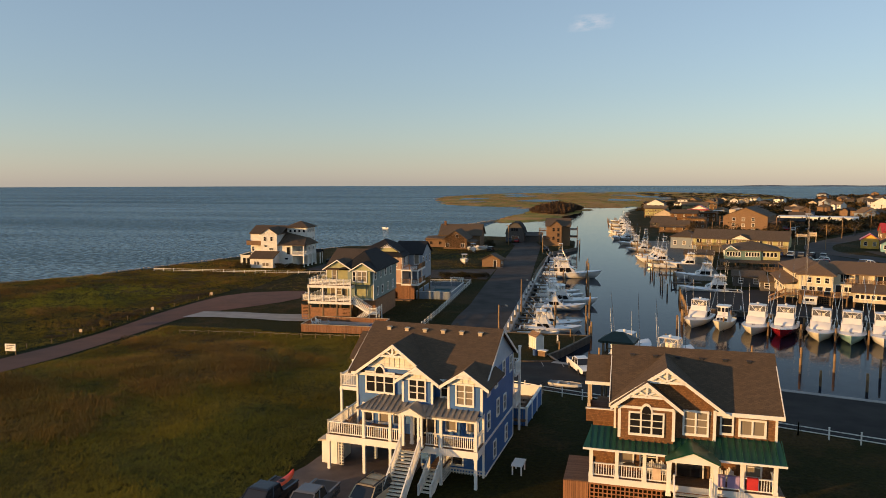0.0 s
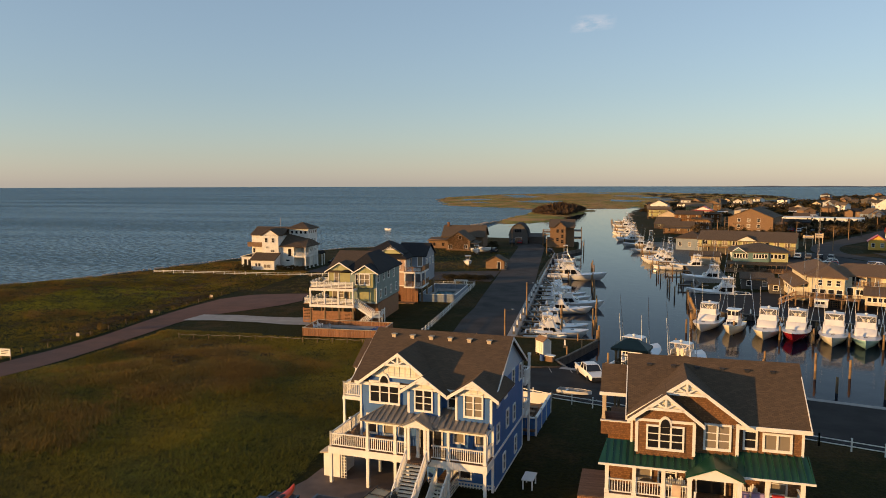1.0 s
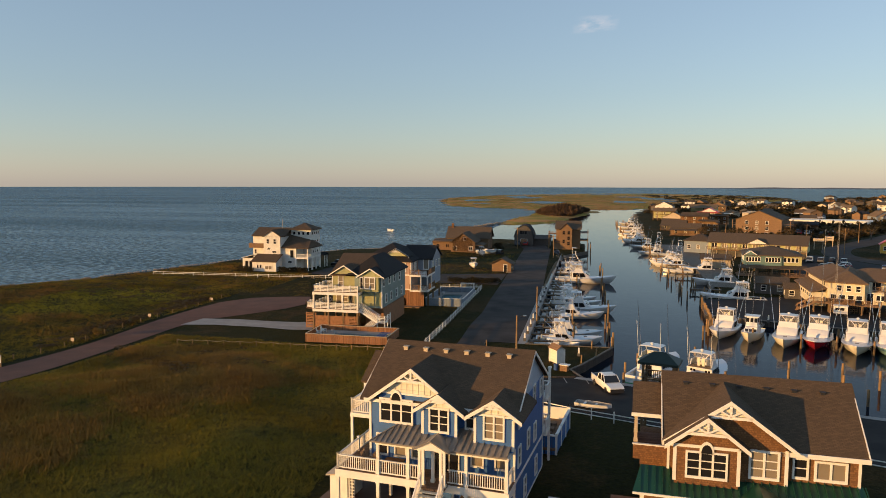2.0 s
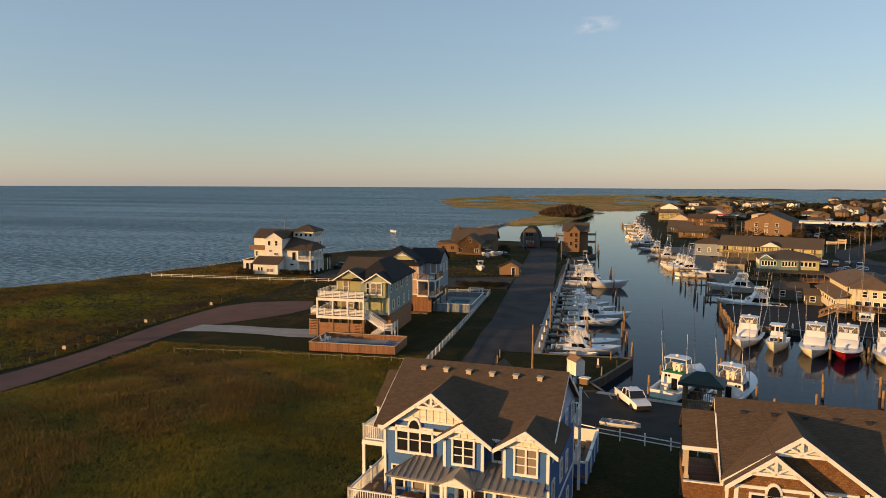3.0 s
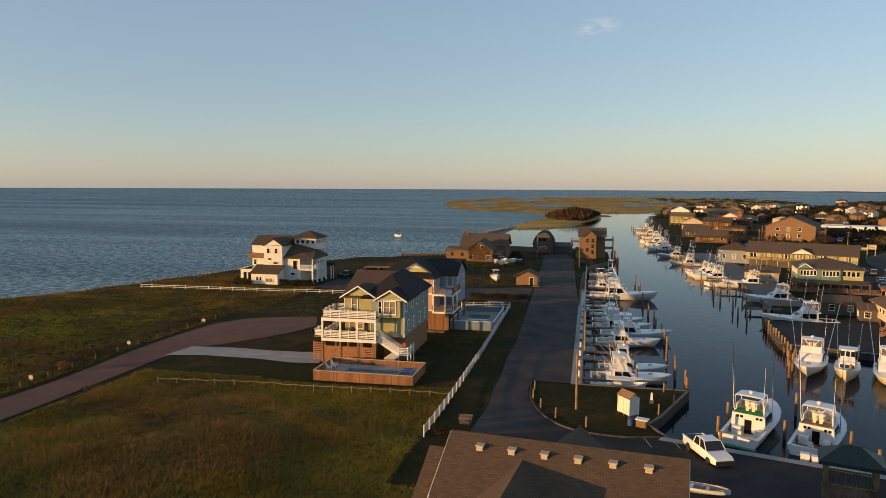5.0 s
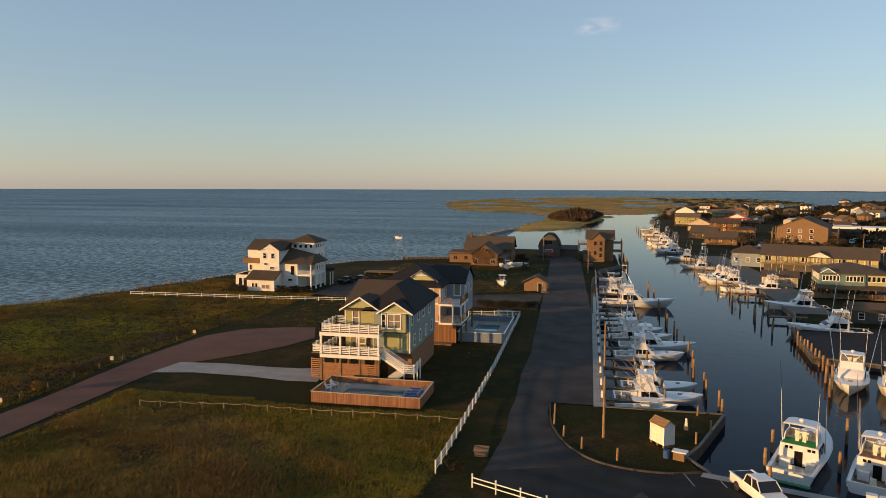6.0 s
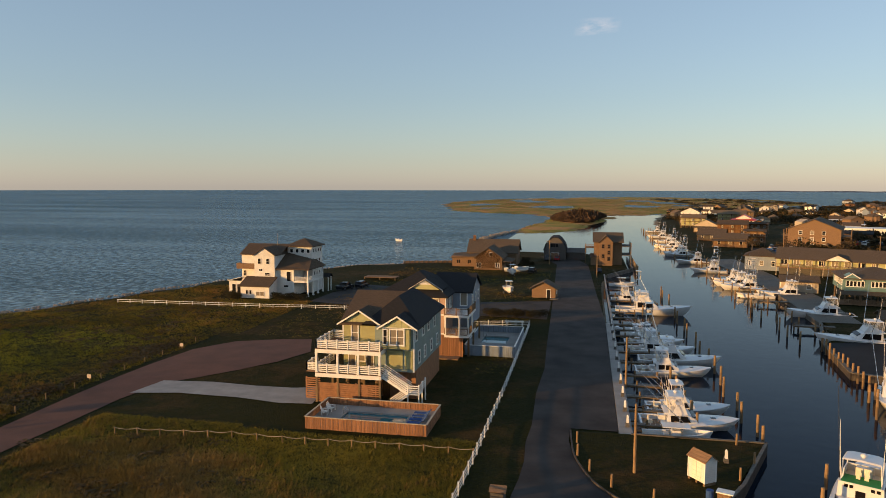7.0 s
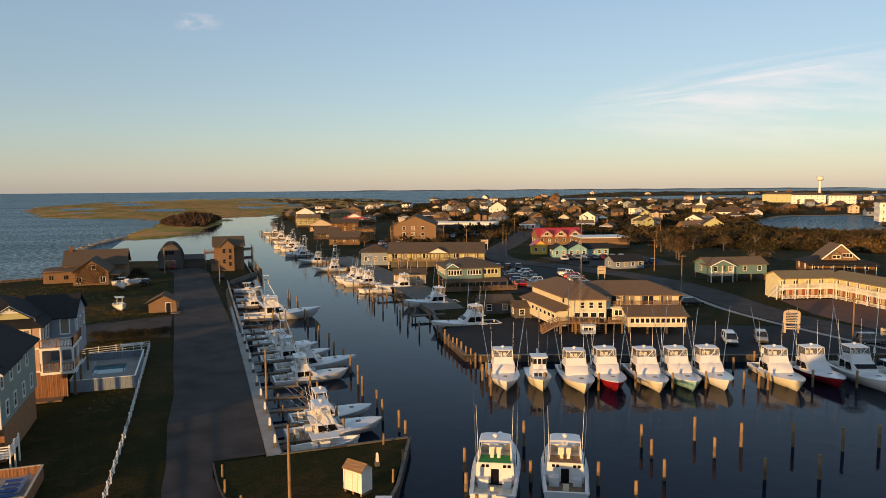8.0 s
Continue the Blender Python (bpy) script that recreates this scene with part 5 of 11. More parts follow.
    for k in range(4):
        st.beam((-24.1, 108.25, 1.7 + 0.24 * k), (-26.0, 108.25, 0.3 + 0.24 * k), 0.04, 0.1)
        st.box(-24.2, 109.18, 1.65 + 0.24 * k, -22.8, 109.22, 1.76 + 0.24 * k).box(-22.82, 109.2, 1.65 + 0.24 * k, -22.78, 112.5, 1.76 + 0.24 * k)
    for x, y in ((-24.15, 109.2), (-22.85, 109.2), (-22.85, 110.9), (-22.85, 112.5)):
        st.box(x - 0.07, y - 0.07, -0.1, x + 0.07, y + 0.07, 2.6)
    part("stair", st, WHITE, h, "white slatted stair with landing")
    m = Mesh()
    m.box(-27.2, 112.5, -0.1, -24.0, 125.8, Z1 - 0.2)
    part("lower_wall", m, WOOD_SLAT, h)
    return h


sage_house()


def deck_pool(x0, x1, y0, y1, z0, top, wx0, wx1, wy0, wy1, fence_mat, label):
    p = thing("swimming_pool", label, "pool", pose(0, 0, z0))
    deck = 0.45
    m = Mesh()
    m.box(x0, y0, -0.2, wx0, y1, deck).box(wx1, y0, -0.2, x1, y1, deck).box(wx0, y0, -0.2, wx1, wy0, deck).box(wx0, wy1, -0.2, wx1, y1, deck)
    part("deck", m, CONCRETE, p)
    m = Mesh()
    m.box(wx0, wy0, -0.2, wx1, wy1, deck - 0.18)
    part("pool_water", m, POOL_WATER, p, "still turquoise pool water")
    m = Mesh()
    for a, b2, c, d in ((x0, y0, x1, y0), (x1, y0, x1, y1), (x1, y1, x0, y1), (x0, y1, x0, y0)):
        m.beam((a, b2, top + 0.03), (c, d, top + 0.03), 0.2, 0.06)
    part("fence_cap", m, WHITE if fence_mat is not WOOD_FENCE else SIDE_BEIGE, p)
    for a, b2, c, d in ((x0, y0, x1, y0), (x1, y0, x1, y1), (x1, y1, x0, y1), (x0, y1, x0, y0)):
        plank_run(p, (a, b2), (c, d), -0.1, top, fence_mat, 0.28)
    m = Mesh()
    for sy in (0, 0.45):
        m.tube((wx0 - 0.1, wy1 - 0.6 - sy, deck), (wx0 - 0.1, wy1 - 0.6 - sy, deck + 0.75), 0.03)
        m.tube((wx0 - 0.1, wy1 - 0.6 - sy, deck + 0.75), (wx0 + 0.4, wy1 - 0.6 - sy, deck + 0.45), 0.03)
        m.tube((wx0 + 0.4, wy1 - 0.6 - sy, deck + 0.45), (wx0 + 0.4, wy1 - 0.6 - sy, deck - 0.2), 0.03)
    part("ladder", m, ALU, p)
    return p


deck_pool(-33.0, -19.9, 100.4, 107.2, 0.05, 1.2, -30.0, -22.9, 102.3, 105.2, WOOD_FENCE, "rectangular pool in a raised deck behind a board fence")


def lounger(m4, material, label):
    l = thing("sun_lounger", label, "lounger", m4, "poolside loungers")
    m = Mesh()
    m.box(0, 0, 0.25, 1.3, 0.6, 0.32)
    part("seat", m, material, l)
    m = Mesh()
    m.slab([(1.3, 0, 0.32), (1.9, 0, 0.75), (1.9, 0.6, 0.75), (1.3, 0.6, 0.32)][::1], 0.07)
    part("backrest", m, material, l)
    for x, y in ((0.1, 0.05), (0.1, 0.55), (1.2, 0.05), (1.2, 0.55)):
        q = Mesh()
        q.box(x - 0.03, y - 0.03, 0, x + 0.03, y + 0.03, 0.25)
        part("leg", q, WHITE, l)
    return l


for k in range(4):
    lounger(pose(-22.4, 102.0 + k * 1.05, 0.5), CANVAS_BLUE, "blue canvas sun lounger on the pool deck")


def adirondack(m4, label="white slatted garden chair on the deck", material=None):
    material = material or WHITE
    c = thing("garden_chair", label, "chair", m4, "garden chairs")
    m = Mesh()
    m.slab([(-0.3, -0.3, 0.42), (0.3, -0.3, 0.42), (0.3, 0.25, 0.3), (-0.3, 0.25, 0.3)], 0.05)
    part("seat", m, material, c)
    m = Mesh()
    for i in range(5):
        x = -0.28 + i * 0.12
        hgt = 1.05 - 0.12 * abs(i - 2)
        m.add([(x, 0.25, 0.3), (x + 0.1, 0.25, 0.3), (x + 0.1, 0.5, hgt), (x, 0.5, hgt), (x, 0.29, 0.3), (x + 0.1, 0.29, 0.3), (x + 0.1, 0.54, hgt), (x, 0.54, hgt)],
              [(0, 1, 2, 3), (7, 6, 5, 4), (0, 4, 5, 1), (2, 6, 7, 3), (1, 5, 6, 2), (0, 3, 7, 4)])
    part("backrest", m, material, c)
    m = Mesh()
    for s in (-1, 1):
        m.box(s * 0.38 - 0.06, -0.35, 0.55, s * 0.38 + 0.06, 0.4, 0.59).box(s * 0.36 - 0.03, -0.3, 0, s * 0.36 + 0.03, -0.22, 0.55).box(s * 0.36 - 0.03, 0.28, 0, s * 0.36 + 0.03, 0.36, 0.55)
    part("arm_frame", m, material, c)
    return c


adirondack(pose(-32.0, 103.6, 0.5, 0, 0, 100))
adirondack(pose(-31.8, 104.9, 0.5, 0, 0, 80))


# ---- the pink-beige house ----
def pink_house():
    h = thing("beach_house", "pink-beige house with charcoal hip roof, side balconies and wooden lower screen", "house", pose(0, 0, 0.15))
    Z1, Z2, ZE = 3.2, 6.2, 8.8
    m = Mesh()
    m.box(-35.5, 134.3, Z1, -24.9, 147, ZE)
    part("wall", m, SIDE_PINK, h)
    m = Mesh()
    m.box(-28.0, 140, Z1, -22.0, 149, ZE)
    part("wall", m, SIDE_GREYBLUE, h, "grey blue rear wing siding")
    m = Mesh()
    hip_roof(m, -35.5, -24.9, 134.3, 147, ZE + 0.05, 3.1, 0.45)
    part("roof", m, ROOF_DARK, h, "charcoal asphalt hip roof")
    m = Mesh()
    gable_roof(m, -28.0, -22.0, 140.0, 149.0, ZE, 2.3, "x", 0.35)
    part("rear_roof", m, ROOF_DARK, h)
    m = Mesh()
    m.prism([(140.0, ZE), (149.0, ZE), (144.5, ZE + 2.2)], -22.15, -22.0, "x")
    part("side_gable", m, SIDE_GREYBLUE, h)
    m = Mesh()
    m.prism([(-30.4, 9.75), (-25.8, 9.75), (-28.1, 11.2)], 134.9, 138, "y")
    part("gable_panel", m, SIDE_LIME, h)
    m = Mesh()
    rake(m, (-28.1, 11.4), (-30.8, 9.7), 134.8, 0.2)
    rake(m, (-28.1, 11.4), (-25.4, 9.7), 134.8, 0.2)
    part("barge_board", m, WHITE, h)
    m = Mesh()
    gable_roof(m, -30.4, -25.8, 134.9, 139, 9.75, 1.45, "y", 0.3, 0.14)
    part("gable_roof", m, ROOF_DARK, h)
    truss(h, -28.1, 11.2, 134.75, 2.3, 0.63, 10.6)
    m = Mesh()
    m.box(-35.55, 134.2, Z2 - 0.25, -24.85, 134.3, Z2).box(-35.55, 134.2, ZE - 0.2, -24.85, 134.3, ZE).box(-24.95, 134.25, Z1, -24.8, 134.4, ZE).box(-35.55, 134.2, Z1 - 0.1, -24.85, 134.3, Z1 + 0.12)
    part("trim", m, WHITE, h)
    window(h, "front", (-27.3, 134.3, Z2 + 0.6), 1.3, 1.6, 2, 1, 0.14, BLIND)
    window(h, "front", (-33.5, 134.3, Z2 + 0.6), 1.3, 1.6, 2, 1, 0.14, BLIND)
    window(h, "front", (-23.6, 140.0, Z2 + 0.5), 0.95, 1.9, 1, 1, 0.14, BLIND)
    window(h, "right", (-24.9, 136, Z2 + 0.5), 0.9, 1.9, 1, 1, 0.12)
    window(h, "right", (-24.9, 138, Z2 + 0.5), 0.9, 1.9, 1, 1, 0.12)
    for y in (141, 144, 147):
        window(h, "right", (-22.0, y, Z2 + 0.5), 0.8, 1.4, 1, 2)
    for z in (Z1, Z2):
        m = Mesh()
        m.box(-24.9, 133.3, z - 0.3, -21.2, 140, z)
        part("balcony_floor", m, WHITE, h)
        railing(h, (-24.85, 133.4), (-21.3, 133.4), z, 1.0, True, "baluster", SIDE_TAN, 1.9)
        railing(h, (-21.3, 133.4), (-21.3, 139.9), z, 1.0, True, "baluster", SIDE_TAN, 2.1)
    for x, y in ((-24.75, 133.45), (-22.6, 133.45), (-21.3, 133.45), (-21.3, 137)):
        post(h, x, y, Z1, Z2 - 0.28, 0.12)
    for x in (-35, -31.5, -28, -24.9, -21.4):
        for y in (134.5, 139, 145):
            post(h, x, y, -0.1, Z1, 0.14, PILE, "piling")
    plank_run(h, (-27.6, 134.25), (-24.9, 134.25), 1.4, Z1 - 0.1, WOOD_FENCE, 0.22)
    plank_run(h, (-25.6, 133.35), (-22.0, 133.35), 0.0, 2.9, WOOD_FENCE, 0.22)
    plank_run(h, (-35.5, 134.25), (-27.6, 134.25), 0.0, Z1 - 0.1, WOOD_FENCE, 0.3)
    m = Mesh()
    m.box(-35, 136, -0.1, -25, 146, Z1 - 0.1)
    part("lower_wall", m, WOOD_SLAT, h)
    m = Mesh()
    m.box(-27.5, 131.6, -0.1, -22.5, 133.3, 0.12)
    part("patio", m, SIDE_TAN, h)
    return h


pink_house()
deck_pool(-22.1, -14.6, 135.2, 150.5, 0.1, 1.5, -20.8, -16.6, 142.0, 147.2, SIDE_GREYBLUE, "turquoise pool on a grey deck behind a boarded fence")
pg = thing("pergola", "white timber pergola beside the pool", "pergola", pose(-17.5, 150.6, 0.1))
for x in (0, 2.6):
    post(pg, x, 0, 0, 2.3, 0.09)
m = Mesh()
m.box(-0.3, -0.1, 2.3, 2.9, 0.1, 2.45)
part("beam", m, WHITE, pg)
for i in range(8):
    m = Mesh()
    m.box(-0.2 + i * 0.4, -0.6, 2.45, -0.14 + i * 0.4, 0.6, 2.55)
    part("rafter", m, WHITE, pg)


# ---- the white house with the lookout tower ----
def white_house():
    h = thing("seaside_house", "white three-storey seaside house with brown roofs and a lookout tower", "house", pose(0, 0, 0.15))
    m = Mesh()
    m.box(-84.2, 184.0, 0, -75, 193, 9.3)
    m.box(-79.6, 181.2, 0, -74.6, 190, 9.5)
    gable_prism(m, -79.6, -74.6, 181.2, 184, 9.4, 9.5, 1.55)
    m.box(-74.6, 182.0, 0, -70.4, 190, 6.2)
    m.box(-74.4, 188.0, 0, -68.3, 194.6, 11.0)
    m.box(-81.2, 177.4, 0, -74.2, 181.2, 2.6)
    m.prism([(177.4, 2.6), (181.2, 2.6), (181.2, 4.2)], -81.2, -74.2, "x")
    m.box(-87.4, 183.6, 0, -84.2, 190, 2.9)
    part("wall", m, SIDE_WHITE, h)
    m = Mesh()
    gable_roof(m, -84.2, -74.6, 184, 193, 9.3, 2.0, "x", 0.35)
    part("roof", m, ROOF_BROWN, h, "brown shingle roof")
    m = Mesh()
    gable_roof(m, -79.6, -74.6, 181.2, 188.5, 9.45, 1.6, "y", 0.35)
    part("gable_roof", m, ROOF_BROWN, h)
    m = Mesh()
    hip_roof(m, -74.4, -68.3, 188.0, 194.6, 11.05, 1.7, 0.6)
    part("tower_roof", m, ROOF_BROWN, h, "brown pyramid tower roof")
    m = Mesh()
    m.slab([(-75.4, 181.4, 6.3), (-66.3, 181.4, 6.3), (-67.8, 187, 8.2), (-75.0, 188.0, 9.6)], 0.2)
    m.slab([(-66.3, 181.4, 6.3), (-66.3, 192, 6.3), (-68.4, 190, 8.0), (-67.8, 187, 8.2)], 0.2)
    part("porch_roof", m, ROOF_BROWN, h)
    m = Mesh()
    m.slab([(-81.6, 177.0, 2.75), (-73.9, 177.0, 2.75), (-73.9, 181.3, 4.5), (-81.6, 181.3, 4.5)], 0.18)
    part("garage_roof", m, ROOF_BROWN, h)
    m = Mesh()
    m.box(-70.4, 181.8, 3.2, -66.7, 191, 3.5)
    part("porch_floor", m, WHITE, h)
    for x, y in ((-70.3, 181.9), (-66.8, 181.9), (-66.8, 185), (-66.8, 188), (-66.8, 191)):
        post(h, x, y, -0.1, 3.2, 0.16)
        post(h, x, y, 3.5, 6.2, 0.12)
    railing(h, (-70.3, 181.9), (-66.8, 181.9), 3.5, 1.0, False)
    railing(h, (-66.8, 181.9), (-66.8, 191), 3.5, 1.0, False)
    m = Mesh()
    m.box(-84.6, 182.2, 6.0, -79.7, 184.0, 6.2).box(-84.6, 182.15, 6.2, -79.7, 182.25, 7.3).box(-84.65, 182.2, 6.2, -84.55, 184, 7.3)
    part("balcony", m, SIDE_TAN, h, "tan wooden upper balcony")
    m = Mesh()
    m.slab([(-87.6, 183.3, 3.0), (-84.1, 183.3, 3.9), (-84.1, 190.3, 3.9), (-87.6, 190.3, 3.0)], 0.12)
    part("lean_to_roof", m, SIDE_WHITE, h)
    for x, z, w, hh in ((-78.7, 7.4, 0.7, 1.2), (-76.6, 7.4, 0.7, 1.2), (-78.5, 5.7, 0.9, 0.5), (-77.0, 4.7, 1.2, 0.6)):
        window(h, "front", (x, 181.2, z), w, hh, 1, 2, 0.09)
    window(h, "front", (-72.7, 182.0, 2.0), 1.1, 0.5, 1, 1, 0.08)
    window(h, "front", (-83.8, 184.0, 4.2), 0.6, 1.2, 1, 2, 0.08)
    window(h, "front", (-79.9, 177.4, 0.9), 0.5, 0.9, 1, 1, 0.08)
    window(h, "front", (-79.0, 177.4, 0.9), 0.5, 0.9, 1, 1, 0.08)
    window(h, "front", (-77.4, 177.4, 0.6), 1.9, 0.9, 2, 1, 0.1, BLIND)
    for i in range(4):
        window(h, "front", (-73.7 + i * 1.4, 188.0, 9.5), 0.7, 0.8, 1, 1, 0.09)
        window(h, "right", (-68.3, 188.7 + i * 1.5, 9.5), 0.7, 0.8, 1, 1, 0.09)
    window(h, "front", (-69.8, 188.0, 7.0), 0.7, 1.4, 1, 2, 0.08)
    for y in (189.2, 190.8, 192.4):
        window(h, "right", (-68.3, y, 6.6), 0.7, 1.3, 1, 2, 0.08)
        window(h, "right", (-68.3, y, 3.6), 0.7, 1.3, 1, 2, 0.08)
    door(h, "front", (-72.0, 182.0, 3.5), 1.0, 2.1)
    for x in (-86.6, -85.3):
        door(h, "front", (x, 183.6, 0), 0.9, 2.1)
    m = Mesh()
    gable_roof(m, -68.2, -65.6, 192, 194, 3.4, 0.6, "x", 0.25, 0.12)
    part("entry_roof", m, ROOF_DARK, h)
    for x, y in ((-65.8, 192.1), (-65.8, 193.9)):
        post(h, x, y, -0.1, 3.3, 0.1)
    m = Mesh()
    m.tube((-76.0, 186, 10.5), (-76.0, 186, 14.2), 0.04)
    part("antenna", m, DARKMETAL, h)
    return h


white_house()


# ---- sheds and houses along the harbour road ----
def shed():
    s = thing("garden_shed", "small pale shed with brown gable roof on a grassy point", "shed", pose(4.7, 95.05, 0.42, 0, 0, -55))
    m = Mesh()
    m.box(0, 0, 0, 1.95, 1.2, 1.9)
    m.prism([(0, 1.9), (1.2, 1.9), (0.6, 2.36)], 0, 1.95, "x")
    part("wall", m, SIDE_WHITE, s)
    m = Mesh()
    gable_roof(m, 0, 1.95, 0, 1.2, 1.9, 0.46, "x", 0.14, 0.07)
    part("roof", m, SIDE_TAN, s)
    for x in (0.45, 1.0):
        m = Mesh()
        m.box(x, -0.03, 0.06, x + 0.5, 0, 1.75).box(x + 0.06, -0.045, 0.12, x + 0.44, -0.03, 0.2).box(x + 0.06, -0.045, 1.55, x + 0.44, -0.03, 1.63)
        part("door", m, CREAM, s)
    for x, y in ((0, 0), (1.95, 0), (1.95, 1.2)):
        m = Mesh()
        m.box(x - 0.05, y - 0.05, 0, x + 0.05, y + 0.05, 1.9)
        part("corner_board", m, WHITE, s)
    for x in (0.1, 0.98, 1.85):
        m = Mesh()
        m.box(x - 0.1, 0, -0.25, x + 0.1, 1.2, 0)
        part("skid", m, PILE, s)


shed()


def hut():
    s = thing("wooden_hut", "small tan wooden hut with a wide gable roof", "hut", pose(-16.6, 192.5, 0.05, 0, 0, -6))
    m = Mesh()
    m.box(0, 0, 0, 5.4, 4.2, 2.3)
    m.prism([(0, 2.3), (5.4, 2.3), (2.7, 3.7)], 0, 4.2, "y")
    part("wall", m, SIDE_TAN, s)
    m = Mesh()
    gable_roof(m, 0, 5.4, 0, 4.2, 2.3, 1.4, "y", 0.6, 0.12)
    part("roof", m, ROOF_GREY, s)
    door(s, "front", (3.4, 0, 0), 0.9, 2.0)
    window(s, "right", (5.4, 1.2, 1.0), 1.0, 0.8)
    m = Mesh()
    m.box(4.4, -2.0, 0, 6.2, 0, 0.12)
    part("step", m, DECK_GREY, s)


hut()


def ivy_house():
    h = thing("cottage", "brown shingled cottage overgrown with ivy beside the harbour road", "house", pose(0, 0, 0.05))
    m = Mesh()
    m.box(-38, 242, 0, -29.5, 252, 3.8)
    m.prism([(-38, 3.8), (-29.5, 3.8), (-33.75, 6.8)], 242, 252, "y")
    m.box(-42, 255, 0, -26.5, 266, 4.4)
    m.prism([(255, 4.4), (266, 4.4), (260.5, 8.0)], -42, -26.5, "x")
    part("wall", m, SIDE_TAN, h)
    m = Mesh()
    gable_roof(m, -42, -26.5, 255, 266, 4.4, 3.6, "x", 0.6)
    part("roof", m, ROOF_GREY, h, "weathered brown shingle roof")
    m = Mesh()
    gable_roof(m, -38, -29.5, 242, 254, 3.8, 3.0, "y", 0.5)
    part("gable_roof", m, ROOF_GREY, h)
    m = Mesh()
    m.slab([(-47, 250, 2.9), (-38.4, 250, 3.4), (-38.4, 257, 4.2), (-47, 257, 3.7)], 0.2)
    part("wing_roof", m, ROOF_GREY, h)
    m = Mesh()
    m.slab([(-29.2, 241.6, 2.9), (-26.6, 241.6, 2.7), (-26.6, 252, 2.7), (-29.2, 252, 3.3)], 0.15)
    part("porch_roof", m, ROOF_GREY, h)
    m = Mesh()
    m.box(-46.5, 250.5, 0, -38, 256.5, 3.3)
    part("wing_wall", m, SIDE_TAN, h)
    m = Mesh()
    m.box(-41.2, 259.6, 7, -40.4, 260.6, 9.3)
    part("chimney", m, CEDAR, h)
    for x in (-26.9, -26.9):
        post(h, x, 241.9, 0, 2.6, 0.1)
    for x in (-37.2, -31.5):
        window(h, "front", (x, 242, 0.9), 1.2, 1.3, 2, 1)
    window(h, "front", (-33.4, 242, 4.4), 0.8, 1.0, 1, 1)
    for x in (-45.0, -41.5):
        window(h, "front", (x, 250.5, 1.0), 1.0, 1.1, 2, 1, 0.06, None, True, False, SIDE_TAN)
    m = Mesh()
    rnd = random.Random(5)
    for _ in range(2200):
        u, v = rnd.random(), rnd.random()
        x, z = -37.4 + 7.2 * u, 0.6 + 5.2 * v
        if z > 3.8 + (4.2 - abs(x + 33.75)) * 0.7 or (1.2 < z < 2.4 and abs(x + 31) < 0.8):
            continue
        s = 0.17
        c = Vector((x, 241.85 - rnd.random() * 0.35, z))
        a = Vector((rnd.uniform(-1, 1), rnd.uniform(-0.4, 0.4), rnd.uniform(-1, 1))) * s
        q = Vector((rnd.uniform(-1, 1), rnd.uniform(-0.4, 0.4), rnd.uniform(-1, 1))) * s
        m.add([c, c + a, c + a + q, c + q], [(0, 1, 2, 3)])
    part("ivy", m, LEAF_RUST, h, "rusty autumn ivy on the gable", kind="stuff")


def leaf_mat(name, a, b2):
    m, nt, b = principled(name, a, 0.8, 0, 0.2)
    geo = nt.nodes.new("ShaderNodeNewGeometry")
    c = ramp(nt, geo.outputs["Random Per Island"], [(0.0, a), (1.0, b2)])
    c = mixed(nt, calc(nt, "MULTIPLY", noise_tex(nt, 0.3), 0.5), c, mul(a, 0.5))
    c = mixed(nt, ramp(nt, noise_tex(nt, 0.07, 5, 0.6), [(0.36, (0.75, 0.75, 0.75)), (0.62, (0, 0, 0))]), c, mul(a, 0.4))
    nt.links.new(c, b.inputs["Base Color"])
    return m


LEAF_RUST = leaf_mat("rusty ivy leaves", (0.06, 0.035, 0.014), (0.13, 0.065, 0.024))
# oak and scrub tones: plant colour with shaded and sunlit foliage put in
LEAF_OAK = leaf_mat("live oak leaves", (0.027, 0.025, 0.009), (0.08, 0.057, 0.019))
LEAF_SCRUB = leaf_mat("dune scrub leaves", (0.075, 0.05, 0.019), (0.2, 0.115, 0.04))
GRASS_GREEN = leaf_mat("green grass blades", (0.21, 0.15, 0.011), (0.38, 0.25, 0.02))
GRASS_DEEP = leaf_mat("deep green grass blades", (0.12, 0.115, 0.011), (0.24, 0.19, 0.018))
GRASS_RUST = leaf_mat("rust-brown grass blades", (0.21, 0.115, 0.026), (0.46, 0.25, 0.06))
GRASS_LUSH = leaf_mat("lush green grass blades", (0.27, 0.24, 0.014), (0.4, 0.33, 0.024))
MARSH_GRASS = leaf_mat("golden marsh grass", (0.21, 0.18, 0.037), (0.47, 0.25, 0.08))
LEAF_ISLET = leaf_mat("rusty islet brush", (0.075, 0.045, 0.024), (0.17, 0.095, 0.048))
GRASS_STRAW = leaf_mat("straw grass blades", (0.2, 0.115, 0.023), (0.44, 0.25, 0.05))
BARK = plain("grey bark", (0.11, 0.085, 0.065), 0.9, 0.25, 3, 20, relief=0.6)
ivy_house()


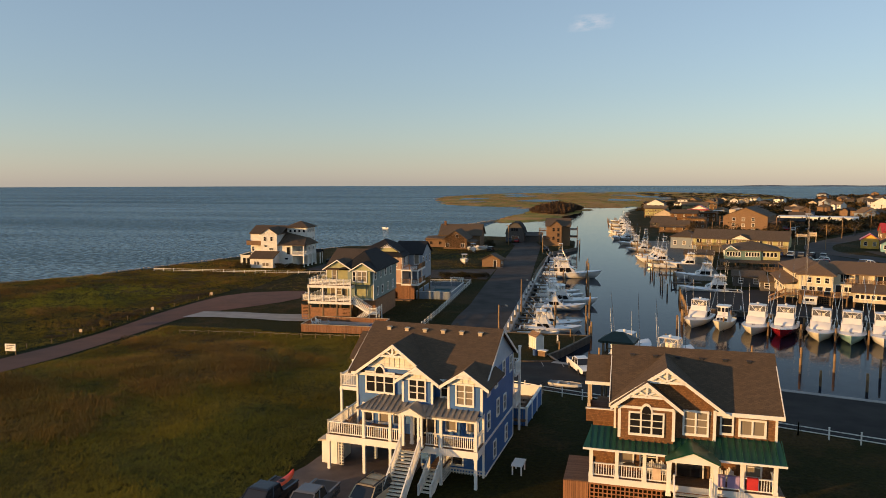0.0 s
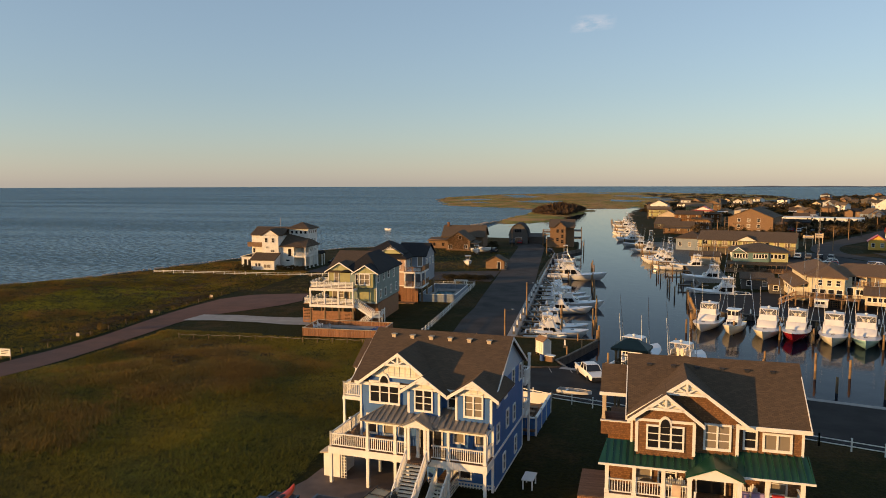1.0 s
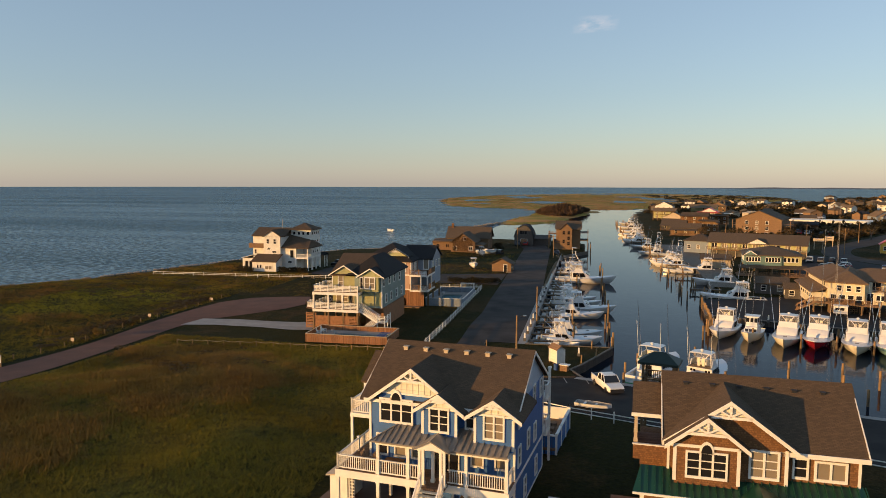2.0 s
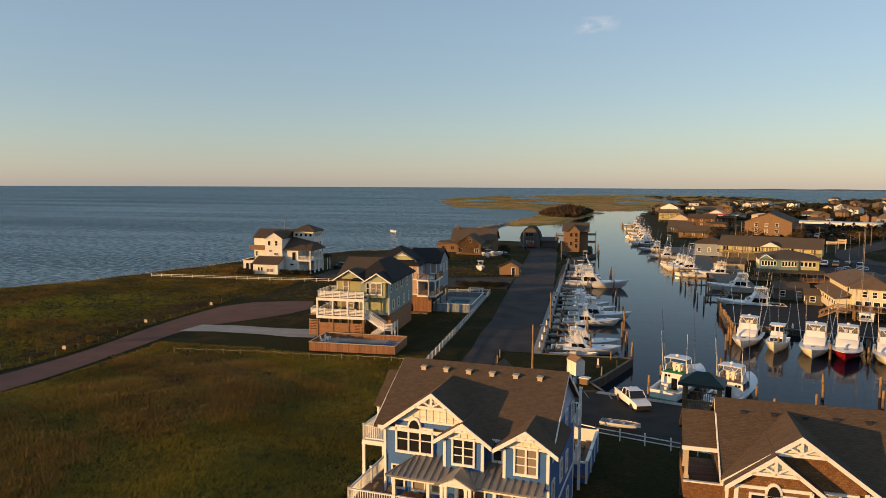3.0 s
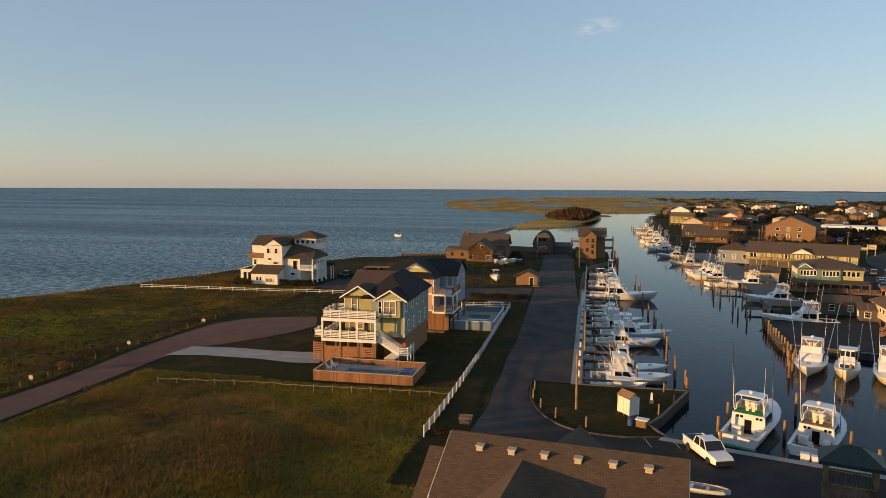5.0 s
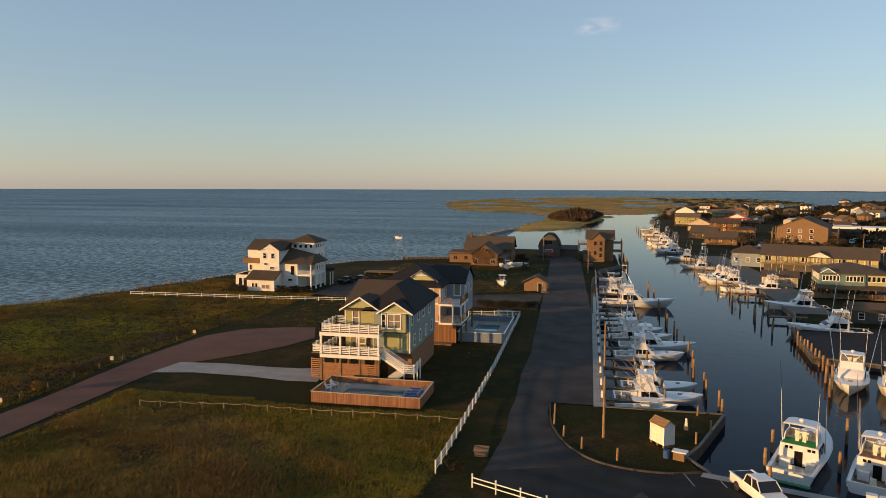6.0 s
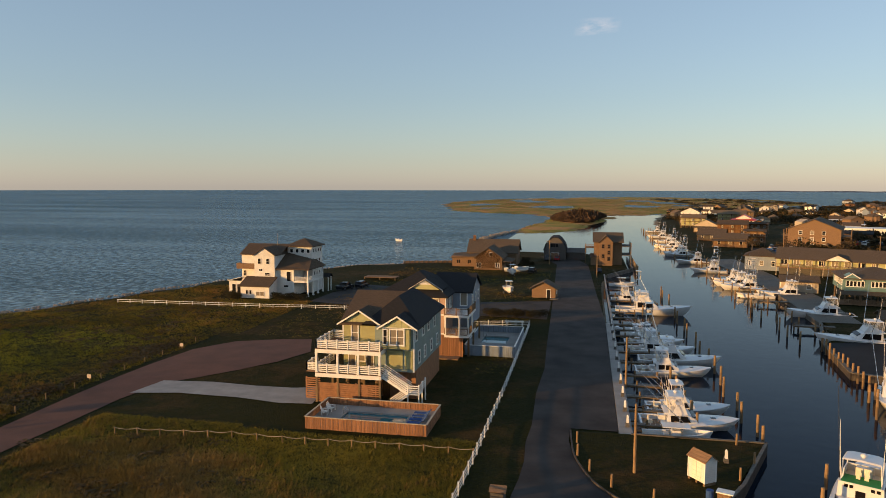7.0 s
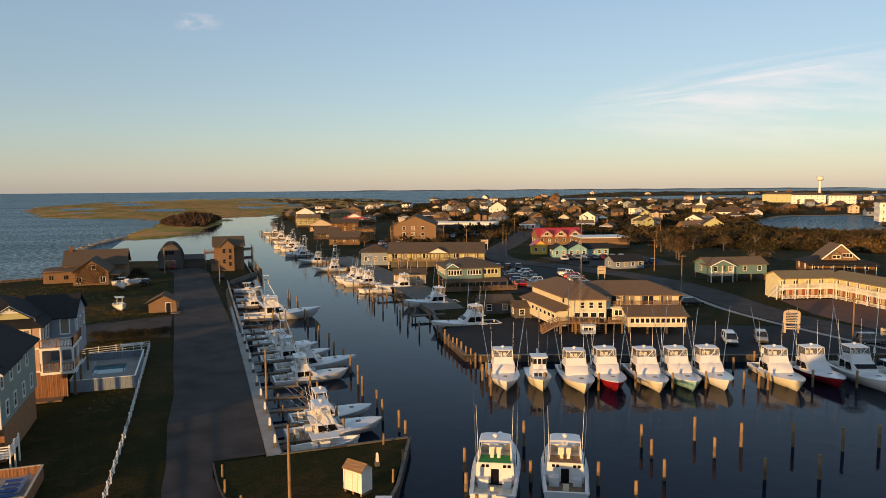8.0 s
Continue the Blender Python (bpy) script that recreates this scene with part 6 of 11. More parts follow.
def tank_house():
    h = thing("boathouse", "dark weathered boathouse with a rounded gambrel roof", "boathouse", pose(0, 0, 0.05))
    prof = [(-19.0, 0), (-11.6, 0), (-11.6, 3.6), (-12.2, 5.4), (-13.4, 7.1), (-14.4, 7.8), (-16.2, 7.8), (-17.2, 7.1), (-18.4, 5.4), (-19.0, 3.6)]
    m = Mesh()
    m.prism(prof, 275, 286, "y")
    part("wall", m, WEATHERED, h)
    m = Mesh()
    up = [(-11.3, 3.4), (-11.95, 5.5), (-13.25, 7.3), (-14.35, 8.05), (-16.25, 8.05), (-17.35, 7.3), (-18.65, 5.5), (-19.3, 3.4)]
    for (a, za), (c, zc) in zip(up, up[1:]):
        m.slab([(c, 274.7, zc), (a, 274.7, za), (a, 286.3, za), (c, 286.3, zc)], 0.18)
    part("roof", m, ROOF_DARK, h)
    window(h, "front", (-16.8, 275, 4.6), 2.6, 1.2, 3, 1, 0.1, GLASS, True, False, WEATHERED)
    door(h, "front", (-16.6, 275, 0), 2.6, 2.6, SIDE_TAN)
    m = Mesh()
    m.box(-11.4, 278, 0, -5.0, 284, 2.6)
    gable_roof(m, -11.4, -5.0, 278, 284, 2.6, 1.2, "x", 0.3)
    part("annex", m, WEATHERED, h)


tank_house()


def tall_house():
    h = thing("harbour_house", "tall tan shingled harbour house with steep gables", "house", pose(0, 0, 0.05))
    m = Mesh()
    m.box(-2.2, 264, 0, 3.6, 274, 7.6)
    m.prism([(-0.6, 7.6), (3.6, 7.6), (1.5, 9.6)], 262.8, 268, "y")
    m.box(-0.6, 262.8, 0, 3.6, 264, 7.6)
    m.prism([(264, 7.6), (274, 7.6), (269, 10.2)], -2.2, 6.6, "x")
    m.box(3.6, 265, 0, 6.6, 274, 7.6)
    m.box(-3.2, 263.2, 0, -0.6, 266, 2.6)
    part("wall", m, SIDE_TAN, h)
    m = Mesh()
    gable_roof(m, -2.2, 6.6, 264, 274, 7.6, 2.6, "x", 0.5)
    gable_roof(m, -0.6, 3.6, 262.8, 269, 7.6, 2.0, "y", 0.35)
    m.slab([(-3.5, 262.9, 2.7), (-0.5, 262.9, 2.7), (-0.5, 266, 3.6), (-3.5, 266, 3.6)], 0.15)
    part("roof", m, ROOF_GREY, h)
    for z in (1.6, 3.6, 5.6):
        window(h, "front", (2.0, 262.8, z), 0.8, 1.2, 1, 2, 0.05, None, True, False, SIDE_TAN)
    window(h, "front", (0.2, 262.8, 5.6), 0.8, 1.2, 1, 2, 0.05, None, True, False, SIDE_TAN)
    window(h, "front", (0.2, 262.8, 2.4), 0.8, 1.2, 1, 2, 0.05, None, True, False, SIDE_TAN)
    m = Mesh()
    m.box(6.6, 264, 3.2, 9.6, 273, 3.4).box(6.6, 264, 6.0, 9.6, 273, 6.2).box(-5.2, 264.5, 5.4, -2.2, 270, 5.6)
    part("gallery", m, WEATHERED, h)
    for x, y in ((9.4, 264.2), (9.4, 268.5), (9.4, 272.8)):
        post(h, x, y, -1.5, 7.2, 0.1, PILE)
    for x, y in ((-5.0, 264.7), (-5.0, 269.8)):
        post(h, x, y, 0, 6.5, 0.1, PILE)
    railing(h, (9.4, 264.2), (9.4, 272.8), 3.4, 1.0, False, "baluster", SIDE_TAN)
    railing(h, (-5.0, 264.7), (-2.3, 264.7), 5.6, 1.0, False, "baluster", SIDE_TAN)


tall_house()


# ---- boats ----
def hull_rings(L, B, free, n=12):
    rings, sheer = [], []
    for i in range(n + 1):
        s = i / n
        b2 = B / 2 * (0.9 + 0.1 * min(1, s / 0.4)) if s < 0.4 else B / 2 * (1 - ((s - 0.4) / 0.6) ** 2.7) ** 0.8
        b2 = max(b2, 0.03)
        zs = free * (1.0 + 0.75 * s * s)
        bc, zc = b2 * (0.88 - 0.25 * s), 0.1 + 0.55 * free * s ** 3
        zk = -0.55 + 0.5 * max(0, s - 0.6) / 0.4
        xs, xc, xk = s * L, s * L * 0.945, s * L * 0.88
        rings.append([(xs, b2, zs), (xs, b2 * 1.0, zs - 0.12), (xc, bc, zc), (xk, 0, zk), (xc, -bc, zc), (xs, -b2, zs - 0.12), (xs, -b2, zs)])
        sheer.append((xs, b2, zs))
    return rings, sheer


def sheer_at(sheer, x):
    for (xa, ba, za), (xb, bb, zb) in zip(sheer, sheer[1:]):
        if xa <= x <= xb:
            t = (x - xa) / (xb - xa)
            return ba + (bb - ba) * t, za + (zb - za) * t
    return sheer[-1][1:]


def sportfisher(at, label, L=13.0, B=4.2, hull=None, tower=False, riggers=True, enclosed=True, group="charter boats", dark_band=False, sole=None, rig_lean=0.14, carpet=None, nose=0.575):
    hull = hull or GELCOAT
    b = thing("fishing_boat", label, "boat", at, group)
    k = L / 13.0
    rings, sheer = hull_rings(L, B, 1.05 * k)
    m = Mesh()
    m.loft(rings, closed=False, caps=False)
    m.add(rings[0], [tuple(range(6, -1, -1))])
    part("hull", m, hull, b, "", True)
    m = Mesh()
    m.loft([[(x, y * 1.012, z + 0.0) for x, y, z in (r[0],)] + [(x, y * 1.03 + 0.015, z - 0.05) for x, y, z in (r[0],)] + [(x, y * 1.012, z - 0.1) for x, y, z in (r[0],)] for r in rings], closed=False, caps=False)
    m.loft([[(x, y * 1.012, z + 0.0) for x, y, z in (r[6],)] + [(x, y * 1.03 - 0.015, z - 0.05) for x, y, z in (r[6],)] + [(x, y * 1.012, z - 0.1) for x, y, z in (r[6],)] for r in rings], closed=False, caps=False)
    part("rub_rail", m, GELCOAT, b)
    # fore deck, side decks and cockpit
    xc = 0.27 * L
    dk = Mesh()
    rows = []
    for i in range(13):
        x = xc + (L - 0.02 - xc) * i / 12
        w, z = sheer_at(sheer, x)
        rows.append([(x, w, z), (x, w * 0.5, z + 0.06 * w), (x, 0, z + 0.09 * w), (x, -w * 0.5, z + 0.06 * w), (x, -w, z)])
    dk.loft(rows, closed=False, caps=False)
    part("foredeck", dk, GELCOAT, b, "", True)
    w, z = sheer_at(sheer, 0.74 * L)
    m = Mesh()
    m.box(0.72 * L, -0.26, z + 0.08 * w, 0.72 * L + 0.5, 0.26, z + 0.09 * w + 0.05)
    part("deck_hatch", m, GLASS, b)
    m = Mesh()
    for s in (-1, 1):
        rows = []
        for i in range(5):
            x = xc * i / 4
            w, z = sheer_at(sheer, x)
            rows.append([(x, s * w, z), (x, s * (w - 0.28), z), (x, s * (w - 0.28), 0.35)])
        m.loft(rows, closed=False, caps=False)
    w0, z0 = sheer_at(sheer, 0)
    m.box(0.03, -w0 + 0.02, z0 - 0.5, 0.24, w0 - 0.02, z0 + 0.01)
    part("coaming", m, GELCOAT, b)
    m = Mesh()
    m.box(0.1, -w0 + 0.15, 0.3, xc + 0.1, w0 - 0.15, 0.36)
    part("cockpit_sole", m, sole or TEAK, b)
    zd = sheer_at(sheer, xc)[1]
    hw = B / 2 * 0.82
    top = zd + 1.35 * k
    zf = sheer_at(sheer, 0.58 * L)[1]
    m = Mesh()
    prof = [(xc, hw, zd - 0.6, top), (0.4 * L, hw * 0.99, zd - 0.2, top), (0.478 * L, hw * 0.95, zd - 0.1, top - 0.02), (0.49 * L, hw * 0.94, zd - 0.1, top - 0.1), (nose * L - 0.15, hw * 0.88, zf - 0.1, zf + 0.42), (nose * L, hw * 0.84, zf - 0.1, zf + 0.1)]
    m.loft([[(x, w, z0_), (x, w * 0.93, z1 - 0.05), (x, w * 0.86, z1), (x, 0, z1 + 0.05), (x, -w * 0.86, z1), (x, -w * 0.93, z1 - 0.05), (x, -w, z0_)] for x, w, z0_, z1 in prof])
    cabin = part("cabin", m, GELCOAT, b, "", True)
    for s in (-1, 1):
        for xa, xb, xt0, xt1 in ((xc + 0.35, 0.385 * L, xc + 0.3, 0.385 * L), (0.395 * L, 0.5 * L, 0.395 * L, 0.462 * L)):
            m = Mesh()
            ya, yb = hw * 0.962 + 0.02, hw * 0.925 + 0.035
            p = [(xa, s * (ya + 0.01), zd + 0.3 * k), (xb, s * (ya - 0.01), zd + 0.4 * k), (xt1, s * yb, top - 0.14), (xt0, s * yb, top - 0.14)]
            m.add(p + [(x, y - s * 0.06, z) for x, y, z in p], [(0, 1, 2, 3), (7, 6, 5, 4), (0, 4, 5, 1), (1, 5, 6, 2), (2, 6, 7, 3), (3, 7, 4, 0)])
            part("side_window", m, BOAT_GLASS, cabin)
    if dark_band:
        m = Mesh()
        za, zb = top - 0.2, zf + 0.62
        p = [(0.503 * L, -hw * 0.8, za), (0.503 * L, hw * 0.8, za), (nose * L - 0.3, hw * 0.74, zb), (nose * L - 0.3, -hw * 0.74, zb)]
        m.add([(x + 0.12, y, z + 0.03) for x, y, z in p] + [(x - 0.1, y, z - 0.1) for x, y, z in p], [(0, 1, 2, 3), (7, 6, 5, 4), (0, 4, 5, 1), (1, 5, 6, 2), (2, 6, 7, 3), (3, 7, 4, 0)])
        part("windshield", m, BOAT_GLASS, cabin)
    m = Mesh()
    m.box(xc - 0.02, -0.35, 0.4, xc, 0.35, zd + 0.72 * k)
    part("companionway", m, BOAT_GLASS, cabin)
    for y in (-hw * 0.72, -hw * 0.5, hw * 0.38, hw * 0.6):
        m = Mesh()
        m.box(xc - 0.02, y - 0.14, top - 0.5, xc, y + 0.14, top - 0.24)
        part("aft_window", m, BOAT_GLASS, cabin)
    m = Mesh()
    m.box(xc - 0.75, hw * 0.3, 0.36, xc - 0.02, hw * 0.85, 1.15)
    part("tackle_station", m, GELCOAT, b)
    m = Mesh()
    m.box(xc - 0.6, -hw * 0.85, 0.36, xc - 0.02, -hw * 0.4, 1.0)
    part("cooler", m, GELCOAT, b)
    # flybridge
    fx0, fx1, fx2, fw = 0.235 * L, 0.472 * L, 0.435 * L, hw * 0.84
    m = Mesh()
    m.box(fx0, -fw * 1.04, top - 0.02, fx1, fw * 1.04, top + 0.09)
    for q in ([(fx1, -fw * 0.97, top), (fx1, fw * 0.97, top), (fx2, fw * 0.93, top + 0.88), (fx2, -fw * 0.93, top + 0.88)],
              [(fx1, -fw * 0.97, top), (fx2, -fw * 0.93, top + 0.88), (fx0 + 1.2, -fw * 0.96, top + 0.8), (fx0 + 0.9, -fw, top)],
              [(fx1, fw * 0.97, top), (fx2, fw * 0.93, top + 0.88), (fx0 + 1.2, fw * 0.96, top + 0.8), (fx0 + 0.9, fw, top)]):
        sy = 0 if q[0][1] * q[1][1] < 0 else (-0.09 if q[0][1] > 0 else 0.09)
        sx = -0.12 if sy == 0 else 0
        m.add(q + [(x + sx, y + sy, z) for x, y, z in q], [(0, 1, 2, 3), (7, 6, 5, 4), (0, 4, 5, 1), (1, 5, 6, 2), (2, 6, 7, 3), (3, 7, 4, 0)])
    m.box(fx2 - 0.75, -0.6, top + 0.09, fx2 - 0.1, 0.6, top + 0.82)
    fb = part("flybridge", m, GELCOAT, b)
    m = Mesh()
    m.box(fx0 + 0.08, -fw * 0.97, top + 0.095, fx2 - 0.8, fw * 0.97, top + 0.12)
    part("bridge_deck", m, carpet or GELCOAT, fb)
    for y in (-0.45, 0.15):
        m = Mesh()
        m.box(fx2 - 1.5, y, top + 0.12, fx2 - 1.3, y + 0.3, top + 0.6).box(fx2 - 1.6, y - 0.05, top + 0.6, fx2 - 1.15, y + 0.35, top + 0.7).box(fx2 - 1.62, y - 0.05, top + 0.7, fx2 - 1.54, y + 0.35, top + 1.15)
        part("helm_seat", m, GEL_CREAM, fb)
    ht = top + 1.78
    hx0, hx1 = fx0 + 0.35, fx2 + 0.05
    m = Mesh()
    m.loft([[(x, y, z + (0.06 if abs(y) < fw * 0.5 else 0)) for x, y in ((hx0 + d, -fw * 0.98 + d), (hx0 + d, 0), (hx0 + d, fw * 0.98 - d), (hx1 - 0.25 - d, fw * 0.94 - d), (hx1 - d, fw * 0.6), (hx1 - d, -fw * 0.6), (hx1 - 0.25 - d, -fw * 0.94 + d))] for d, z in ((0.03, ht), (0.0, ht + 0.05), (0.12, ht + 0.13))])
    hard = part("hardtop", m, GELCOAT, b)
    m = Mesh()
    m.tube((fx0 + 1.3, 0, ht + 0.12), (fx0 + 1.3, 0, ht + 0.3), 0.12, 0.2, 10)
    m.dome((fx0 + 1.3, 0, ht + 0.3), 0.27, 0.27, 0.2)
    part("radar_dome", m, GELCOAT, hard, "", True)
    legs = [((fx0 + 0.6, s * fw * 0.98, top + 0.09), (hx0 + 0.12, s * fw * 0.93, ht)) for s in (-1, 1)] + [((fx2, s * fw * 0.91, top + 0.86), (hx1 - 0.22, s * fw * 0.88, ht)) for s in (-1, 1)]
    if enclosed:
        legs += [((fx2 + 0.02, s * 0.12, top + 0.86), (hx1 - 0.1, s * fw * 0.62, ht)) for s in (-1, 1)]
    for p, q in legs:
        m = Mesh()
        m.tube(p, q, 0.045)
        part("hardtop_leg", m, GELCOAT, hard)
    if enclosed:
        m = Mesh()
        m.add([(hx0 + 0.1, -fw * 0.95, top + 0.1), (fx2 + 0.01, -fw * 0.91, top + 0.84), (fx2 + 0.01, fw * 0.91, top + 0.84), (hx0 + 0.1, fw * 0.95, top + 0.1), (hx0 + 0.1, -fw * 0.94, ht), (hx1 - 0.15, -fw * 0.88, ht), (hx1 - 0.15, fw * 0.88, ht), (hx0 + 0.1, fw * 0.94, ht)],
              [(0, 1, 5, 4), (1, 2, 6, 5), (2, 3, 7, 6)])
        part("clear_curtain", m, CLEAR, hard)
    if riggers:
        for s in (-1, 1):
            m = Mesh()
            base = (0.43 * L, s * (B / 2 * 0.86), zd + 0.25)
            tip = (base[0] - 6.0 * k, base[1] + s * 1.4, zd + 6.2 * k) if group == "quay boats" else (base[0] - 1.6, base[1] + s * 10 * rig_lean, zd + 9.0 * k)
            m.tube(base, tip, 0.05, 0.022, 5)
            part("outrigger", m, ALU, b)
    for s in (-1, 1):
        m = Mesh()
        m.tube((fx0 + 0.4, s * fw, top + 0.4), (fx0 - 0.1, s * (fw + 0.15), top + (3.4 if group == "quay boats" else 5.2)), 0.03, 0.014, 4)
        part("antenna", m, WHITE, b)
    m = Mesh()
    m.box(0.9, -0.25, 0.36, 1.4, 0.25, 0.8).box(0.85, -0.25, 0.8, 0.97, 0.25, 1.35)
    part("fighting_chair", m, GEL_CREAM, b)
    if tower:
        m = Mesh()
        tz = ht + 2.6
        for s in (-1, 1):
            for xa, xb in ((fx0 + 0.2, fx0 + 0.55), (fx1 + 0.3, fx0 + 1.4)):
                m.tube((xa, s * B / 2 * 0.75, zd + 0.2), (xa * 0.5 + xb * 0.5, s * fw * 0.8, ht + 0.3), 0.045)
                m.tube((xa * 0.5 + xb * 0.5, s * fw * 0.8, ht + 0.3), (xb, s * 0.5, tz), 0.045)
        for z, w2 in ((ht + 1.2, 0.8), (tz, 0.55), (tz + 0.85, 0.5)):
            for p, q in (((fx0 + 0.5, -w2, z), (fx0 + 0.5, w2, z)), ((fx0 + 1.4, -w2, z), (fx0 + 1.4, w2, z)), ((fx0 + 0.5, w2, z), (fx0 + 1.4, w2, z)), ((fx0 + 0.5, -w2, z), (fx0 + 1.4, -w2, z))):
                m.tube(p, q, 0.04)
        m.box(fx0 + 0.45, -0.55, tz - 0.05, fx0 + 1.45, 0.55, tz)
        for s in (-1, 1):
            m.tube((fx0 + 0.5, s * 0.5, tz), (fx0 + 0.5, s * 0.5, tz + 1.7), 0.035)
            m.tube((fx0 + 1.4, s * 0.5, tz), (fx0 + 1.4, s * 0.5, tz + 1.7), 0.035)
        tw = part("tuna_tower", m, ALU, b)
        m = Mesh()
        m.box(fx0 + 0.4, -0.6, tz + 1.7, fx0 + 1.5, 0.6, tz + 1.78)
        m.box(fx0 + 1.25, -0.3, tz, fx0 + 1.45, 0.3, tz + 0.9)
        part("tower_top", m, GELCOAT, tw)
    return b


def pilothouse_boat(at, label, L=10.0, B=3.5, group="charter boats"):
    b = thing("fishing_boat", label, "boat", at, group)
    rings, sheer = hull_rings(L, B, 1.1)
    m = Mesh()
    m.loft(rings, closed=False, caps=False)
    m.add(rings[0], [tuple(range(6, -1, -1))])
    part("hull", m, GEL_CREAM, b, "", True)
    rows = []
    for i in range(11):
        x = 0.02 + (L - 0.05) * i / 10
        w, z = sheer_at(sheer, x)
        z -= 0.12
        rows.append([(x, w, z), (x, 0, z + 0.08), (x, -w, z)])
    m = Mesh()
    m.loft(rows, closed=False, caps=False)
    part("deck", m, GELCOAT, b)
    zd = 1.15
    m = Mesh()
    m.loft([[(0.42 * L, y, zd - 0.2) for y in (-1.2, 1.2)] + [(0.42 * L, 1.1, zd + 1.15), (0.42 * L, -1.1, zd + 1.15)], [(0.7 * L, y, zd + 0.1) for y in (-1.0, 1.0)] + [(0.67 * L, 0.9, zd + 1.15), (0.67 * L, -0.9, zd + 1.15)]])
    m.loft([[(0.4 * L, y, zd + 1.15) for y in (-0.95, 0.95)] + [(0.4 * L, 0.9, zd + 2.7), (0.4 * L, -0.9, zd + 2.7)], [(0.6 * L, y, zd + 1.15) for y in (-0.85, 0.85)] + [(0.58 * L, 0.8, zd + 2.7), (0.58 * L, -0.8, zd + 2.7)]])
    m.box(0.37 * L, -1.1, zd + 2.7, 0.62 * L, 1.1, zd + 2.8)
    c = part("pilothouse", m, GELCOAT, b)
    m = Mesh()
    for y in (-0.6, 0, 0.6):
        m.add([(0.592 * L, y - 0.22, zd + 1.75), (0.592 * L, y + 0.22, zd + 1.75), (0.586 * L, y + 0.22, zd + 2.5), (0.586 * L, y - 0.22, zd + 2.5)], [(0, 1, 2, 3)])
        m.add([(0.692 * L + 0.01, y - 0.25, zd + 0.4), (0.692 * L + 0.01, y + 0.25, zd + 0.4), (0.682 * L, y + 0.25, zd + 0.85), (0.682 * L, y - 0.25, zd + 0.85)], [(0, 1, 2, 3)])
    for s in (-1, 1):
        m.box(0.44 * L, s * 0.9, zd + 1.8, 0.55 * L, s * 0.93, zd + 2.5)
    part("pane", m, GLASS, c)
    m = Mesh()
    m.tube((0.5 * L, 0, zd + 2.8), (0.5 * L, 0, zd + 10.5), 0.05, 0.025, 5)
    part("mast", m, ALU, b)
    for s in (-1, 1):
        m = Mesh()
        m.tube((0.4 * L, s * 1.1, zd), (0.33 * L, s * 1.5, zd + 6), 0.04, 0.02, 5)
        part("outrigger", m, ALU, b)
    return b


def console_boat(at, label, L=7.0, B=2.4, group="small boats", hull=None, ttop=True, trailer=False, name="motor_boat", ttop_z=2.3):
    b = thing(name, label, "boat", at, group)
    rings, sheer = hull_rings(L, B, 0.75)
    m = Mesh()
    m.loft(rings, closed=False, caps=False)
    m.add(rings[0], [tuple(range(6, -1, -1))])
    part("hull", m, hull or GELCOAT, b, "", True)
    m = Mesh()
    for s in (-1, 1):
        rows = []
        for i in range(9):
            x = L * 0.97 * i / 8
            w, z = sheer_at(sheer, x)
            rows.append([(x, s * w, z), (x, s * max(0.0, w - 0.2), z), (x, s * max(0, w - 0.2), 0.3)])
        m.loft(rows, closed=False, caps=False)
    part("gunwale", m, GELCOAT, b)
    m = Mesh()
    rows = []
    for i in range(9):
        x = L * 0.95 * i / 8
        w, z = sheer_at(sheer, x)
        w = max(0.02, w - 0.18)
        rows.append([(x, w, 0.3), (x, -w, 0.3)])
    m.loft(rows, closed=False, caps=False)
    part("sole", m, GEL_CREAM, b)
    m = Mesh()
    m.box(0.42 * L, -0.4, 0.3, 0.55 * L, 0.4, 1.25).box(0.3 * L, -0.45, 0.3, 0.38 * L, 0.45, 0.9)
    part("console", m, GELCOAT, b)
    m = Mesh()
    for y in (-0.3, 0.3):
        m.box(-0.65, y - 0.2, 0.1, -0.05, y + 0.2, 1.15)
    part("outboard_engine", m, BLACK if L > 6 else GELCOAT, b)
    if ttop:
        m = Mesh()
        for x in (0.38 * L, 0.56 * L):
            for y in (-0.5, 0.5):
                m.tube((x, y, 0.4), (x, y, ttop_z), 0.03)
        part("t_top_frame", m, ALU, b)
        m = Mesh()
        m.box((0.32 if ttop_z > 2 else 0.28) * L, -0.85, ttop_z, (0.62 if ttop_z > 2 else 0.68) * L, 0.85, ttop_z + 0.08)
        part("t_top", m, GELCOAT, b)
    if trailer:
        m = Mesh()
        for y in (-0.6, 0.6):
            m.beam((0.2, y, -0.35), (L * 0.8, y * 0.6, -0.3), 0.08, 0.1)
        m.beam((L * 0.75, 0, -0.35), (L + 1.0, 0, -0.4), 0.1, 0.1)
        for y in (-0.95, 0.95):
            m.tube((1.9, y - 0.1, -0.6), (1.9, y + 0.1, -0.6), 0.32, n=12)
        part("trailer", m, DARKMETAL, b)
    return b


def heading(x, y, dx, dy, z=SEA):
    return Matrix.Translation((x, y, z)) @ Matrix.Rotation(math.atan2(dy, dx), 4, "Z")


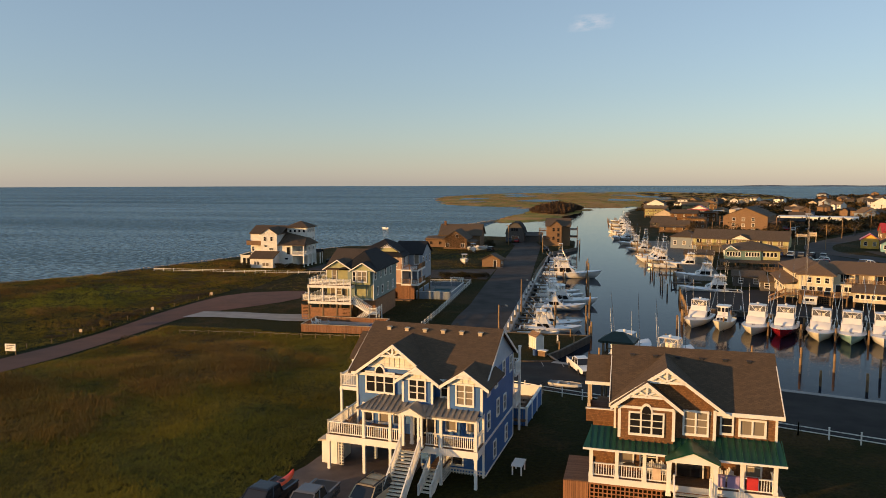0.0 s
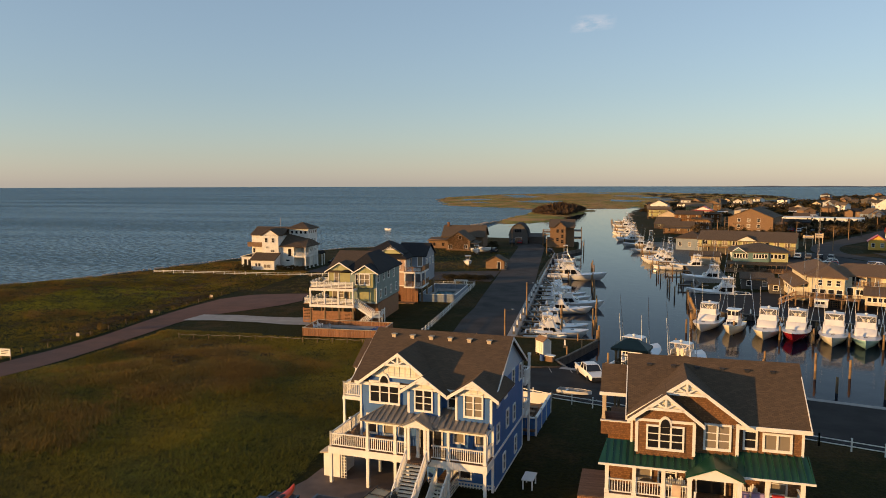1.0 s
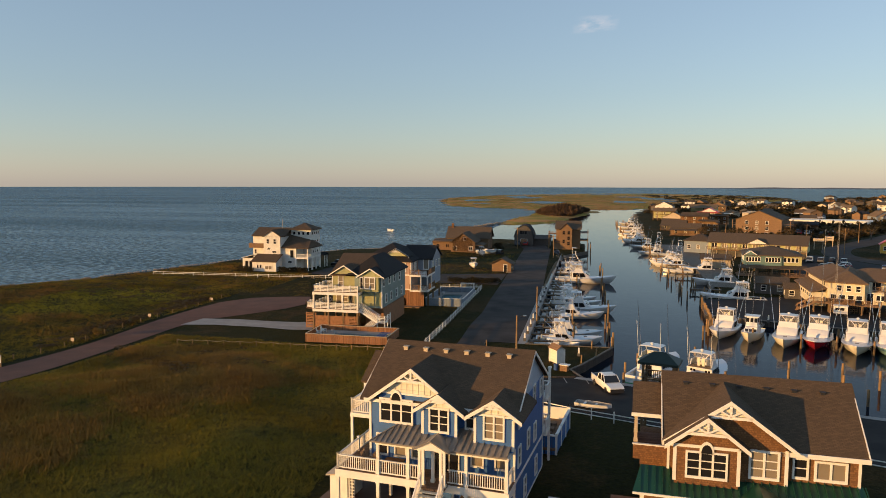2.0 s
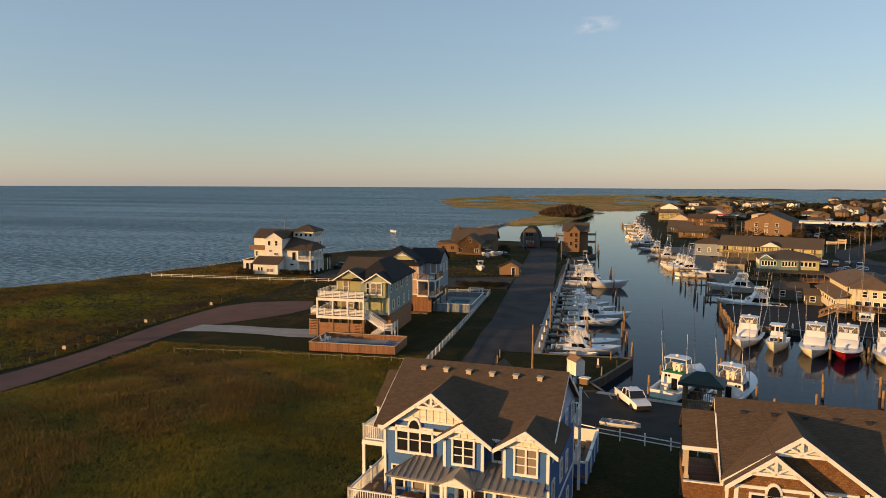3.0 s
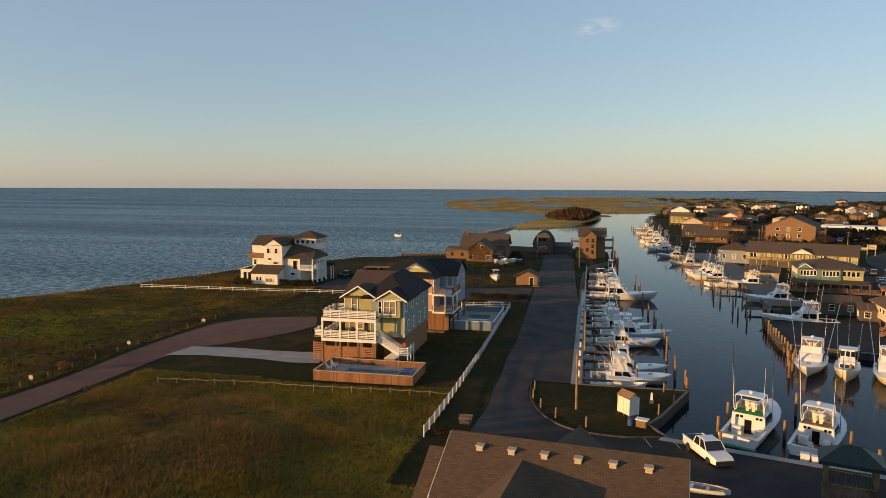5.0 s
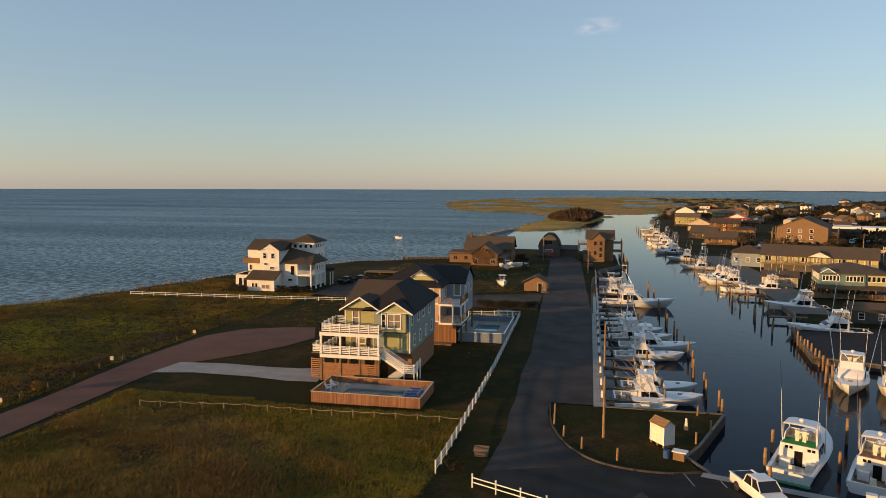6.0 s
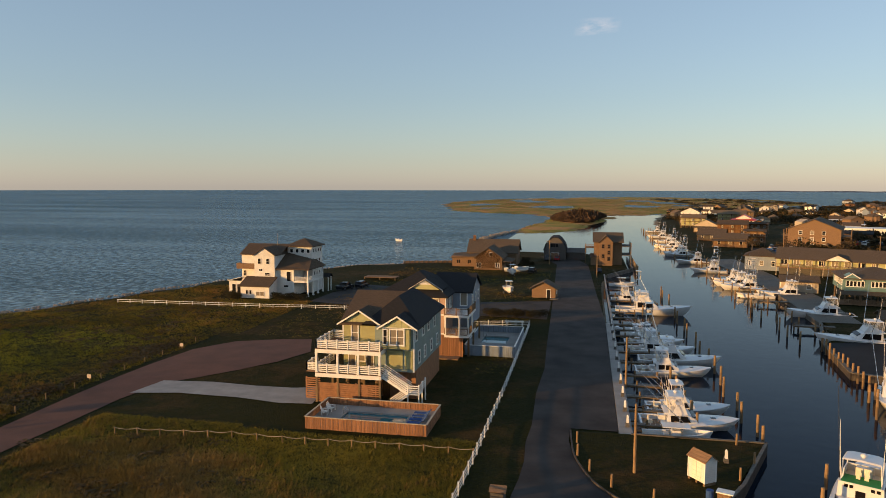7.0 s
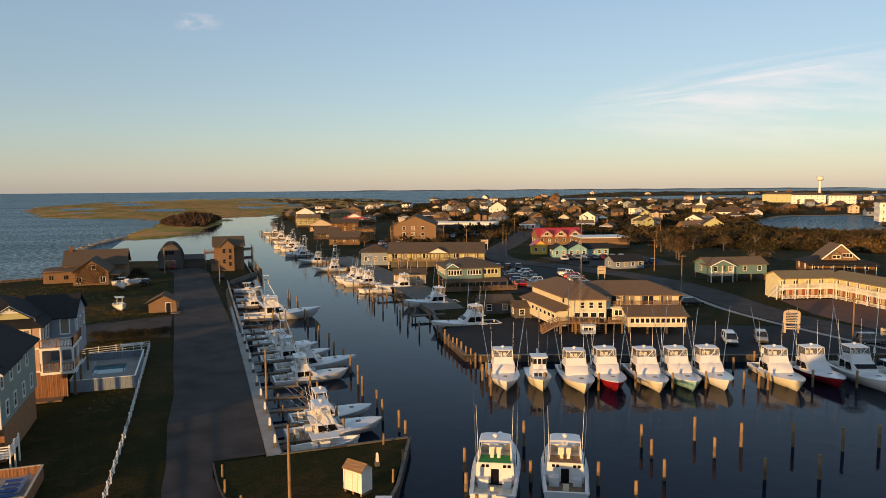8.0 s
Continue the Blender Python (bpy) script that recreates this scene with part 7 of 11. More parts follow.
# charter row along the parking bulkhead, bows out
BX, BY = -0.33, -0.944
row = [(30.8, 119.4, GELCOAT, 12.2), (39.4, 114.9, GEL_CREAM, 12.6), (43.7, 114.0, GEL_RED, 12.8), (48.6, 112.0, GEL_CREAM, 12.8), (52.9, 111.0, GEL_AQUA, 12.6), (57.4, 109.8, GELCOAT, 12.6), (65.8, 106.3, GEL_CREAM, 12.6), (71.2, 105.6, GEL_RED, 12.2), (75.6, 101.6, GELCOAT, 14.0)]
words = {GELCOAT: "white", GEL_CREAM: "cream-hulled", GEL_RED: "dark red-hulled", GEL_AQUA: "seafoam-hulled"}
rb = random.Random(3)
for x, y, mat_, L in row:
    k = 0.9 * L
    sportfisher(heading(x - BX * k, y - BY * k, BX + rb.uniform(-0.03, 0.03), BY), f"{words[mat_]} charter fishing boat moored bow out in a row", L, 4.2, mat_, False, True, True, "charter boats in a row", L > 13)
pilothouse_boat(heading(34.8 - BX * 9, 117.3 - BY * 9, BX, BY), "small cream pilothouse boat with a tall mast", 9.6, 3.3, "charter boats in a row")
console_boat(heading(81.5 - BX * 7, 104 - BY * 7, BX, BY), "white centre-console boat with a T-top", 7.5, 2.5, "small boats")
# two sport boats with their sterns to the sea wall
green_boat = sportfisher(heading(16.1, 90.2, 0.45, 0.89), "white fishing boat with green waterline and green carpeted bridge", 13.0, 4.2, GELCOAT, False, True, False, "charter boats", False, GEL_CREAM, 0.02, GREEN_MAT)
sportfisher(heading(22.1, 88.6, 0.46, 0.887), "white fishing boat with teak cockpit and clear bridge curtain", 12.2, 4.1, GELCOAT, False, True, True, "charter boats", False, None, 0.02, TEAK)
m = Mesh()
m.box(-0.5, -1.8, 0.02, -0.02, 1.8, 0.14)
part("swim_platform", m, GEL_GREEN, green_boat, "green swim platform at the waterline")
# quay-side slips, bows towards the canal
console_boat(heading(1.7, 107.0, 1, 0.02), "white centre-console boat with low canopy and red cushions", 7.0, 2.4, "quay boats", None, True, False, "motor_boat", 1.65)
sportfisher(heading(1.7, 111.2, 1, 0.02), "white sport boat with enclosed bridge and dark windshield", 10.4, 4.0, GELCOAT, False, True, True, "quay boats", True, None, 0.3)
sportfisher(heading(2.8, 116.6, 1, 0.02), "white sport boat with aluminium outriggers", 9.4, 3.6, GELCOAT, False, True, False, "quay boats", True, None, 0.3)
sportfisher(heading(2.6, 133.4, 1, 0.0), "white convertible boat without tower", 10.2, 3.7, GELCOAT, False, False, True, "quay boats", True)
sportfisher(heading(3.4, 139.6, 1, 0.0), "white convertible boat with long foredeck", 11.8, 4.0, GELCOAT, False, True, True, "quay boats", True, None, 0.3)
sportfisher(heading(2.0, 146.0, 1, 0.0), "white sport boat with cream upper bridge", 10.5, 3.7, GELCOAT, True, True, False, "quay boats", False, None, 0.3)
sportfisher(heading(2.0, 151.8, 1, 0.0), "white convertible boat at the quay", 9.6, 3.5, GELCOAT, False, True, True, "quay boats", True, None, 0.3)
console_boat(heading(1.6, 157.8, 1, 0.0), "small white open boat at the quay", 6.5, 2.3, "quay boats")
console_boat(heading(1.6, 161.5, 1, 0.0), "small white open boat at the quay", 6.0, 2.2, "quay boats", None, False)
sportfisher(heading(1.6, 181.6, 1, -0.03), "large white sport yacht with tall tuna tower", 15.2, 4.8, GELCOAT, True, True, True, "quay boats", True, None, 0.35)
sportfisher(heading(1.2, 197, 1, 0.0), "white sport boat at the quay", 9.0, 3.4, GELCOAT, False, True, True, "quay boats", True)
console_boat(heading(1.2, 206, 1, 0.0), "small white open boat at the quay", 7.0, 2.4, "quay boats")
console_boat(heading(1.4, 222, 1, 0.0), "small white open boat at the quay", 7.0, 2.4, "quay boats")
# east bank
sportfisher(heading(48.0, 184.0, -1, 0.08), "white convertible boat beside the teal restaurant", 12.8, 4.2, GELCOAT, False, True, True, "east bank boats", True, None, 0.3)
sportfisher(heading(46.8, 158.6, -1, 0.06), "white convertible boat with dark side windows", 13.4, 4.3, GELCOAT, False, True, True, "east bank boats", True, None, 0.3)
sportfisher(heading(47.5, 211.0, -1, 0.0), "white sport boat at the east bank", 12.0, 4.0, GELCOAT, False, True, True, "east bank boats", True, None, 0.3)
console_boat(heading(39.0, 208.5, -1, 0.0), "open white boat at the east bank", 8.4, 2.6, "east bank boats")
for i, (x, y, L, tw) in enumerate(((40.5, 222, 11.5, True), (39.5, 228, 11, False), (38.5, 236, 9, False), (37.5, 258, 10.5, True), (36.5, 283, 11, False), (35, 308, 11, True), (34.5, 316, 10, False), (35.5, 330, 11, False), (36, 347, 12, True), (37, 372, 11, False), (37.5, 404, 12, True), (38, 446, 10, False))):
    sportfisher(heading(x, y, -1, 0.05 * (i % 3 - 1)), "white sport boat moored at the far east docks", L, 3.8, GELCOAT, tw, True, True, "east bank boats", True, None, 0.25)
console_boat(heading(31.0, 345, -1, 0.1), "small cream workboat at a dock end", 7.5, 2.5, "east bank boats", GEL_CREAM, False)
# boats on land
console_boat(heading(-23.0, 198.5, 0.25, -1, 0.98), "white boat with small cabin on a trailer", 6.6, 2.4, "boats on trailers", None, True, True)
console_boat(heading(-28.0, 236.5, 1, -0.1, 0.98), "white boat on a trailer beside the cottage", 7.2, 2.4, "boats on trailers", None, False, True)
console_boat(heading(-26.0, 233.0, 0.3, -1, 0.98), "white boat on a trailer beside the cottage", 6.2, 2.3, "boats on trailers", None, True, True)
console_boat(heading(-92, 356, -1, 0.3), "small open motor boat out on the sea", 3.4, 1.3, "boats at sea", None, False)


def skiff():
    s = thing("rowing_skiff", "upturned-edged pale grey skiff lying on the asphalt", "boat", heading(8.6, 74.8, 1, -0.28, gz(10, 75) + 0.16), "")
    L, B = 3.9, 1.35
    outer, inner = [], []
    for i in range(11):
        t = i / 10
        w = B / 2 * (0.82 + 0.18 * math.sin(math.pi * min(1, t * 1.3))) * (1 if t < 0.55 else 1 - ((t - 0.55) / 0.45) ** 2.2 * 0.96)
        z = 0.42 + 0.2 * t * t
        outer.append([(t * L, w, z), (t * L, w * 0.75, 0.02 + 0.2 * t ** 3), (t * L, 0, -0.05 + 0.25 * t ** 4), (t * L, -w * 0.75, 0.02 + 0.2 * t ** 3), (t * L, -w, z)])
        inner.append([(t * L, w * 0.9, z), (t * L, w * 0.66, 0.1 + 0.2 * t ** 3), (t * L, 0, 0.06 + 0.25 * t ** 4), (t * L, -w * 0.66, 0.1 + 0.2 * t ** 3), (t * L, -w * 0.9, z)])
    m = Mesh()
    m.loft(outer, closed=False, caps=False)
    m.add(outer[0], [(4, 3, 2, 1, 0)])
    part("hull", m, GELCOAT, s, "", True)
    m = Mesh()
    m.loft(inner, closed=False, caps=False)
    part("inside", m, CONCRETE, s, "", True)
    for x in (0.9, 2.1):
        m = Mesh()
        m.box(x, -0.52, 0.3, x + 0.25, 0.52, 0.34)
        part("thwart", m, GELCOAT, s)


skiff()

# ---- piles, finger piers and docks ----
def pile(x, y, top, r=0.16, bottom=-3.0, group="mooring piles"):
    p = thing("mooring_pile", "round wooden mooring pile with a sunbleached top", "pile", pose(x, y, 0), group)
    lean = rb.uniform(-0.05, 0.05)
    m = Mesh()
    m.tube((0, 0, bottom), (lean * 0.6, 0, top - 0.9), r * 1.05, r, 8)
    part("shaft", m, PILE, p)
    m = Mesh()
    m.tube((lean * 0.6, 0, top - 0.9), (lean, 0, top), r, r * 0.92, 8)
    part("head", m, PILE_TOP, p)
    return p


proto = pile(13.4, 106.6, 1.55)
spots = []
for y in (110.2, 114.4, 119.0, 124.4, 129.8, 135.7, 141, 146.2, 152, 159.4, 166, 172, 178.5, 186, 193, 200, 208):
    spots += [(13.2 + rb.uniform(-0.4, 0.5), y, rb.uniform(0.8, 1.25)), (7.2 + rb.uniform(-0.6, 0.6), y + rb.uniform(-0.5, 0.5), rb.uniform(0.5, 1.0))]
for y in (246, 250, 254, 258, 262, 267, 272, 278):
    spots += [(10.4, y, rb.uniform(0.9, 1.6))]
spots += [(35.6, 97.3, 1.0), (34.8, 94.5, 0.5), (32.7, 89.7, 0.6), (41.9, 97, 1.1), (40.5, 92.4, 0.7), (45.1, 93.9, 1.1), (50, 92.1, 1.1), (53.7, 89.5, 1.0), (41.3, 86.8, 0.6), (46, 85.2, 0.9), (58, 89, 0.9), (64, 86, 0.9),
          (16.5, 97.7, 0.9), (14.6, 92.4, 0.9), (24.5, 101.6, 1.3), (21.3, 93.6, 0.6), (26.6, 90.9, 0.8), (14.3, 89.2, 0.4), (28.2, 118.8, 1.0), (29.6, 122.5, 1.2), (29.8, 125.5, 0.9), (60.2, 110, 0.9), (69.8, 118.4, 0.9), (62.8, 108.6, 0.8), (27.5, 86.5, 0.7)]
for (xa, ya, *_), (xb, yb, *_) in zip(row, row[1:]):
    spots += [((xa + xb) / 2 + 0.6, (ya + yb) / 2 + 1.5, rb.uniform(0.7, 1.1)), ((xa + xb) / 2 + 3.2, (ya + yb) / 2 + 9.0, rb.uniform(0.6, 0.9))]
for i in range(12):
    spots += [(31.0 + 0.17 * i, 127 + 2.4 * i, rb.uniform(0.7, 1.2))]
for y in range(158, 300, 6):
    spots += [(31.5 + rb.uniform(-2, 1), y, rb.uniform(0.5, 1.1)), (35.5 + rb.uniform(-1, 1), y + 2.5, rb.uniform(0.5, 1.0))]
for y in range(300, 470, 9):
    spots += [(26.5 + rb.uniform(-1, 1), y, rb.uniform(0.5, 1.1)), (31 + rb.uniform(-1, 1), y + 4, rb.uniform(0.5, 1.0))]
for x, y, z in spots:
    copy_thing(proto, pose(x, y, z - 1.55 + 0.5, 0, 0, rb.uniform(0, 360)))


def pier(x0, y0, x1, y1, w=0.9, z=-0.05, label="narrow weathered finger pier"):
    p = thing("finger_pier", label, "pier", pose(0, 0, 0), "finger piers")
    n = max(2, int(math.dist((x0, y0), (x1, y1)) / 0.5))
    near, m = y0 < 135 and x0 < 20, Mesh()
    for i in range(n):
        a, b2 = i / n, (i + 0.9) / n
        m = Mesh() if near else m
        m.beam((x0 + (x1 - x0) * a, y0 + (y1 - y0) * a, z), (x0 + (x1 - x0) * b2, y0 + (y1 - y0) * b2, z), w, 0.06)
        if near:
            part("plank", m, DECK_GREY, p)
    if not near:
        part("planking", m, DECK_GREY, p, kind="stuff")
    m = Mesh()
    m.beam((x0, y0, z - 0.14), (x1, y1, z - 0.14), w * 0.8, 0.2)
    part("stringer", m, PILE, p)
    for t in (0.35, 0.98):
        q = Mesh()
        xx, yy = x0 + (x1 - x0) * t, y0 + (y1 - y0) * t
        q.tube((xx, yy, -3), (xx, yy, 0.5), 0.13, n=8)
        part("leg", q, PILE, p)


for y in (109.2, 114.2, 119.6, 124.5, 129.5, 136.6, 143, 149.2, 155, 160, 165, 172, 178, 186, 193, 201):
    pier(0.7, y, 5.4, y + 0.05)
for y in (170, 198, 218, 232, 246, 262, 277, 290):
    pier(40, y, 33.0, y + 0.1, 1.4, 0.1, "weathered plank dock on the east bank")
for y in (303, 320, 340, 356, 372, 390, 412, 438):
    pier(37, y, 27.0, y + 0.1, 1.4, 0.1, "weathered plank dock on the east bank")
for (xa, ya, *_), (xb, yb, *_) in list(zip(row, row[1:]))[::2]:
    mx, my = (xa + xb) / 2, (ya + yb) / 2
    pier(mx + 4.9, my + 13.6, mx + 3.0, my + 8.3, 0.7)


# ---- east bank buildings ----
def win_row(parent, side, start, step, n, w, h, pane=None, cols=1, rows=1, trim=0.09, frame_mat=None):
    """A row of windows along a wall; step is (dx, dy)."""
    for i in range(n):
        window(parent, side, (start[0] + step[0] * i, start[1] + step[1] * i, start[2]), w, h, cols, rows, trim, pane, True, False, frame_mat)


def charter_motel():
    h = thing("marina_motel", "two-storey cream marina building with broad brown hip roof on pilings", "motel", pose(48.8, 148.4, 0.05, 0, 0, -20.5))
    bent = Matrix.Translation((6.7, -1.1, 0)) @ Matrix.Rotation(radians(15), 4, "Z")   # the rear wing splays from the front
    m = Mesh()
    m.box(6.7, -1.1, 2.6, 12.7, 9, 5.9).box(12.7, 2.7, 1.6, 26.4, 12, 6.1)
    m.box(12.7, 0.6, 1.9, 16.2, 2.7, 4.1)
    m.box(16.2, -2.4, 1.2, 26.2, 2.7, 3.1)
    part("wall", m, SIDE_CREAM, h)
    m = Mesh(bent)
    m.box(0.02, 0.4, 2.6, 7.5, 19, 5.88)
    part("rear_wing", m, SIDE_CREAM, h)
    m = Mesh(bent)
    m.box(-2.3, 1.2, 0.9, 0.0, 18.5, 3.6)
    part("side_wing", m, SIDE_CREAM, h, "low lean-to along the rear wing")
    m = Mesh()
    hip_roof(m, 8.0, 26.4, 2.7, 12, 6.12, 1.95, 0.8, 0.22)
    part("roof", m, ROOF_MOTEL, h, "broad brown shingle hip roof")
    m = Mesh()
    hip_roof(m, 6.7, 12.7, -1.1, 13, 5.95, 1.95, 0.6, 0.22)
    part("block_roof", m, ROOF_MOTEL, h)
    m = Mesh(bent)
    hip_roof(m, 0, 7.5, 3.0, 19, 5.98, 1.9, 0.9, 0.22)
    part("wing_roof", m, ROOF_MOTEL, h)
    m = Mesh(bent)
    m.slab([(-2.8, 0.8, 3.6), (0.05, 0.8, 4.5), (0.05, 19, 4.5), (-2.8, 19, 3.6)], 0.15)
    part("side_shed_roof", m, ROOF_MOTEL, h)
    m = Mesh()
    m.slab([(15.8, -2.9, 3.15), (26.6, -2.9, 3.15), (26.6, 1.6, 4.35), (15.8, 1.6, 4.35)], 0.14)
    part("sunroom_roof", m, ROOF_MOTEL, h)
    m = Mesh()
    m.box(12.7, 1.5, 4.0, 26.5, 2.7, 4.15)
    part("balcony_floor", m, SIDE_BEIGE, h)
    railing(h, (12.8, 1.6), (26.4, 1.6), 4.15, 0.9, True, "baluster", SIDE_TAN, 2.3)
    for i in range(4):
        x = 13.4 + i * 3.35
        window(h, "front", (x, 2.7, 4.3), 1.8, 1.55, 2, 1, 0.1, BLIND if i % 2 else GLASS)
        mm = Mesh()
        mm.box(x - 0.6, 1.8, 4.15, x - 0.45, 2.7, 6.05)
        part("divider", mm, SIDE_BEIGE, h)
    win_row(h, "front", (8.2, -1.1, 4.3), (1.55, 0), 3, 0.7, 1.0, None, 1, 2)
    win_row(h, "front", (16.6, -2.4, 1.95), (0.88, 0), 11, 0.62, 0.75)
    win_row(h, "front", (7.2, -1.1, 2.75), (1.4, 0), 4, 0.95, 0.75)
    for k in range(6):
        mm = Mesh(bent)
        mm.box(-2.36, 2.0 + 2.0 * k, 2.2, -2.28, 3.0 + 2.0 * k, 2.95)
        wn_ = part("window", mm, WHITE, h)
        mm = Mesh(bent)
        mm.box(-2.39, 2.1 + 2.0 * k, 2.28, -2.35, 2.9 + 2.0 * k, 2.87)
        part("pane", mm, GLASS, wn_)
    mm = Mesh(bent)
    mm.box(-0.04, 3.2, 4.7, 0.03, 3.9, 5.5)
    part("window", mm, GLASS, h)
    door(h, "front", (13.1, 0.6, 1.9), 1.0, 2.0)
    window(h, "front", (14.6, 0.6, 2.7), 1.3, 0.9, 2, 1)
    for x in (6.9, 9.8, 12.5):
        for y in (-0.9, 4, 8.8):
            post(h, x, y, -0.1, 2.6, 0.14, PILE, "piling")
    for x in (16.4, 19.6, 22.9, 26.0):
        for y in (-2.2, 2.9, 11.5):
            post(h, x, y, -0.1, 1.6 if y > 0 else 1.2, 0.14, PILE, "piling")
    for k in range(5):
        for x in (-2.1, 7.2):
            q = bent @ Vector((x, 1.5 + 4.2 * k, 0))
            post(h, q.x, q.y, -0.1, 0.95 if x < 0 else 2.6, 0.14, PILE, "piling")
    m = Mesh()
    for k in range(22):
        m.box(4.4 + 0.5 * k, -2.5, 1.75, 4.86 + 0.5 * k, 0.6, 1.88)
    part("deck", m, SIDE_TAN, h, "brown timber deck", kind="stuff")
    railing(h, (4.4, -2.45), (11.2, -2.45), 1.88, 0.95, True, "baluster", SIDE_TAN, 1.7)
    railing(h, (12.9, -2.45), (15.4, -2.45), 1.88, 0.95, True, "baluster", SIDE_TAN, 1.7)
    for x in (4.5, 7.2, 9.8, 12.4, 15.2):
        post(h, x, -2.4, -0.1, 1.8, 0.12, PILE, "piling")
    for y0, y1 in ((-2.4, -1.3), (-0.6, 0.5)):
        st = Mesh()
        for k in range(10):
            st.box(4.4 - 0.3 * (k + 1), y0, 1.75 - 0.18 * k, 4.4 - 0.3 * k, y1, 1.8 - 0.18 * k)
        for y in (y0, y1):
            st.beam((4.4, y, 1.7), (1.3, y, 0.0), 0.08, 0.25)
            st.beam((4.4, y, 2.7), (1.3, y, 0.95), 0.08, 0.08)
            for k in range(5):
                st.beam((4.3 - 0.7 * k, y, 1.65 - 0.39 * k), (4.3 - 0.7 * k, y, 2.65 - 0.39 * k), 0.06, 0.06)
        part("stair", st, SIDE_TAN, h)
    lattice(h, "front", (6.8, -0.8, 0), 5.6, 1.7, SIDE_TAN, 0.4)
    return h


charter_motel()


def teal_restaurant():
    h = thing("restaurant", "teal and yellow waterfront restaurant on pilings with brown roof", "restaurant", pose(50.6, 198.6, 0.05, 0, 0, -8))
    m = Mesh()
    m.box(0, 0, 2.7, 9.0, 13, 5.6)
    part("wall", m, SIDE_TEAL, h)
    m = Mesh()
    m.box(9.0, 0.6, 2.7, 13.8, 13, 5.6).box(13.8, 2.5, 3.0, 14.0, 12, 5.2)
    part("wall", m, SIDE_LIME, h, "pale yellow side wing")
    m = Mesh()
    hip_roof(m, 0, 13.8, 0, 13, 5.65, 2.0, 0.6)
    part("roof", m, ROOF_GREY, h)
    m = Mesh()
    m.prism([(-0.4, 5.4), (3.2, 5.4), (1.4, 6.6)], -0.5, 3.5, "y")
    part("dormer", m, SIDE_TEAL, h)
    m = Mesh()
    rake(m, (1.4, 6.8), (-0.7, 5.4), -0.5, 0.2)
    rake(m, (1.4, 6.8), (3.5, 5.4), -0.5, 0.2)
    m.box(-0.1, -0.08, 5.4, 9.1, 0, 5.62).box(-0.1, -0.08, 2.65, 9.1, 0, 2.85)
    part("trim", m, WHITE, h)
    win_row(h, "front", (0.4, 0, 3.9), (0.72, 0), 5, 0.5, 1.1)
    win_row(h, "front", (5.2, 0, 3.9), (0.72, 0), 5, 0.5, 1.1)
    win_row(h, "front", (9.5, 0.6, 3.9), (0.95, 0), 4, 0.65, 1.1)
    win_row(h, "left", (0, 3.0, 3.9), (0, 1.3), 7, 0.9, 1.1)
    for x in (0.3, 3.4, 6.6, 9.8, 13.4):
        for y in (0.3, 6, 12):
            post(h, x, y, -0.1, 2.7, 0.14, PILE, "piling")
    m = Mesh()
    m.slab([(-1.5, -2.4, 2.4), (15, -2.4, 2.4), (15, 0.6, 3.0), (-1.5, 0.6, 3.0)], 0.15)
    part("awning", m, ROOF_GREY, h)
    for x in (-1.3, 2.7, 6.7, 10.7, 14.7):
        post(h, x, -2.2, -0.1, 2.3, 0.09, SIDE_TAN)
    m = Mesh()
    m.box(-2, -3.2, 0.25, 17, 3.0, 0.4)
    part("deck", m, SIDE_TAN, h)
    railing(h, (-1.9, -3.1), (16.9, -3.1), 0.4, 1.0, True, "baluster", SIDE_TAN, 2.4)
    return h


teal_restaurant()


def harbour_inn():
    h = thing("harbour_inn", "long two-storey yellow-green inn with brown roof and red-brown gallery", "inn", pose(49.6, 250.4, 0.05, 0, 0, -20))
    m = Mesh()
    m.box(0, 0, 2.4, 30, 9, 5.4)
    m.prism([(0, 5.4), (9, 5.4), (4.5, 7.4)], 0, 30, "x")
    part("wall", m, SIDE_LIME, h)
    m = Mesh()
    m.box(0.5, 2.2, 0, 29.5, 9, 2.4)
    part("lower_wall", m, WEATHERED, h)
    m = Mesh()
    gable_roof(m, 0, 30, -1.6, 10.6, 4.9, 2.75, "x", 0.4)
    part("roof", m, ROOF_GREY, h)
    m = Mesh()
    m.prism([(12.5, 4.95), (18.5, 4.95), (15.5, 6.4)], -1.9, 3, "y")
    part("gable_panel", m, SIDE_WHITE, h)
    m = Mesh()
    gable_roof(m, 12.5, 18.5, -1.9, 3, 5.0, 1.5, "y", 0.3, 0.14)
    part("gable_roof", m, ROOF_BROWN, h)
    m = Mesh()
    m.box(0, -1.6, 2.3, 30, 0, 2.45)
    part("gallery_floor", m, SIDE_TAN, h)
    railing(h, (0, -1.55), (30, -1.55), 2.45, 0.95, True, "baluster", SIDE_TAN, 3.0)
    for i in range(11):
        post(h, 0.1 + i * 2.98, -1.5, -0.1, 4.9, 0.09, SIDE_BEIGE)
    for i in range(9):
        window(h, "front", (1.2 + i * 3.2, 0, 3.1), 1.5, 1.4, 2, 1, 0.1, BLIND if i % 3 else GLASS)
    window(h, "left", (0, 4.2, 3.2), 1.0, 1.3, 1, 2)
    return h


harbour_inn()


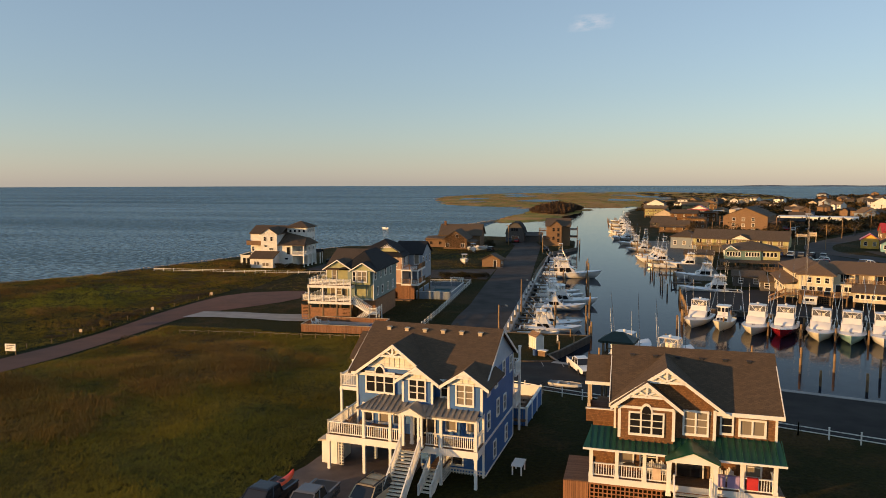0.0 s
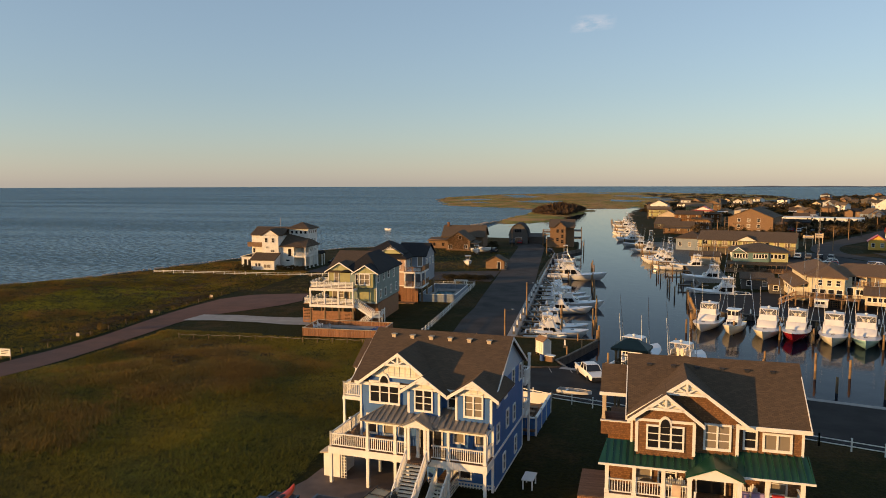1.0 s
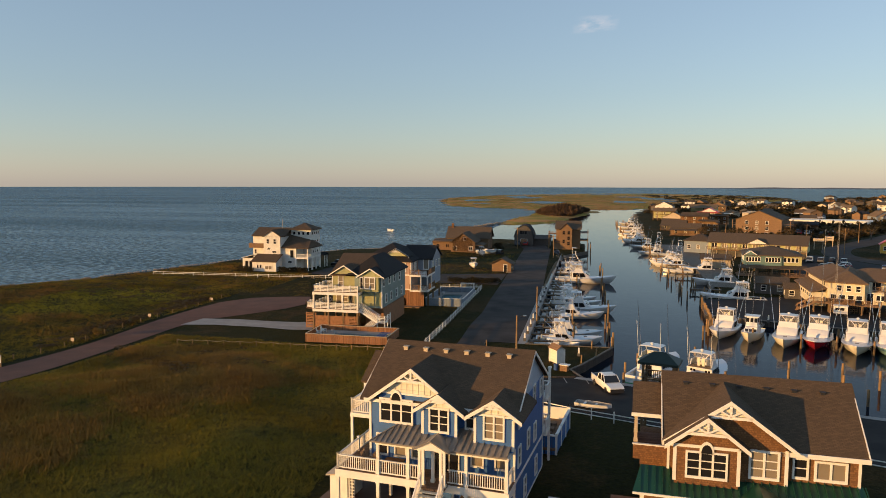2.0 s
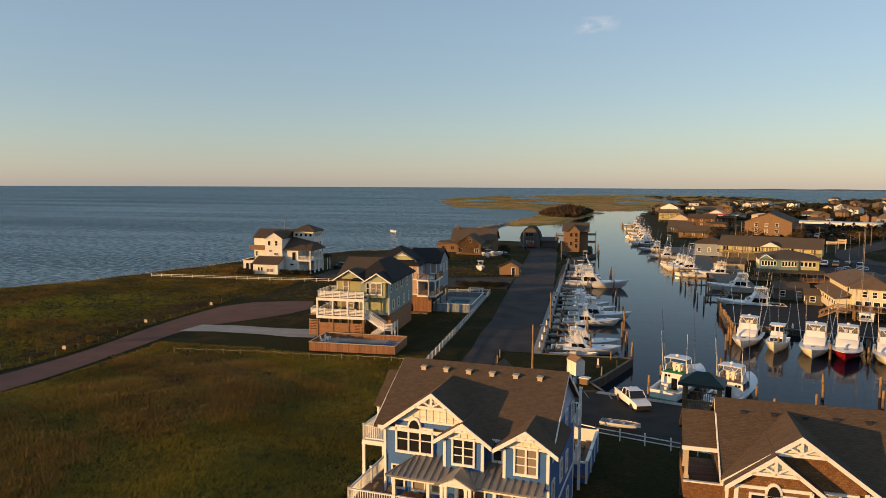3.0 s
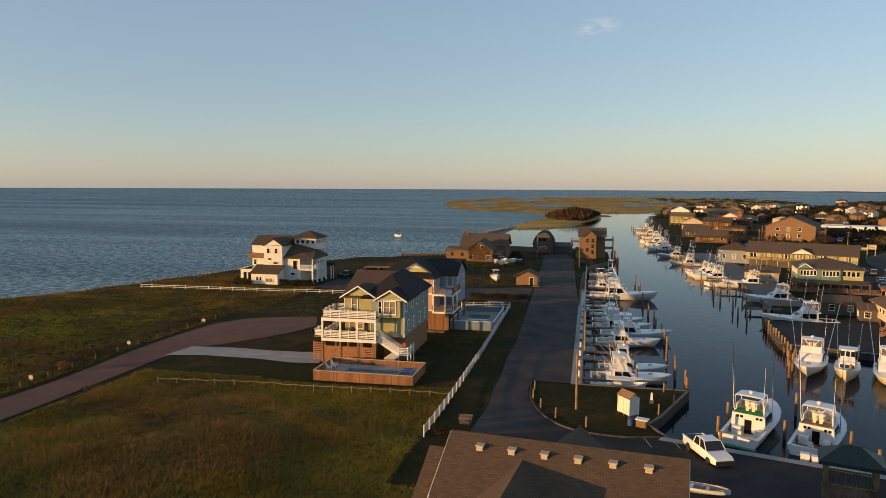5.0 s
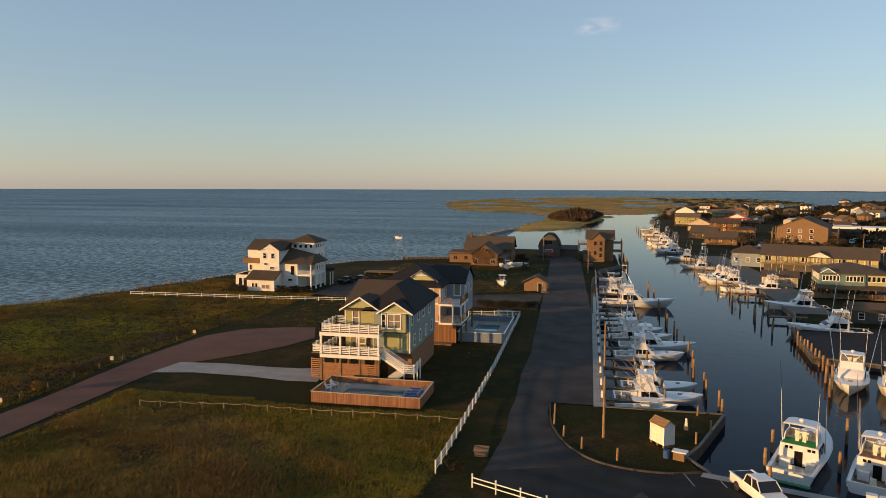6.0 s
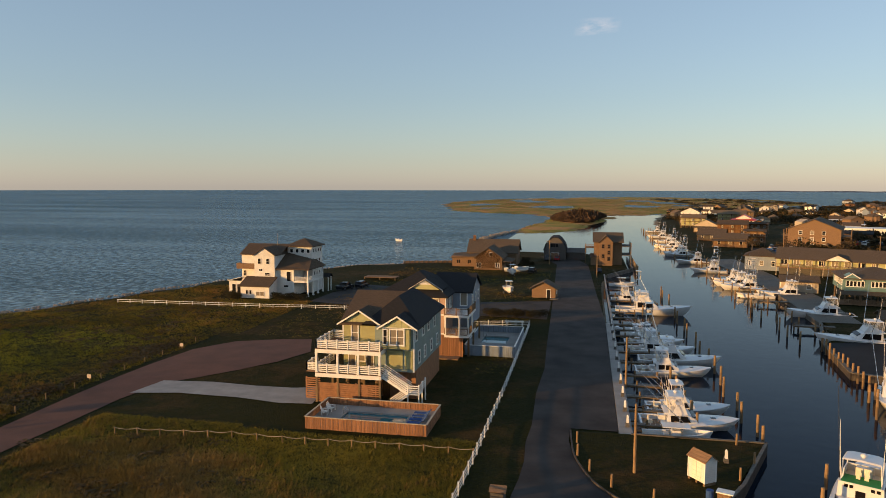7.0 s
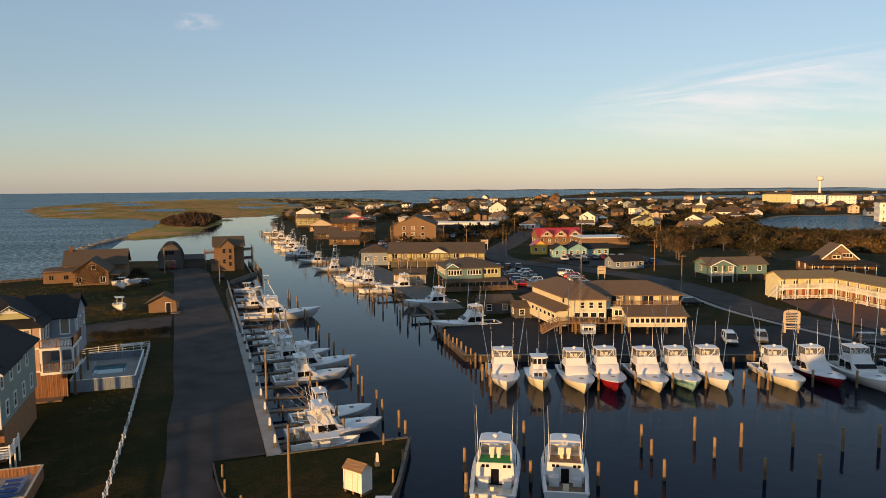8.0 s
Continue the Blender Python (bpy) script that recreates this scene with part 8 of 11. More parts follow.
def plain_house(at, w, d, z0, z1, roof, rise_, wall, roofing, label, category="house", name="house", wins=(3, 1), group="", pier_h=True, trim=None, over=0.45, flat_mat=None):
    """A block with windows on its front and left side, under a gable, hip or flat roof."""
    h = thing(name, label, category, at, group)
    m = Mesh()
    m.box(0, 0, z0, w, d, z1)
    if roof == "gable_y":
        m.prism([(0, z1), (w, z1), (w / 2, z1 + rise_)], 0, d, "y")
    if roof == "gable_x":
        m.prism([(0, z1), (d, z1), (d / 2, z1 + rise_)], 0, w, "x")
    part("wall", m, wall, h)
    m = Mesh()
    if roof == "hip":
        hip_roof(m, 0, w, 0, d, z1 + 0.03, rise_, over)
    elif roof == "flat":
        m.box(-0.2, -0.2, z1, w + 0.2, d + 0.2, z1 + 0.35)
    else:
        gable_roof(m, 0, w, 0, d, z1, rise_, roof[-1], over)
    part("roof", m, roofing, h)
    if z0 > 0.5:
        for i in range(max(2, int(w / 3.5)) + 1):
            for y in (0.2, d - 0.2):
                x = 0.2 + (w - 0.4) * i / max(2, int(w / 3.5))
                q = Mesh()
                q.box(x - 0.14, y - 0.14, -1.0, x + 0.14, y + 0.14, z0)
                part("piling", q, PILE, h)
    n, floors = wins
    fh = (z1 - z0) / max(1, floors)
    for f in range(floors):
        for i in range(n):
            x = w * (i + 0.5) / n - 0.45
            window(h, "front", (x, 0, z0 + f * fh + fh * 0.35), 0.9, min(1.3, fh * 0.45), 1, 2, 0.1, BLIND if (i + f) % 3 == 1 else GLASS)
        for i in range(max(1, int(d / 4))):
            y = d * (i + 0.5) / max(1, int(d / 4)) + 0.45
            window(h, "left", (0, y, z0 + f * fh + fh * 0.35), 0.9, min(1.3, fh * 0.45), 1, 2, 0.1)
    return h


plain_house(pose(43.2, 261.5, 0.05, 0, 0, -15), 9.5, 10, 0, 4.3, "hip", 2.3, SIDE_GREYBLUE, ROOF_BROWN, "grey blue two-storey house with brown hip roof", wins=(3, 1))
apt = plain_house(pose(75.5, 340, 0.2, 0, 0, -20), 19, 30, 0.2, 8.2, "gable_y", 4.0, SIDE_TAN, ROOF_GREY, "tan three-storey apartment house with dormers along its roof", "apartment house", "apartment_house", (0, 1))
for f in range(3):
    for i in range(4):
        window(apt, "left", (0, 4 + i * 7, 0.8 + f * 2.6), 2.2, 1.5, 2, 1, 0.1)
    m = Mesh()
    m.box(-1.6, 0.5, 0.2 + f * 2.6, 0, 29.5, 0.35 + f * 2.6).box(-1.6, 0.5, 1.1 + f * 2.6, -1.5, 29.5, 1.25 + f * 2.6)
    part("gallery", m, SIDE_TAN, apt)
for f in range(3):
    for i in range(3):
        window(apt, "front", (4.0 + i * 4.2, 0, 1.0 + f * 2.6), 1.2, 1.4, 1, 2, 0.1, BLIND if i % 2 else GLASS)
    m = Mesh()
    m.box(19, 2, 0.2 + f * 2.6, 22.5, 14, 0.4 + f * 2.6).box(22.4, 2, 1.1 + f * 2.6, 22.5, 14, 1.25 + f * 2.6).box(19, 2, 1.1 + f * 2.6, 22.5, 2.1, 1.25 + f * 2.6)
    part("balcony", m, SIDE_TAN, apt)
for x, y in ((22.4, 2.1), (22.4, 8), (22.4, 13.9), (-1.5, 0.6), (-1.5, 10), (-1.5, 20), (-1.5, 29)):
    post(apt, x, y, -0.1, 8.0, 0.14, SIDE_TAN)
for i in range(6):
    m = Mesh()
    m.box(2.2, 2 + i * 4.4, 9.2, 5.0, 4.6 + i * 4.4, 11.2)
    part("dormer", m, SIDE_BEIGE, apt)
plain_house(pose(120, 424, 0.3, 0, 0, -20), 40, 16, 0, 4.0, "flat", 0, SIDE_WHITE, WHITE, "long low white store with flat roof", "store", "store", (6, 1))
plain_house(pose(95, 395, 0.3, 0, 0, -20), 30, 12, 0, 3.5, "gable_x", 1.2, CEDAR, ROOF_DARK, "low dark store with brown front", "store", "store", (5, 1))
plain_house(pose(110.8, 272.6, 0.1, 0, 0, -18), 5.6, 6, 0, 3.2, "gable_y", 2.0, SIDE_YEL, RED_METAL, "small bright yellow kiosk with red metal roof", "kiosk", "kiosk", (2, 1))
red = plain_house(pose(131.0, 307.5, 0.2, 0, 0, -13), 19.5, 12, 0, 3.6, "gable_x", 3.3, SIDE_TAN, RED_METAL, "shop with large red metal roof and dormers", "shop", "shop", (6, 1))
for x in (1.0, 7.2, 13.4):
    m = Mesh()
    m.prism([(x, 3.6), (x + 5, 3.6), (x + 5, 4.4), (x + 2.5, 6.4), (x, 4.4)], -0.8, 5, "y")
    part("dormer", m, SIDE_BEIGE, red)
    m = Mesh()
    gable_roof(m, x, x + 5, -0.8, 5, 4.4, 2.0, "y", 0.4, 0.15)
    part("dormer_roof", m, RED_METAL, red)
    window(red, "front", (x + 1.7, -0.8, 4.2), 1.6, 1.0, 2, 1)
plain_house(pose(112.6, 259.6, 0.1, 0, 0, -18), 4.8, 8, 0, 3.0, "gable_y", 1.5, SIDE_TURQ, ROOF_DARK, "turquoise gabled shop with dark roof", "shop", "shop", (2, 1), "turquoise shops")
plain_house(pose(117.4, 257.6, 0.1, 0, 0, -18), 6.8, 9, 0, 3.0, "gable_y", 2.0, SIDE_TURQ, ROOF_DARK, "turquoise gabled shop with dark roof", "shop", "shop", (3, 1), "turquoise shops")
plain_house(pose(125.0, 259.6, 0.1, 0, 0, -18), 9, 7, 0, 2.9, "gable_x", 1.4, SIDE_TURQ, ROOF_DARK, "low pale shop with dark roof", "shop", "shop", (4, 1))
plain_house(pose(138.8, 285, 0.2, 0, 0, -14), 20, 15, 0, 4.2, "flat", 0, SIDE_TAN, WHITE, "large tan store with white flat roof", "store", "store", (0, 1))
plain_house(pose(113.2, 221.8, 0.1, 0, 0, -6), 10, 6.5, 0, 2.4, "gable_x", 1.5, SIDE_GREYBLUE, ROOF_DARK, "low grey blue house with dark roof", wins=(4, 1))
teal = plain_house(pose(120.4, 188.8, 0.1, 0, 0, -13), 16.5, 7.5, 1.8, 4.4, "gable_x", 1.5, SIDE_TEAL, ROOF_TAN, "teal house on pilings with tan roof", wins=(4, 1))
m = Mesh()
m.box(-0.02, -2.0, 1.65, 6, 0, 1.8)
part("deck", m, SIDE_BEIGE, teal)
m = Mesh()
m.prism([(-0.2, 4.3), (6.2, 4.3), (3.0, 5.75)], -2.0, 0.3, "y")
part("gable_panel", m, SIDE_TEAL, teal)
m = Mesh()
gable_roof(m, -0.2, 6.2, -2.0, 3.6, 4.3, 1.5, "y", 0.35, 0.14)
part("porch_roof", m, ROOF_TAN, teal)
m = Mesh()
m.beam((-0.6, -2.4, 4.2), (3.0, -2.4, 5.86), 0.08, 0.24).beam((3.0, -2.4, 5.86), (6.6, -2.4, 4.2), 0.08, 0.24)
part("rake_board", m, WHITE, teal)
for x in (0.0, 3.0, 6.0):
    post(teal, x, -1.9, -0.5, 4.3, 0.1, WHITE)
railing(teal, (0.0, -1.95), (6.0, -1.95), 1.8, 0.95, True, "baluster", WHITE, 3.0)


def roadside_motel():
    h = thing("roadside_motel", "two-storey pale yellow motel with white galleries and tan roof", "motel", pose(116.2, 160.9, 0.05, 0, 0, -14))
    for at, w in ((Matrix(), 13.4), (Matrix.Translation((13.4, 0, 0)) @ Matrix.Rotation(radians(-86), 4, "Z"), 34.0)):
        m = Mesh(at)
        m.box(0, 0, 2.35, w, 5, 4.75)
        m.prism([(-1.8, 4.75), (5, 4.75), (1.6, 5.9)], 0, w, "x")
        part("wall", m, SIDE_PALE, h)
        m = Mesh(at)
        m.slab([(-0.4, -2.2, 4.75), (w + 0.3, -2.2, 4.75), (w + 0.3, 1.6, 6.1), (-0.4, 1.6, 6.1)], 0.2).slab([(-0.4, 1.6, 6.1), (w + 0.3, 1.6, 6.1), (w + 0.3, 5.4, 4.75), (-0.4, 5.4, 4.75)], 0.2)
        part("roof", m, ROOF_OLIVE, h, "olive tan shingle roof")
        m = Mesh(at)
        m.box(0, -1.8, 2.2, w, 0, 2.5)
        m.box(0, -1.86, 3.35, w, -1.74, 3.45)
        part("gallery", m, WHITE, h)
        m = Mesh(at)
        for i in range(int(w / 0.24)):
            m.box(i * 0.24, -1.82, 2.5, i * 0.24 + 0.1, -1.78, 3.36)
        part("baluster_row", m, WHITE, h, kind="stuff")
        for i in range(int(w / 3) + 1):
            m = Mesh(at)
            m.box(i * 3, -1.85, 0, i * 3 + 0.16, -1.69, 4.75)
            part("post", m, WHITE, h)
            for z in (0.7, 2.95):
                if i * 3 + 2.4 < w:
                    p = Mesh(at)
                    p.box(i * 3 + 0.6, -0.06, z, i * 3 + 1.7, 0.02, z + 1.1)
                    wn_ = part("window", p, WHITE, h)
                    p = Mesh(at)
                    p.box(i * 3 + 0.7, -0.08, z + 0.1, i * 3 + 1.6, -0.05, z + 1.0)
                    part("pane", p, BLIND if (i + int(z)) % 3 else GLASS, wn_)
                    p = Mesh(at)
                    p.box(i * 3 + 2.0, -0.05, z - 0.6 if z < 2 else 2.5, i * 3 + 2.75, 0.02, z + 1.2)
                    part("door", p, SIDE_PALE if z > 2 else SIDE_BEIGE, h)
        m = Mesh(at)
        m.box(0.6, 0.0, 0, w, 5, 2.35)
        part("brick_wall", m, BRICK_RED, h, "painted red brick ground floor")
        m = Mesh(at)
        m.box(0, 0.0, 0, 0.58, 5, 2.35)
        part("end_wall", m, SIDE_PALE, h)
        m = Mesh(at)
        m.box(0, -1.84, 0.75, w, -1.76, 0.85).box(0, -1.84, 0.2, w, -1.78, 0.28)
        for i in range(int(w / 0.3)):
            m.box(i * 0.3, -1.82, 0.28, i * 0.3 + 0.09, -1.78, 0.75)
        part("porch_rail", m, WHITE, h)
    # stair at the end of the front gallery
    m = Mesh()
    for k in range(11):
        m.box(-1.2, -1.6 + 0.3 * k, 2.3 - 0.21 * k, 0, -1.3 + 0.3 * k, 2.36 - 0.21 * k)
    for x in (-1.2, -0.02):
        m.beam((x, -1.6, 2.3), (x, 1.7, 0.0), 0.08, 0.22)
        m.beam((x, -1.6, 3.3), (x, 1.7, 1.0), 0.08, 0.08)
    m.box(-1.3, -1.85, 0, -1.15, -1.7, 3.3)
    part("stair", m, WHITE, h)


roadside_motel()
br = plain_house(pose(154.6, 188.6, 0.4, 0, 0, -30), 17, 11, 0.4, 3.3, "hip", 1.9, CEDAR, ROOF_DARK, "brown shingled house with wide front gable and dark porch roof", wins=(4, 1), over=0.9)
m = Mesh()
m.box(4.2, 1.2, 3.2, 12.8, 9.5, 4.6).prism([(4.2, 4.6), (12.8, 4.6), (8.5, 8.3)], 1.2, 9.5, "y")
part("upper_floor", m, SIDE_TAN, br)
m = Mesh()
gable_roof(m, 4.2, 12.8, 1.2, 9.5, 4.6, 3.7, "y", 0.6)
part("upper_roof", m, ROOF_TAN, br, "tan shingle roof over the front gable")
m = Mesh()
m.beam((3.6, 0.58, 4.2), (8.5, 0.58, 8.42), 0.1, 0.3).beam((8.5, 0.58, 8.42), (13.4, 0.58, 4.2), 0.1, 0.3)
part("rake_board", m, WHITE, br)
m = Mesh()
m.prism([(5.6, 4.4), (8.6, 4.4), (8.6, 5.4), (7.1, 6.6), (5.6, 5.4)], -0.2, 2.2, "y")
part("dormer", m, SIDE_TAN, br)
m = Mesh()
gable_roof(m, 5.6, 8.6, -0.2, 3.2, 5.4, 1.25, "y", 0.35, 0.14)
part("dormer_roof", m, ROOF_TAN, br)
window(br, "front", (6.2, -0.2, 4.6), 1.8, 0.8, 2, 1)
window(br, "front", (9.2, 1.2, 4.9), 2.4, 0.9, 3, 1)
for i in range(7):
    post(br, 0.4 + 2.7 * i, -2.1, -0.5, 2.9, 0.1, WHITE)
m = Mesh()
m.slab([(-0.6, -2.6, 2.75), (17.6, -2.6, 2.75), (17.6, 0.3, 3.5), (-0.6, 0.3, 3.5)], 0.14)
part("porch_roof", m, ROOF_DARK, br)
m = Mesh()
m.box(0, -2.3, 0.3, 17, 0, 0.45)
part("porch_floor", m, SIDE_TAN, br)
plain_house(pose(46.5, 166.5, 0.05, 0, 0, -10), 6.5, 6, 0, 2.4, "gable_x", 1.0, WEATHERED, ROOF_GREY, "small grey dock shed", "shed", "dock_shed", (2, 1))
plain_house(pose(51.0, 160.0, 0.05, 0, 0, -10), 5.0, 4, 0, 2.2, "gable_x", 0.9, WEATHERED, ROOF_GREY, "small grey dock shed", "shed", "dock_shed", (2, 1))
plain_house(pose(42.0, 214.5, 0.05, 0, 0, -10), 8, 6, 0, 2.6, "gable_x", 1.1, SIDE_BEIGE, ROOF_GREY, "low boat shed at the docks", "shed", "dock_shed", (2, 1))
def harbour_building(x, y, w, d, z, wall, gable, roofing, decks):
    """A dockside building with plank galleries and posts along its front."""
    q = plain_house(pose(x, y, 0.1, 0, 0, -15), w, d, 0 if z < 5 else 1.5, z, gable, 2.0 if gable == "gable_x" else w * 0.24, wall, roofing, "harbour-side building with plank galleries at the far docks", "building", "harbour_building", (3, 1 if z < 5 else 2), "harbour buildings")
    for f in range(decks):
        zz = (0.4 if z < 5 else 1.6) + 2.7 * f
        m = Mesh()
        m.box(-0.4, -2.4, zz - 0.15, w + 0.4, -0.02, zz)
        part("gallery", m, SIDE_TAN, q)
        m = Mesh()
        m.box(-0.4, -2.4, zz + 0.9, w + 0.4, -2.3, zz + 1.0)
        part("handrail", m, WHITE if wall is SIDE_WHITE else SIDE_TAN, q)
    for i in range(int(w / 3) + 1):
        m = Mesh()
        m.box(i * 3 - 0.1, -2.38, -1.0, i * 3 + 0.08, -2.22, (0.4 if z < 5 else 1.6) + 2.7 * decks - 0.4)
        part("post", m, PILE, q)
    m = Mesh()
    zz = (0.4 if z < 5 else 1.6) + 2.7 * decks - 0.4
    m.slab([(-0.6, -2.8, zz), (w + 0.6, -2.8, zz), (w + 0.6, 0, zz + 0.7), (-0.6, 0, zz + 0.7)], 0.12)
    part("gallery_roof", m, roofing, q)
    return q


for x, y, w, d, z, wall, gb, rf, n in ((48, 346, 13, 8, 3.6, SIDE_TAN, "gable_x", ROOF_GREY, 1), (62, 354, 8, 8, 5.6, SIDE_TAN, "gable_y", ROOF_BROWN, 2), (47, 382, 12, 8, 3.4, WEATHERED, "gable_x", ROOF_GREY, 1), (60, 408, 14, 9, 6.4, CEDAR, "gable_x", ROOF_BROWN, 2),
                                       (77, 418, 9, 9, 6.0, CEDAR, "gable_y", ROOF_BROWN, 2), (54, 444, 12, 9, 4.2, SIDE_BEIGE, "gable_y", ROOF_GREY, 1), (76, 456, 12, 10, 6.6, SIDE_WHITE, "gable_y", RED_METAL, 2), (52, 486, 14, 9, 6.0, SIDE_LIME, "gable_x", ROOF_TAN, 2), (56, 522, 12, 10, 8.6, SIDE_WHITE, "gable_y", ROOF_GREY, 2), (84, 548, 18, 11, 7.0, SIDE_LIME, "gable_x", ROOF_TAN, 2), (104, 590, 12, 10, 7.0, SIDE_TAN, "gable_y", ROOF_TAN, 2)):
    harbour_building(x, y, w, d, z, wall, gb, rf, n)

# ---- roads of the east side ----
ribbon("road", curve_pts([(95.5, 100), (94.8, 133), (96.3, 153), (102.3, 174.5), (105.5, 192), (103.5, 212), (96, 236), (89, 258), (97, 288), (111, 311), (147, 368), (190, 440)]),
       curve_pts([(104.3, 98), (104.0, 130), (105.6, 150), (111.4, 171), (114.4, 190), (113, 213), (105.4, 238), (98.5, 258), (106, 285), (120, 306), (156, 362), (199, 434)]), ASPHALT, "grey asphalt village road", "road", 0.08, 4)
ribbon("pavement", curve_pts([(93.6, 100), (92.9, 133), (94.3, 153), (100.2, 175), (103, 190)]), curve_pts([(94.9, 100), (94.2, 133), (95.7, 153), (101.6, 174.6), (104.6, 190)]), CONCRETE, "pale concrete footpath beside the village road", "pavement", 0.11, 2)
ribbon("road", [(105.5, 128), (107.5, 143), (114.5, 158.5)], [(124.5, 122), (125.5, 138), (126.5, 155.5)], GRAVEL, "pinkish paved motel court", "pavement", 0.07, 6)
ribbon("road", [(62, 190), (70, 232), (80, 262)], [(90, 185), (98, 225), (88, 258)], ASPHALT_NEW, "dark asphalt car park", "road", 0.07, 6)
ribbon("road", [(108, 232), (108, 262)], [(140, 222), (146, 254)], ASPHALT, "asphalt shop forecourt", "road", 0.07, 6)
ribbon("road", [(58, 320), (62, 345)], [(74, 312), (78, 336)], ASPHALT_NEW, "dark asphalt car park", "road", 0.07, 6)
ribbon("pavement", [(38.9, 174), (40.3, 205), (39.3, 255), (35.3, 292)], [(46, 174), (48.5, 205), (48, 250), (46, 292)], DECK_GREY, "weathered plank boardwalk along the east bank", "boardwalk", 0.1, 4)


# ---- plants ----
def leaf_cloud(rnd, clumps, per, radius, leaf, squash=0.75, spread=None):
    """Centres of leaves round a set of clumps: arrays of quads for one crown."""
    quads = []
    for cx, cy, cz, r in clumps:
        for _ in range(per):
            u, v = rnd.random() * 2 * math.pi, math.acos(rnd.uniform(-0.75, 1))
            rr = r * rnd.uniform(0.72, 1.08)
            c = Vector((cx + rr * math.sin(v) * math.cos(u), cy + rr * math.sin(v) * math.sin(u), cz + rr * squash * math.cos(v)))
            a = Vector((rnd.gauss(0, 1), rnd.gauss(0, 1), rnd.gauss(0, 0.6))).normalized() * leaf * rnd.uniform(0.6, 1.2)
            b2 = a.cross(Vector((rnd.gauss(0, 1), rnd.gauss(0, 1), rnd.gauss(0, 1)))).normalized() * leaf * rnd.uniform(0.5, 1.0)
            quads.append((c - a * 0.5, c + b2 * 0.5, c + a * 0.5, c - b2 * 0.5))
    return quads


def tree(at, rnd, height, spread, leaf, label, group="oak trees", material=None, per=42, name="oak_tree", category="tree"):
    t = thing(name, label, category, at, group)
    limbs = Mesh()
    th = height * 0.42
    limbs.tube((0, 0, -0.3), (rnd.uniform(-0.2, 0.2), 0, th), height * 0.045, height * 0.03, 7)
    clumps = []
    for i in range(rnd.randint(8, 11)):
        a = i * 2.4 + rnd.uniform(-0.4, 0.4)
        rr = spread * rnd.uniform(0.2, 0.72)
        z = height * rnd.uniform(0.5, 0.86)
        tip = (rr * math.cos(a), rr * math.sin(a), z)
        limbs.tube((0, 0, th * rnd.uniform(0.6, 1.0)), tip, height * 0.02, height * 0.008, 5)
        clumps.append((*tip, spread * rnd.uniform(0.28, 0.42)))
    part("trunk", limbs, BARK, t)
    m = Mesh()
    for q in leaf_cloud(rnd, clumps, per, spread, leaf):
        m.add(q, [(0, 1, 2, 3)])
    part("crown", m, material or LEAF_OAK, t)
    return t


def shrub(at, rnd, height, spread, leaf, label, material=None, per=150, group="shrubs"):
    t = thing("shrub", label, "shrub", at, group)
    m = Mesh()
    for i in range(6):
        a = i * 1.05
        m.tube((0, 0, -0.1), (spread * 0.5 * math.cos(a), spread * 0.5 * math.sin(a), height * 0.6), 0.03, 0.012, 4)
    part("stems", m, BARK, t)
    clumps = [(rnd.uniform(-0.5, 0.5) * spread, rnd.uniform(-0.5, 0.5) * spread, height * rnd.uniform(0.35, 0.62), spread * rnd.uniform(0.3, 0.45)) for _ in range(6)]
    m = Mesh()
    for q in leaf_cloud(rnd, clumps, per, spread, leaf):
        m.add(q, [(0, 1, 2, 3)])
    part("foliage", m, material or LEAF_SCRUB, t)
    return t


rt = random.Random(11)
oaks = [tree(pose(168, 262, 0.4), rt, 6.5, 4.6, 0.55, "broad live oak with dark olive crown", material=LEAF_SCRUB),
        tree(pose(178, 266, 0.4), rt, 7.5, 5.0, 0.55, "broad live oak with dark olive crown"),
        tree(pose(186, 258, 0.4), rt, 6.0, 4.4, 0.5, "wind-bent live oak with open crown", material=LEAF_SCRUB),
        tree(pose(196, 270, 0.4), rt, 8.0, 4.8, 0.55, "tall live oak with uneven crown")]
shrubs = [shrub(pose(-18, 168, 0), rt, 1.7, 2.0, 0.22, "dense brown-green hedge shrub", LEAF_OAK),
          shrub(pose(-67, 97, gz(-67, 97)), rt, 1.5, 1.2, 0.2, "pale pampas-like bush by the gravel road", GRASS_STRAW),
          shrub(pose(-13.0, 83.6, gz(-13, 83.6)), rt, 1.5, 1.5, 0.17, "dark green bush at the fence end", LEAF_OAK)]
near_trees = [(205, 262), (214, 252), (224, 246), (232, 240), (240, 246), (188, 275), (176, 280), (210, 280), (222, 270), (246, 236), (160, 262), (156, 278), (252, 250), (148, 236), (182, 290), (200, 300), (225, 292), (238, 262),
              (70, 300), (66, 312), (90, 318), (96, 330), (100, 345), (118, 330), (132, 340), (146, 352), (88, 360), (60, 330), (112, 372), (160, 330), (172, 340), (192, 330), (150, 240), (262, 262), (270, 240), (155, 205), (160, 215)]
for x, y in near_trees:
    copy_thing(rt.choice(oaks), pose(x, y, gz(x, y) - 0.1, 0, 0, rt.uniform(0, 360)) @ Matrix.Scale(1, 4))
for k in range(7):
    copy_thing(shrubs[0], pose(-23 + k * 1.7, 167.5 + rt.uniform(-0.6, 1.2), -0.1, 0, 0, rt.uniform(0, 360)))
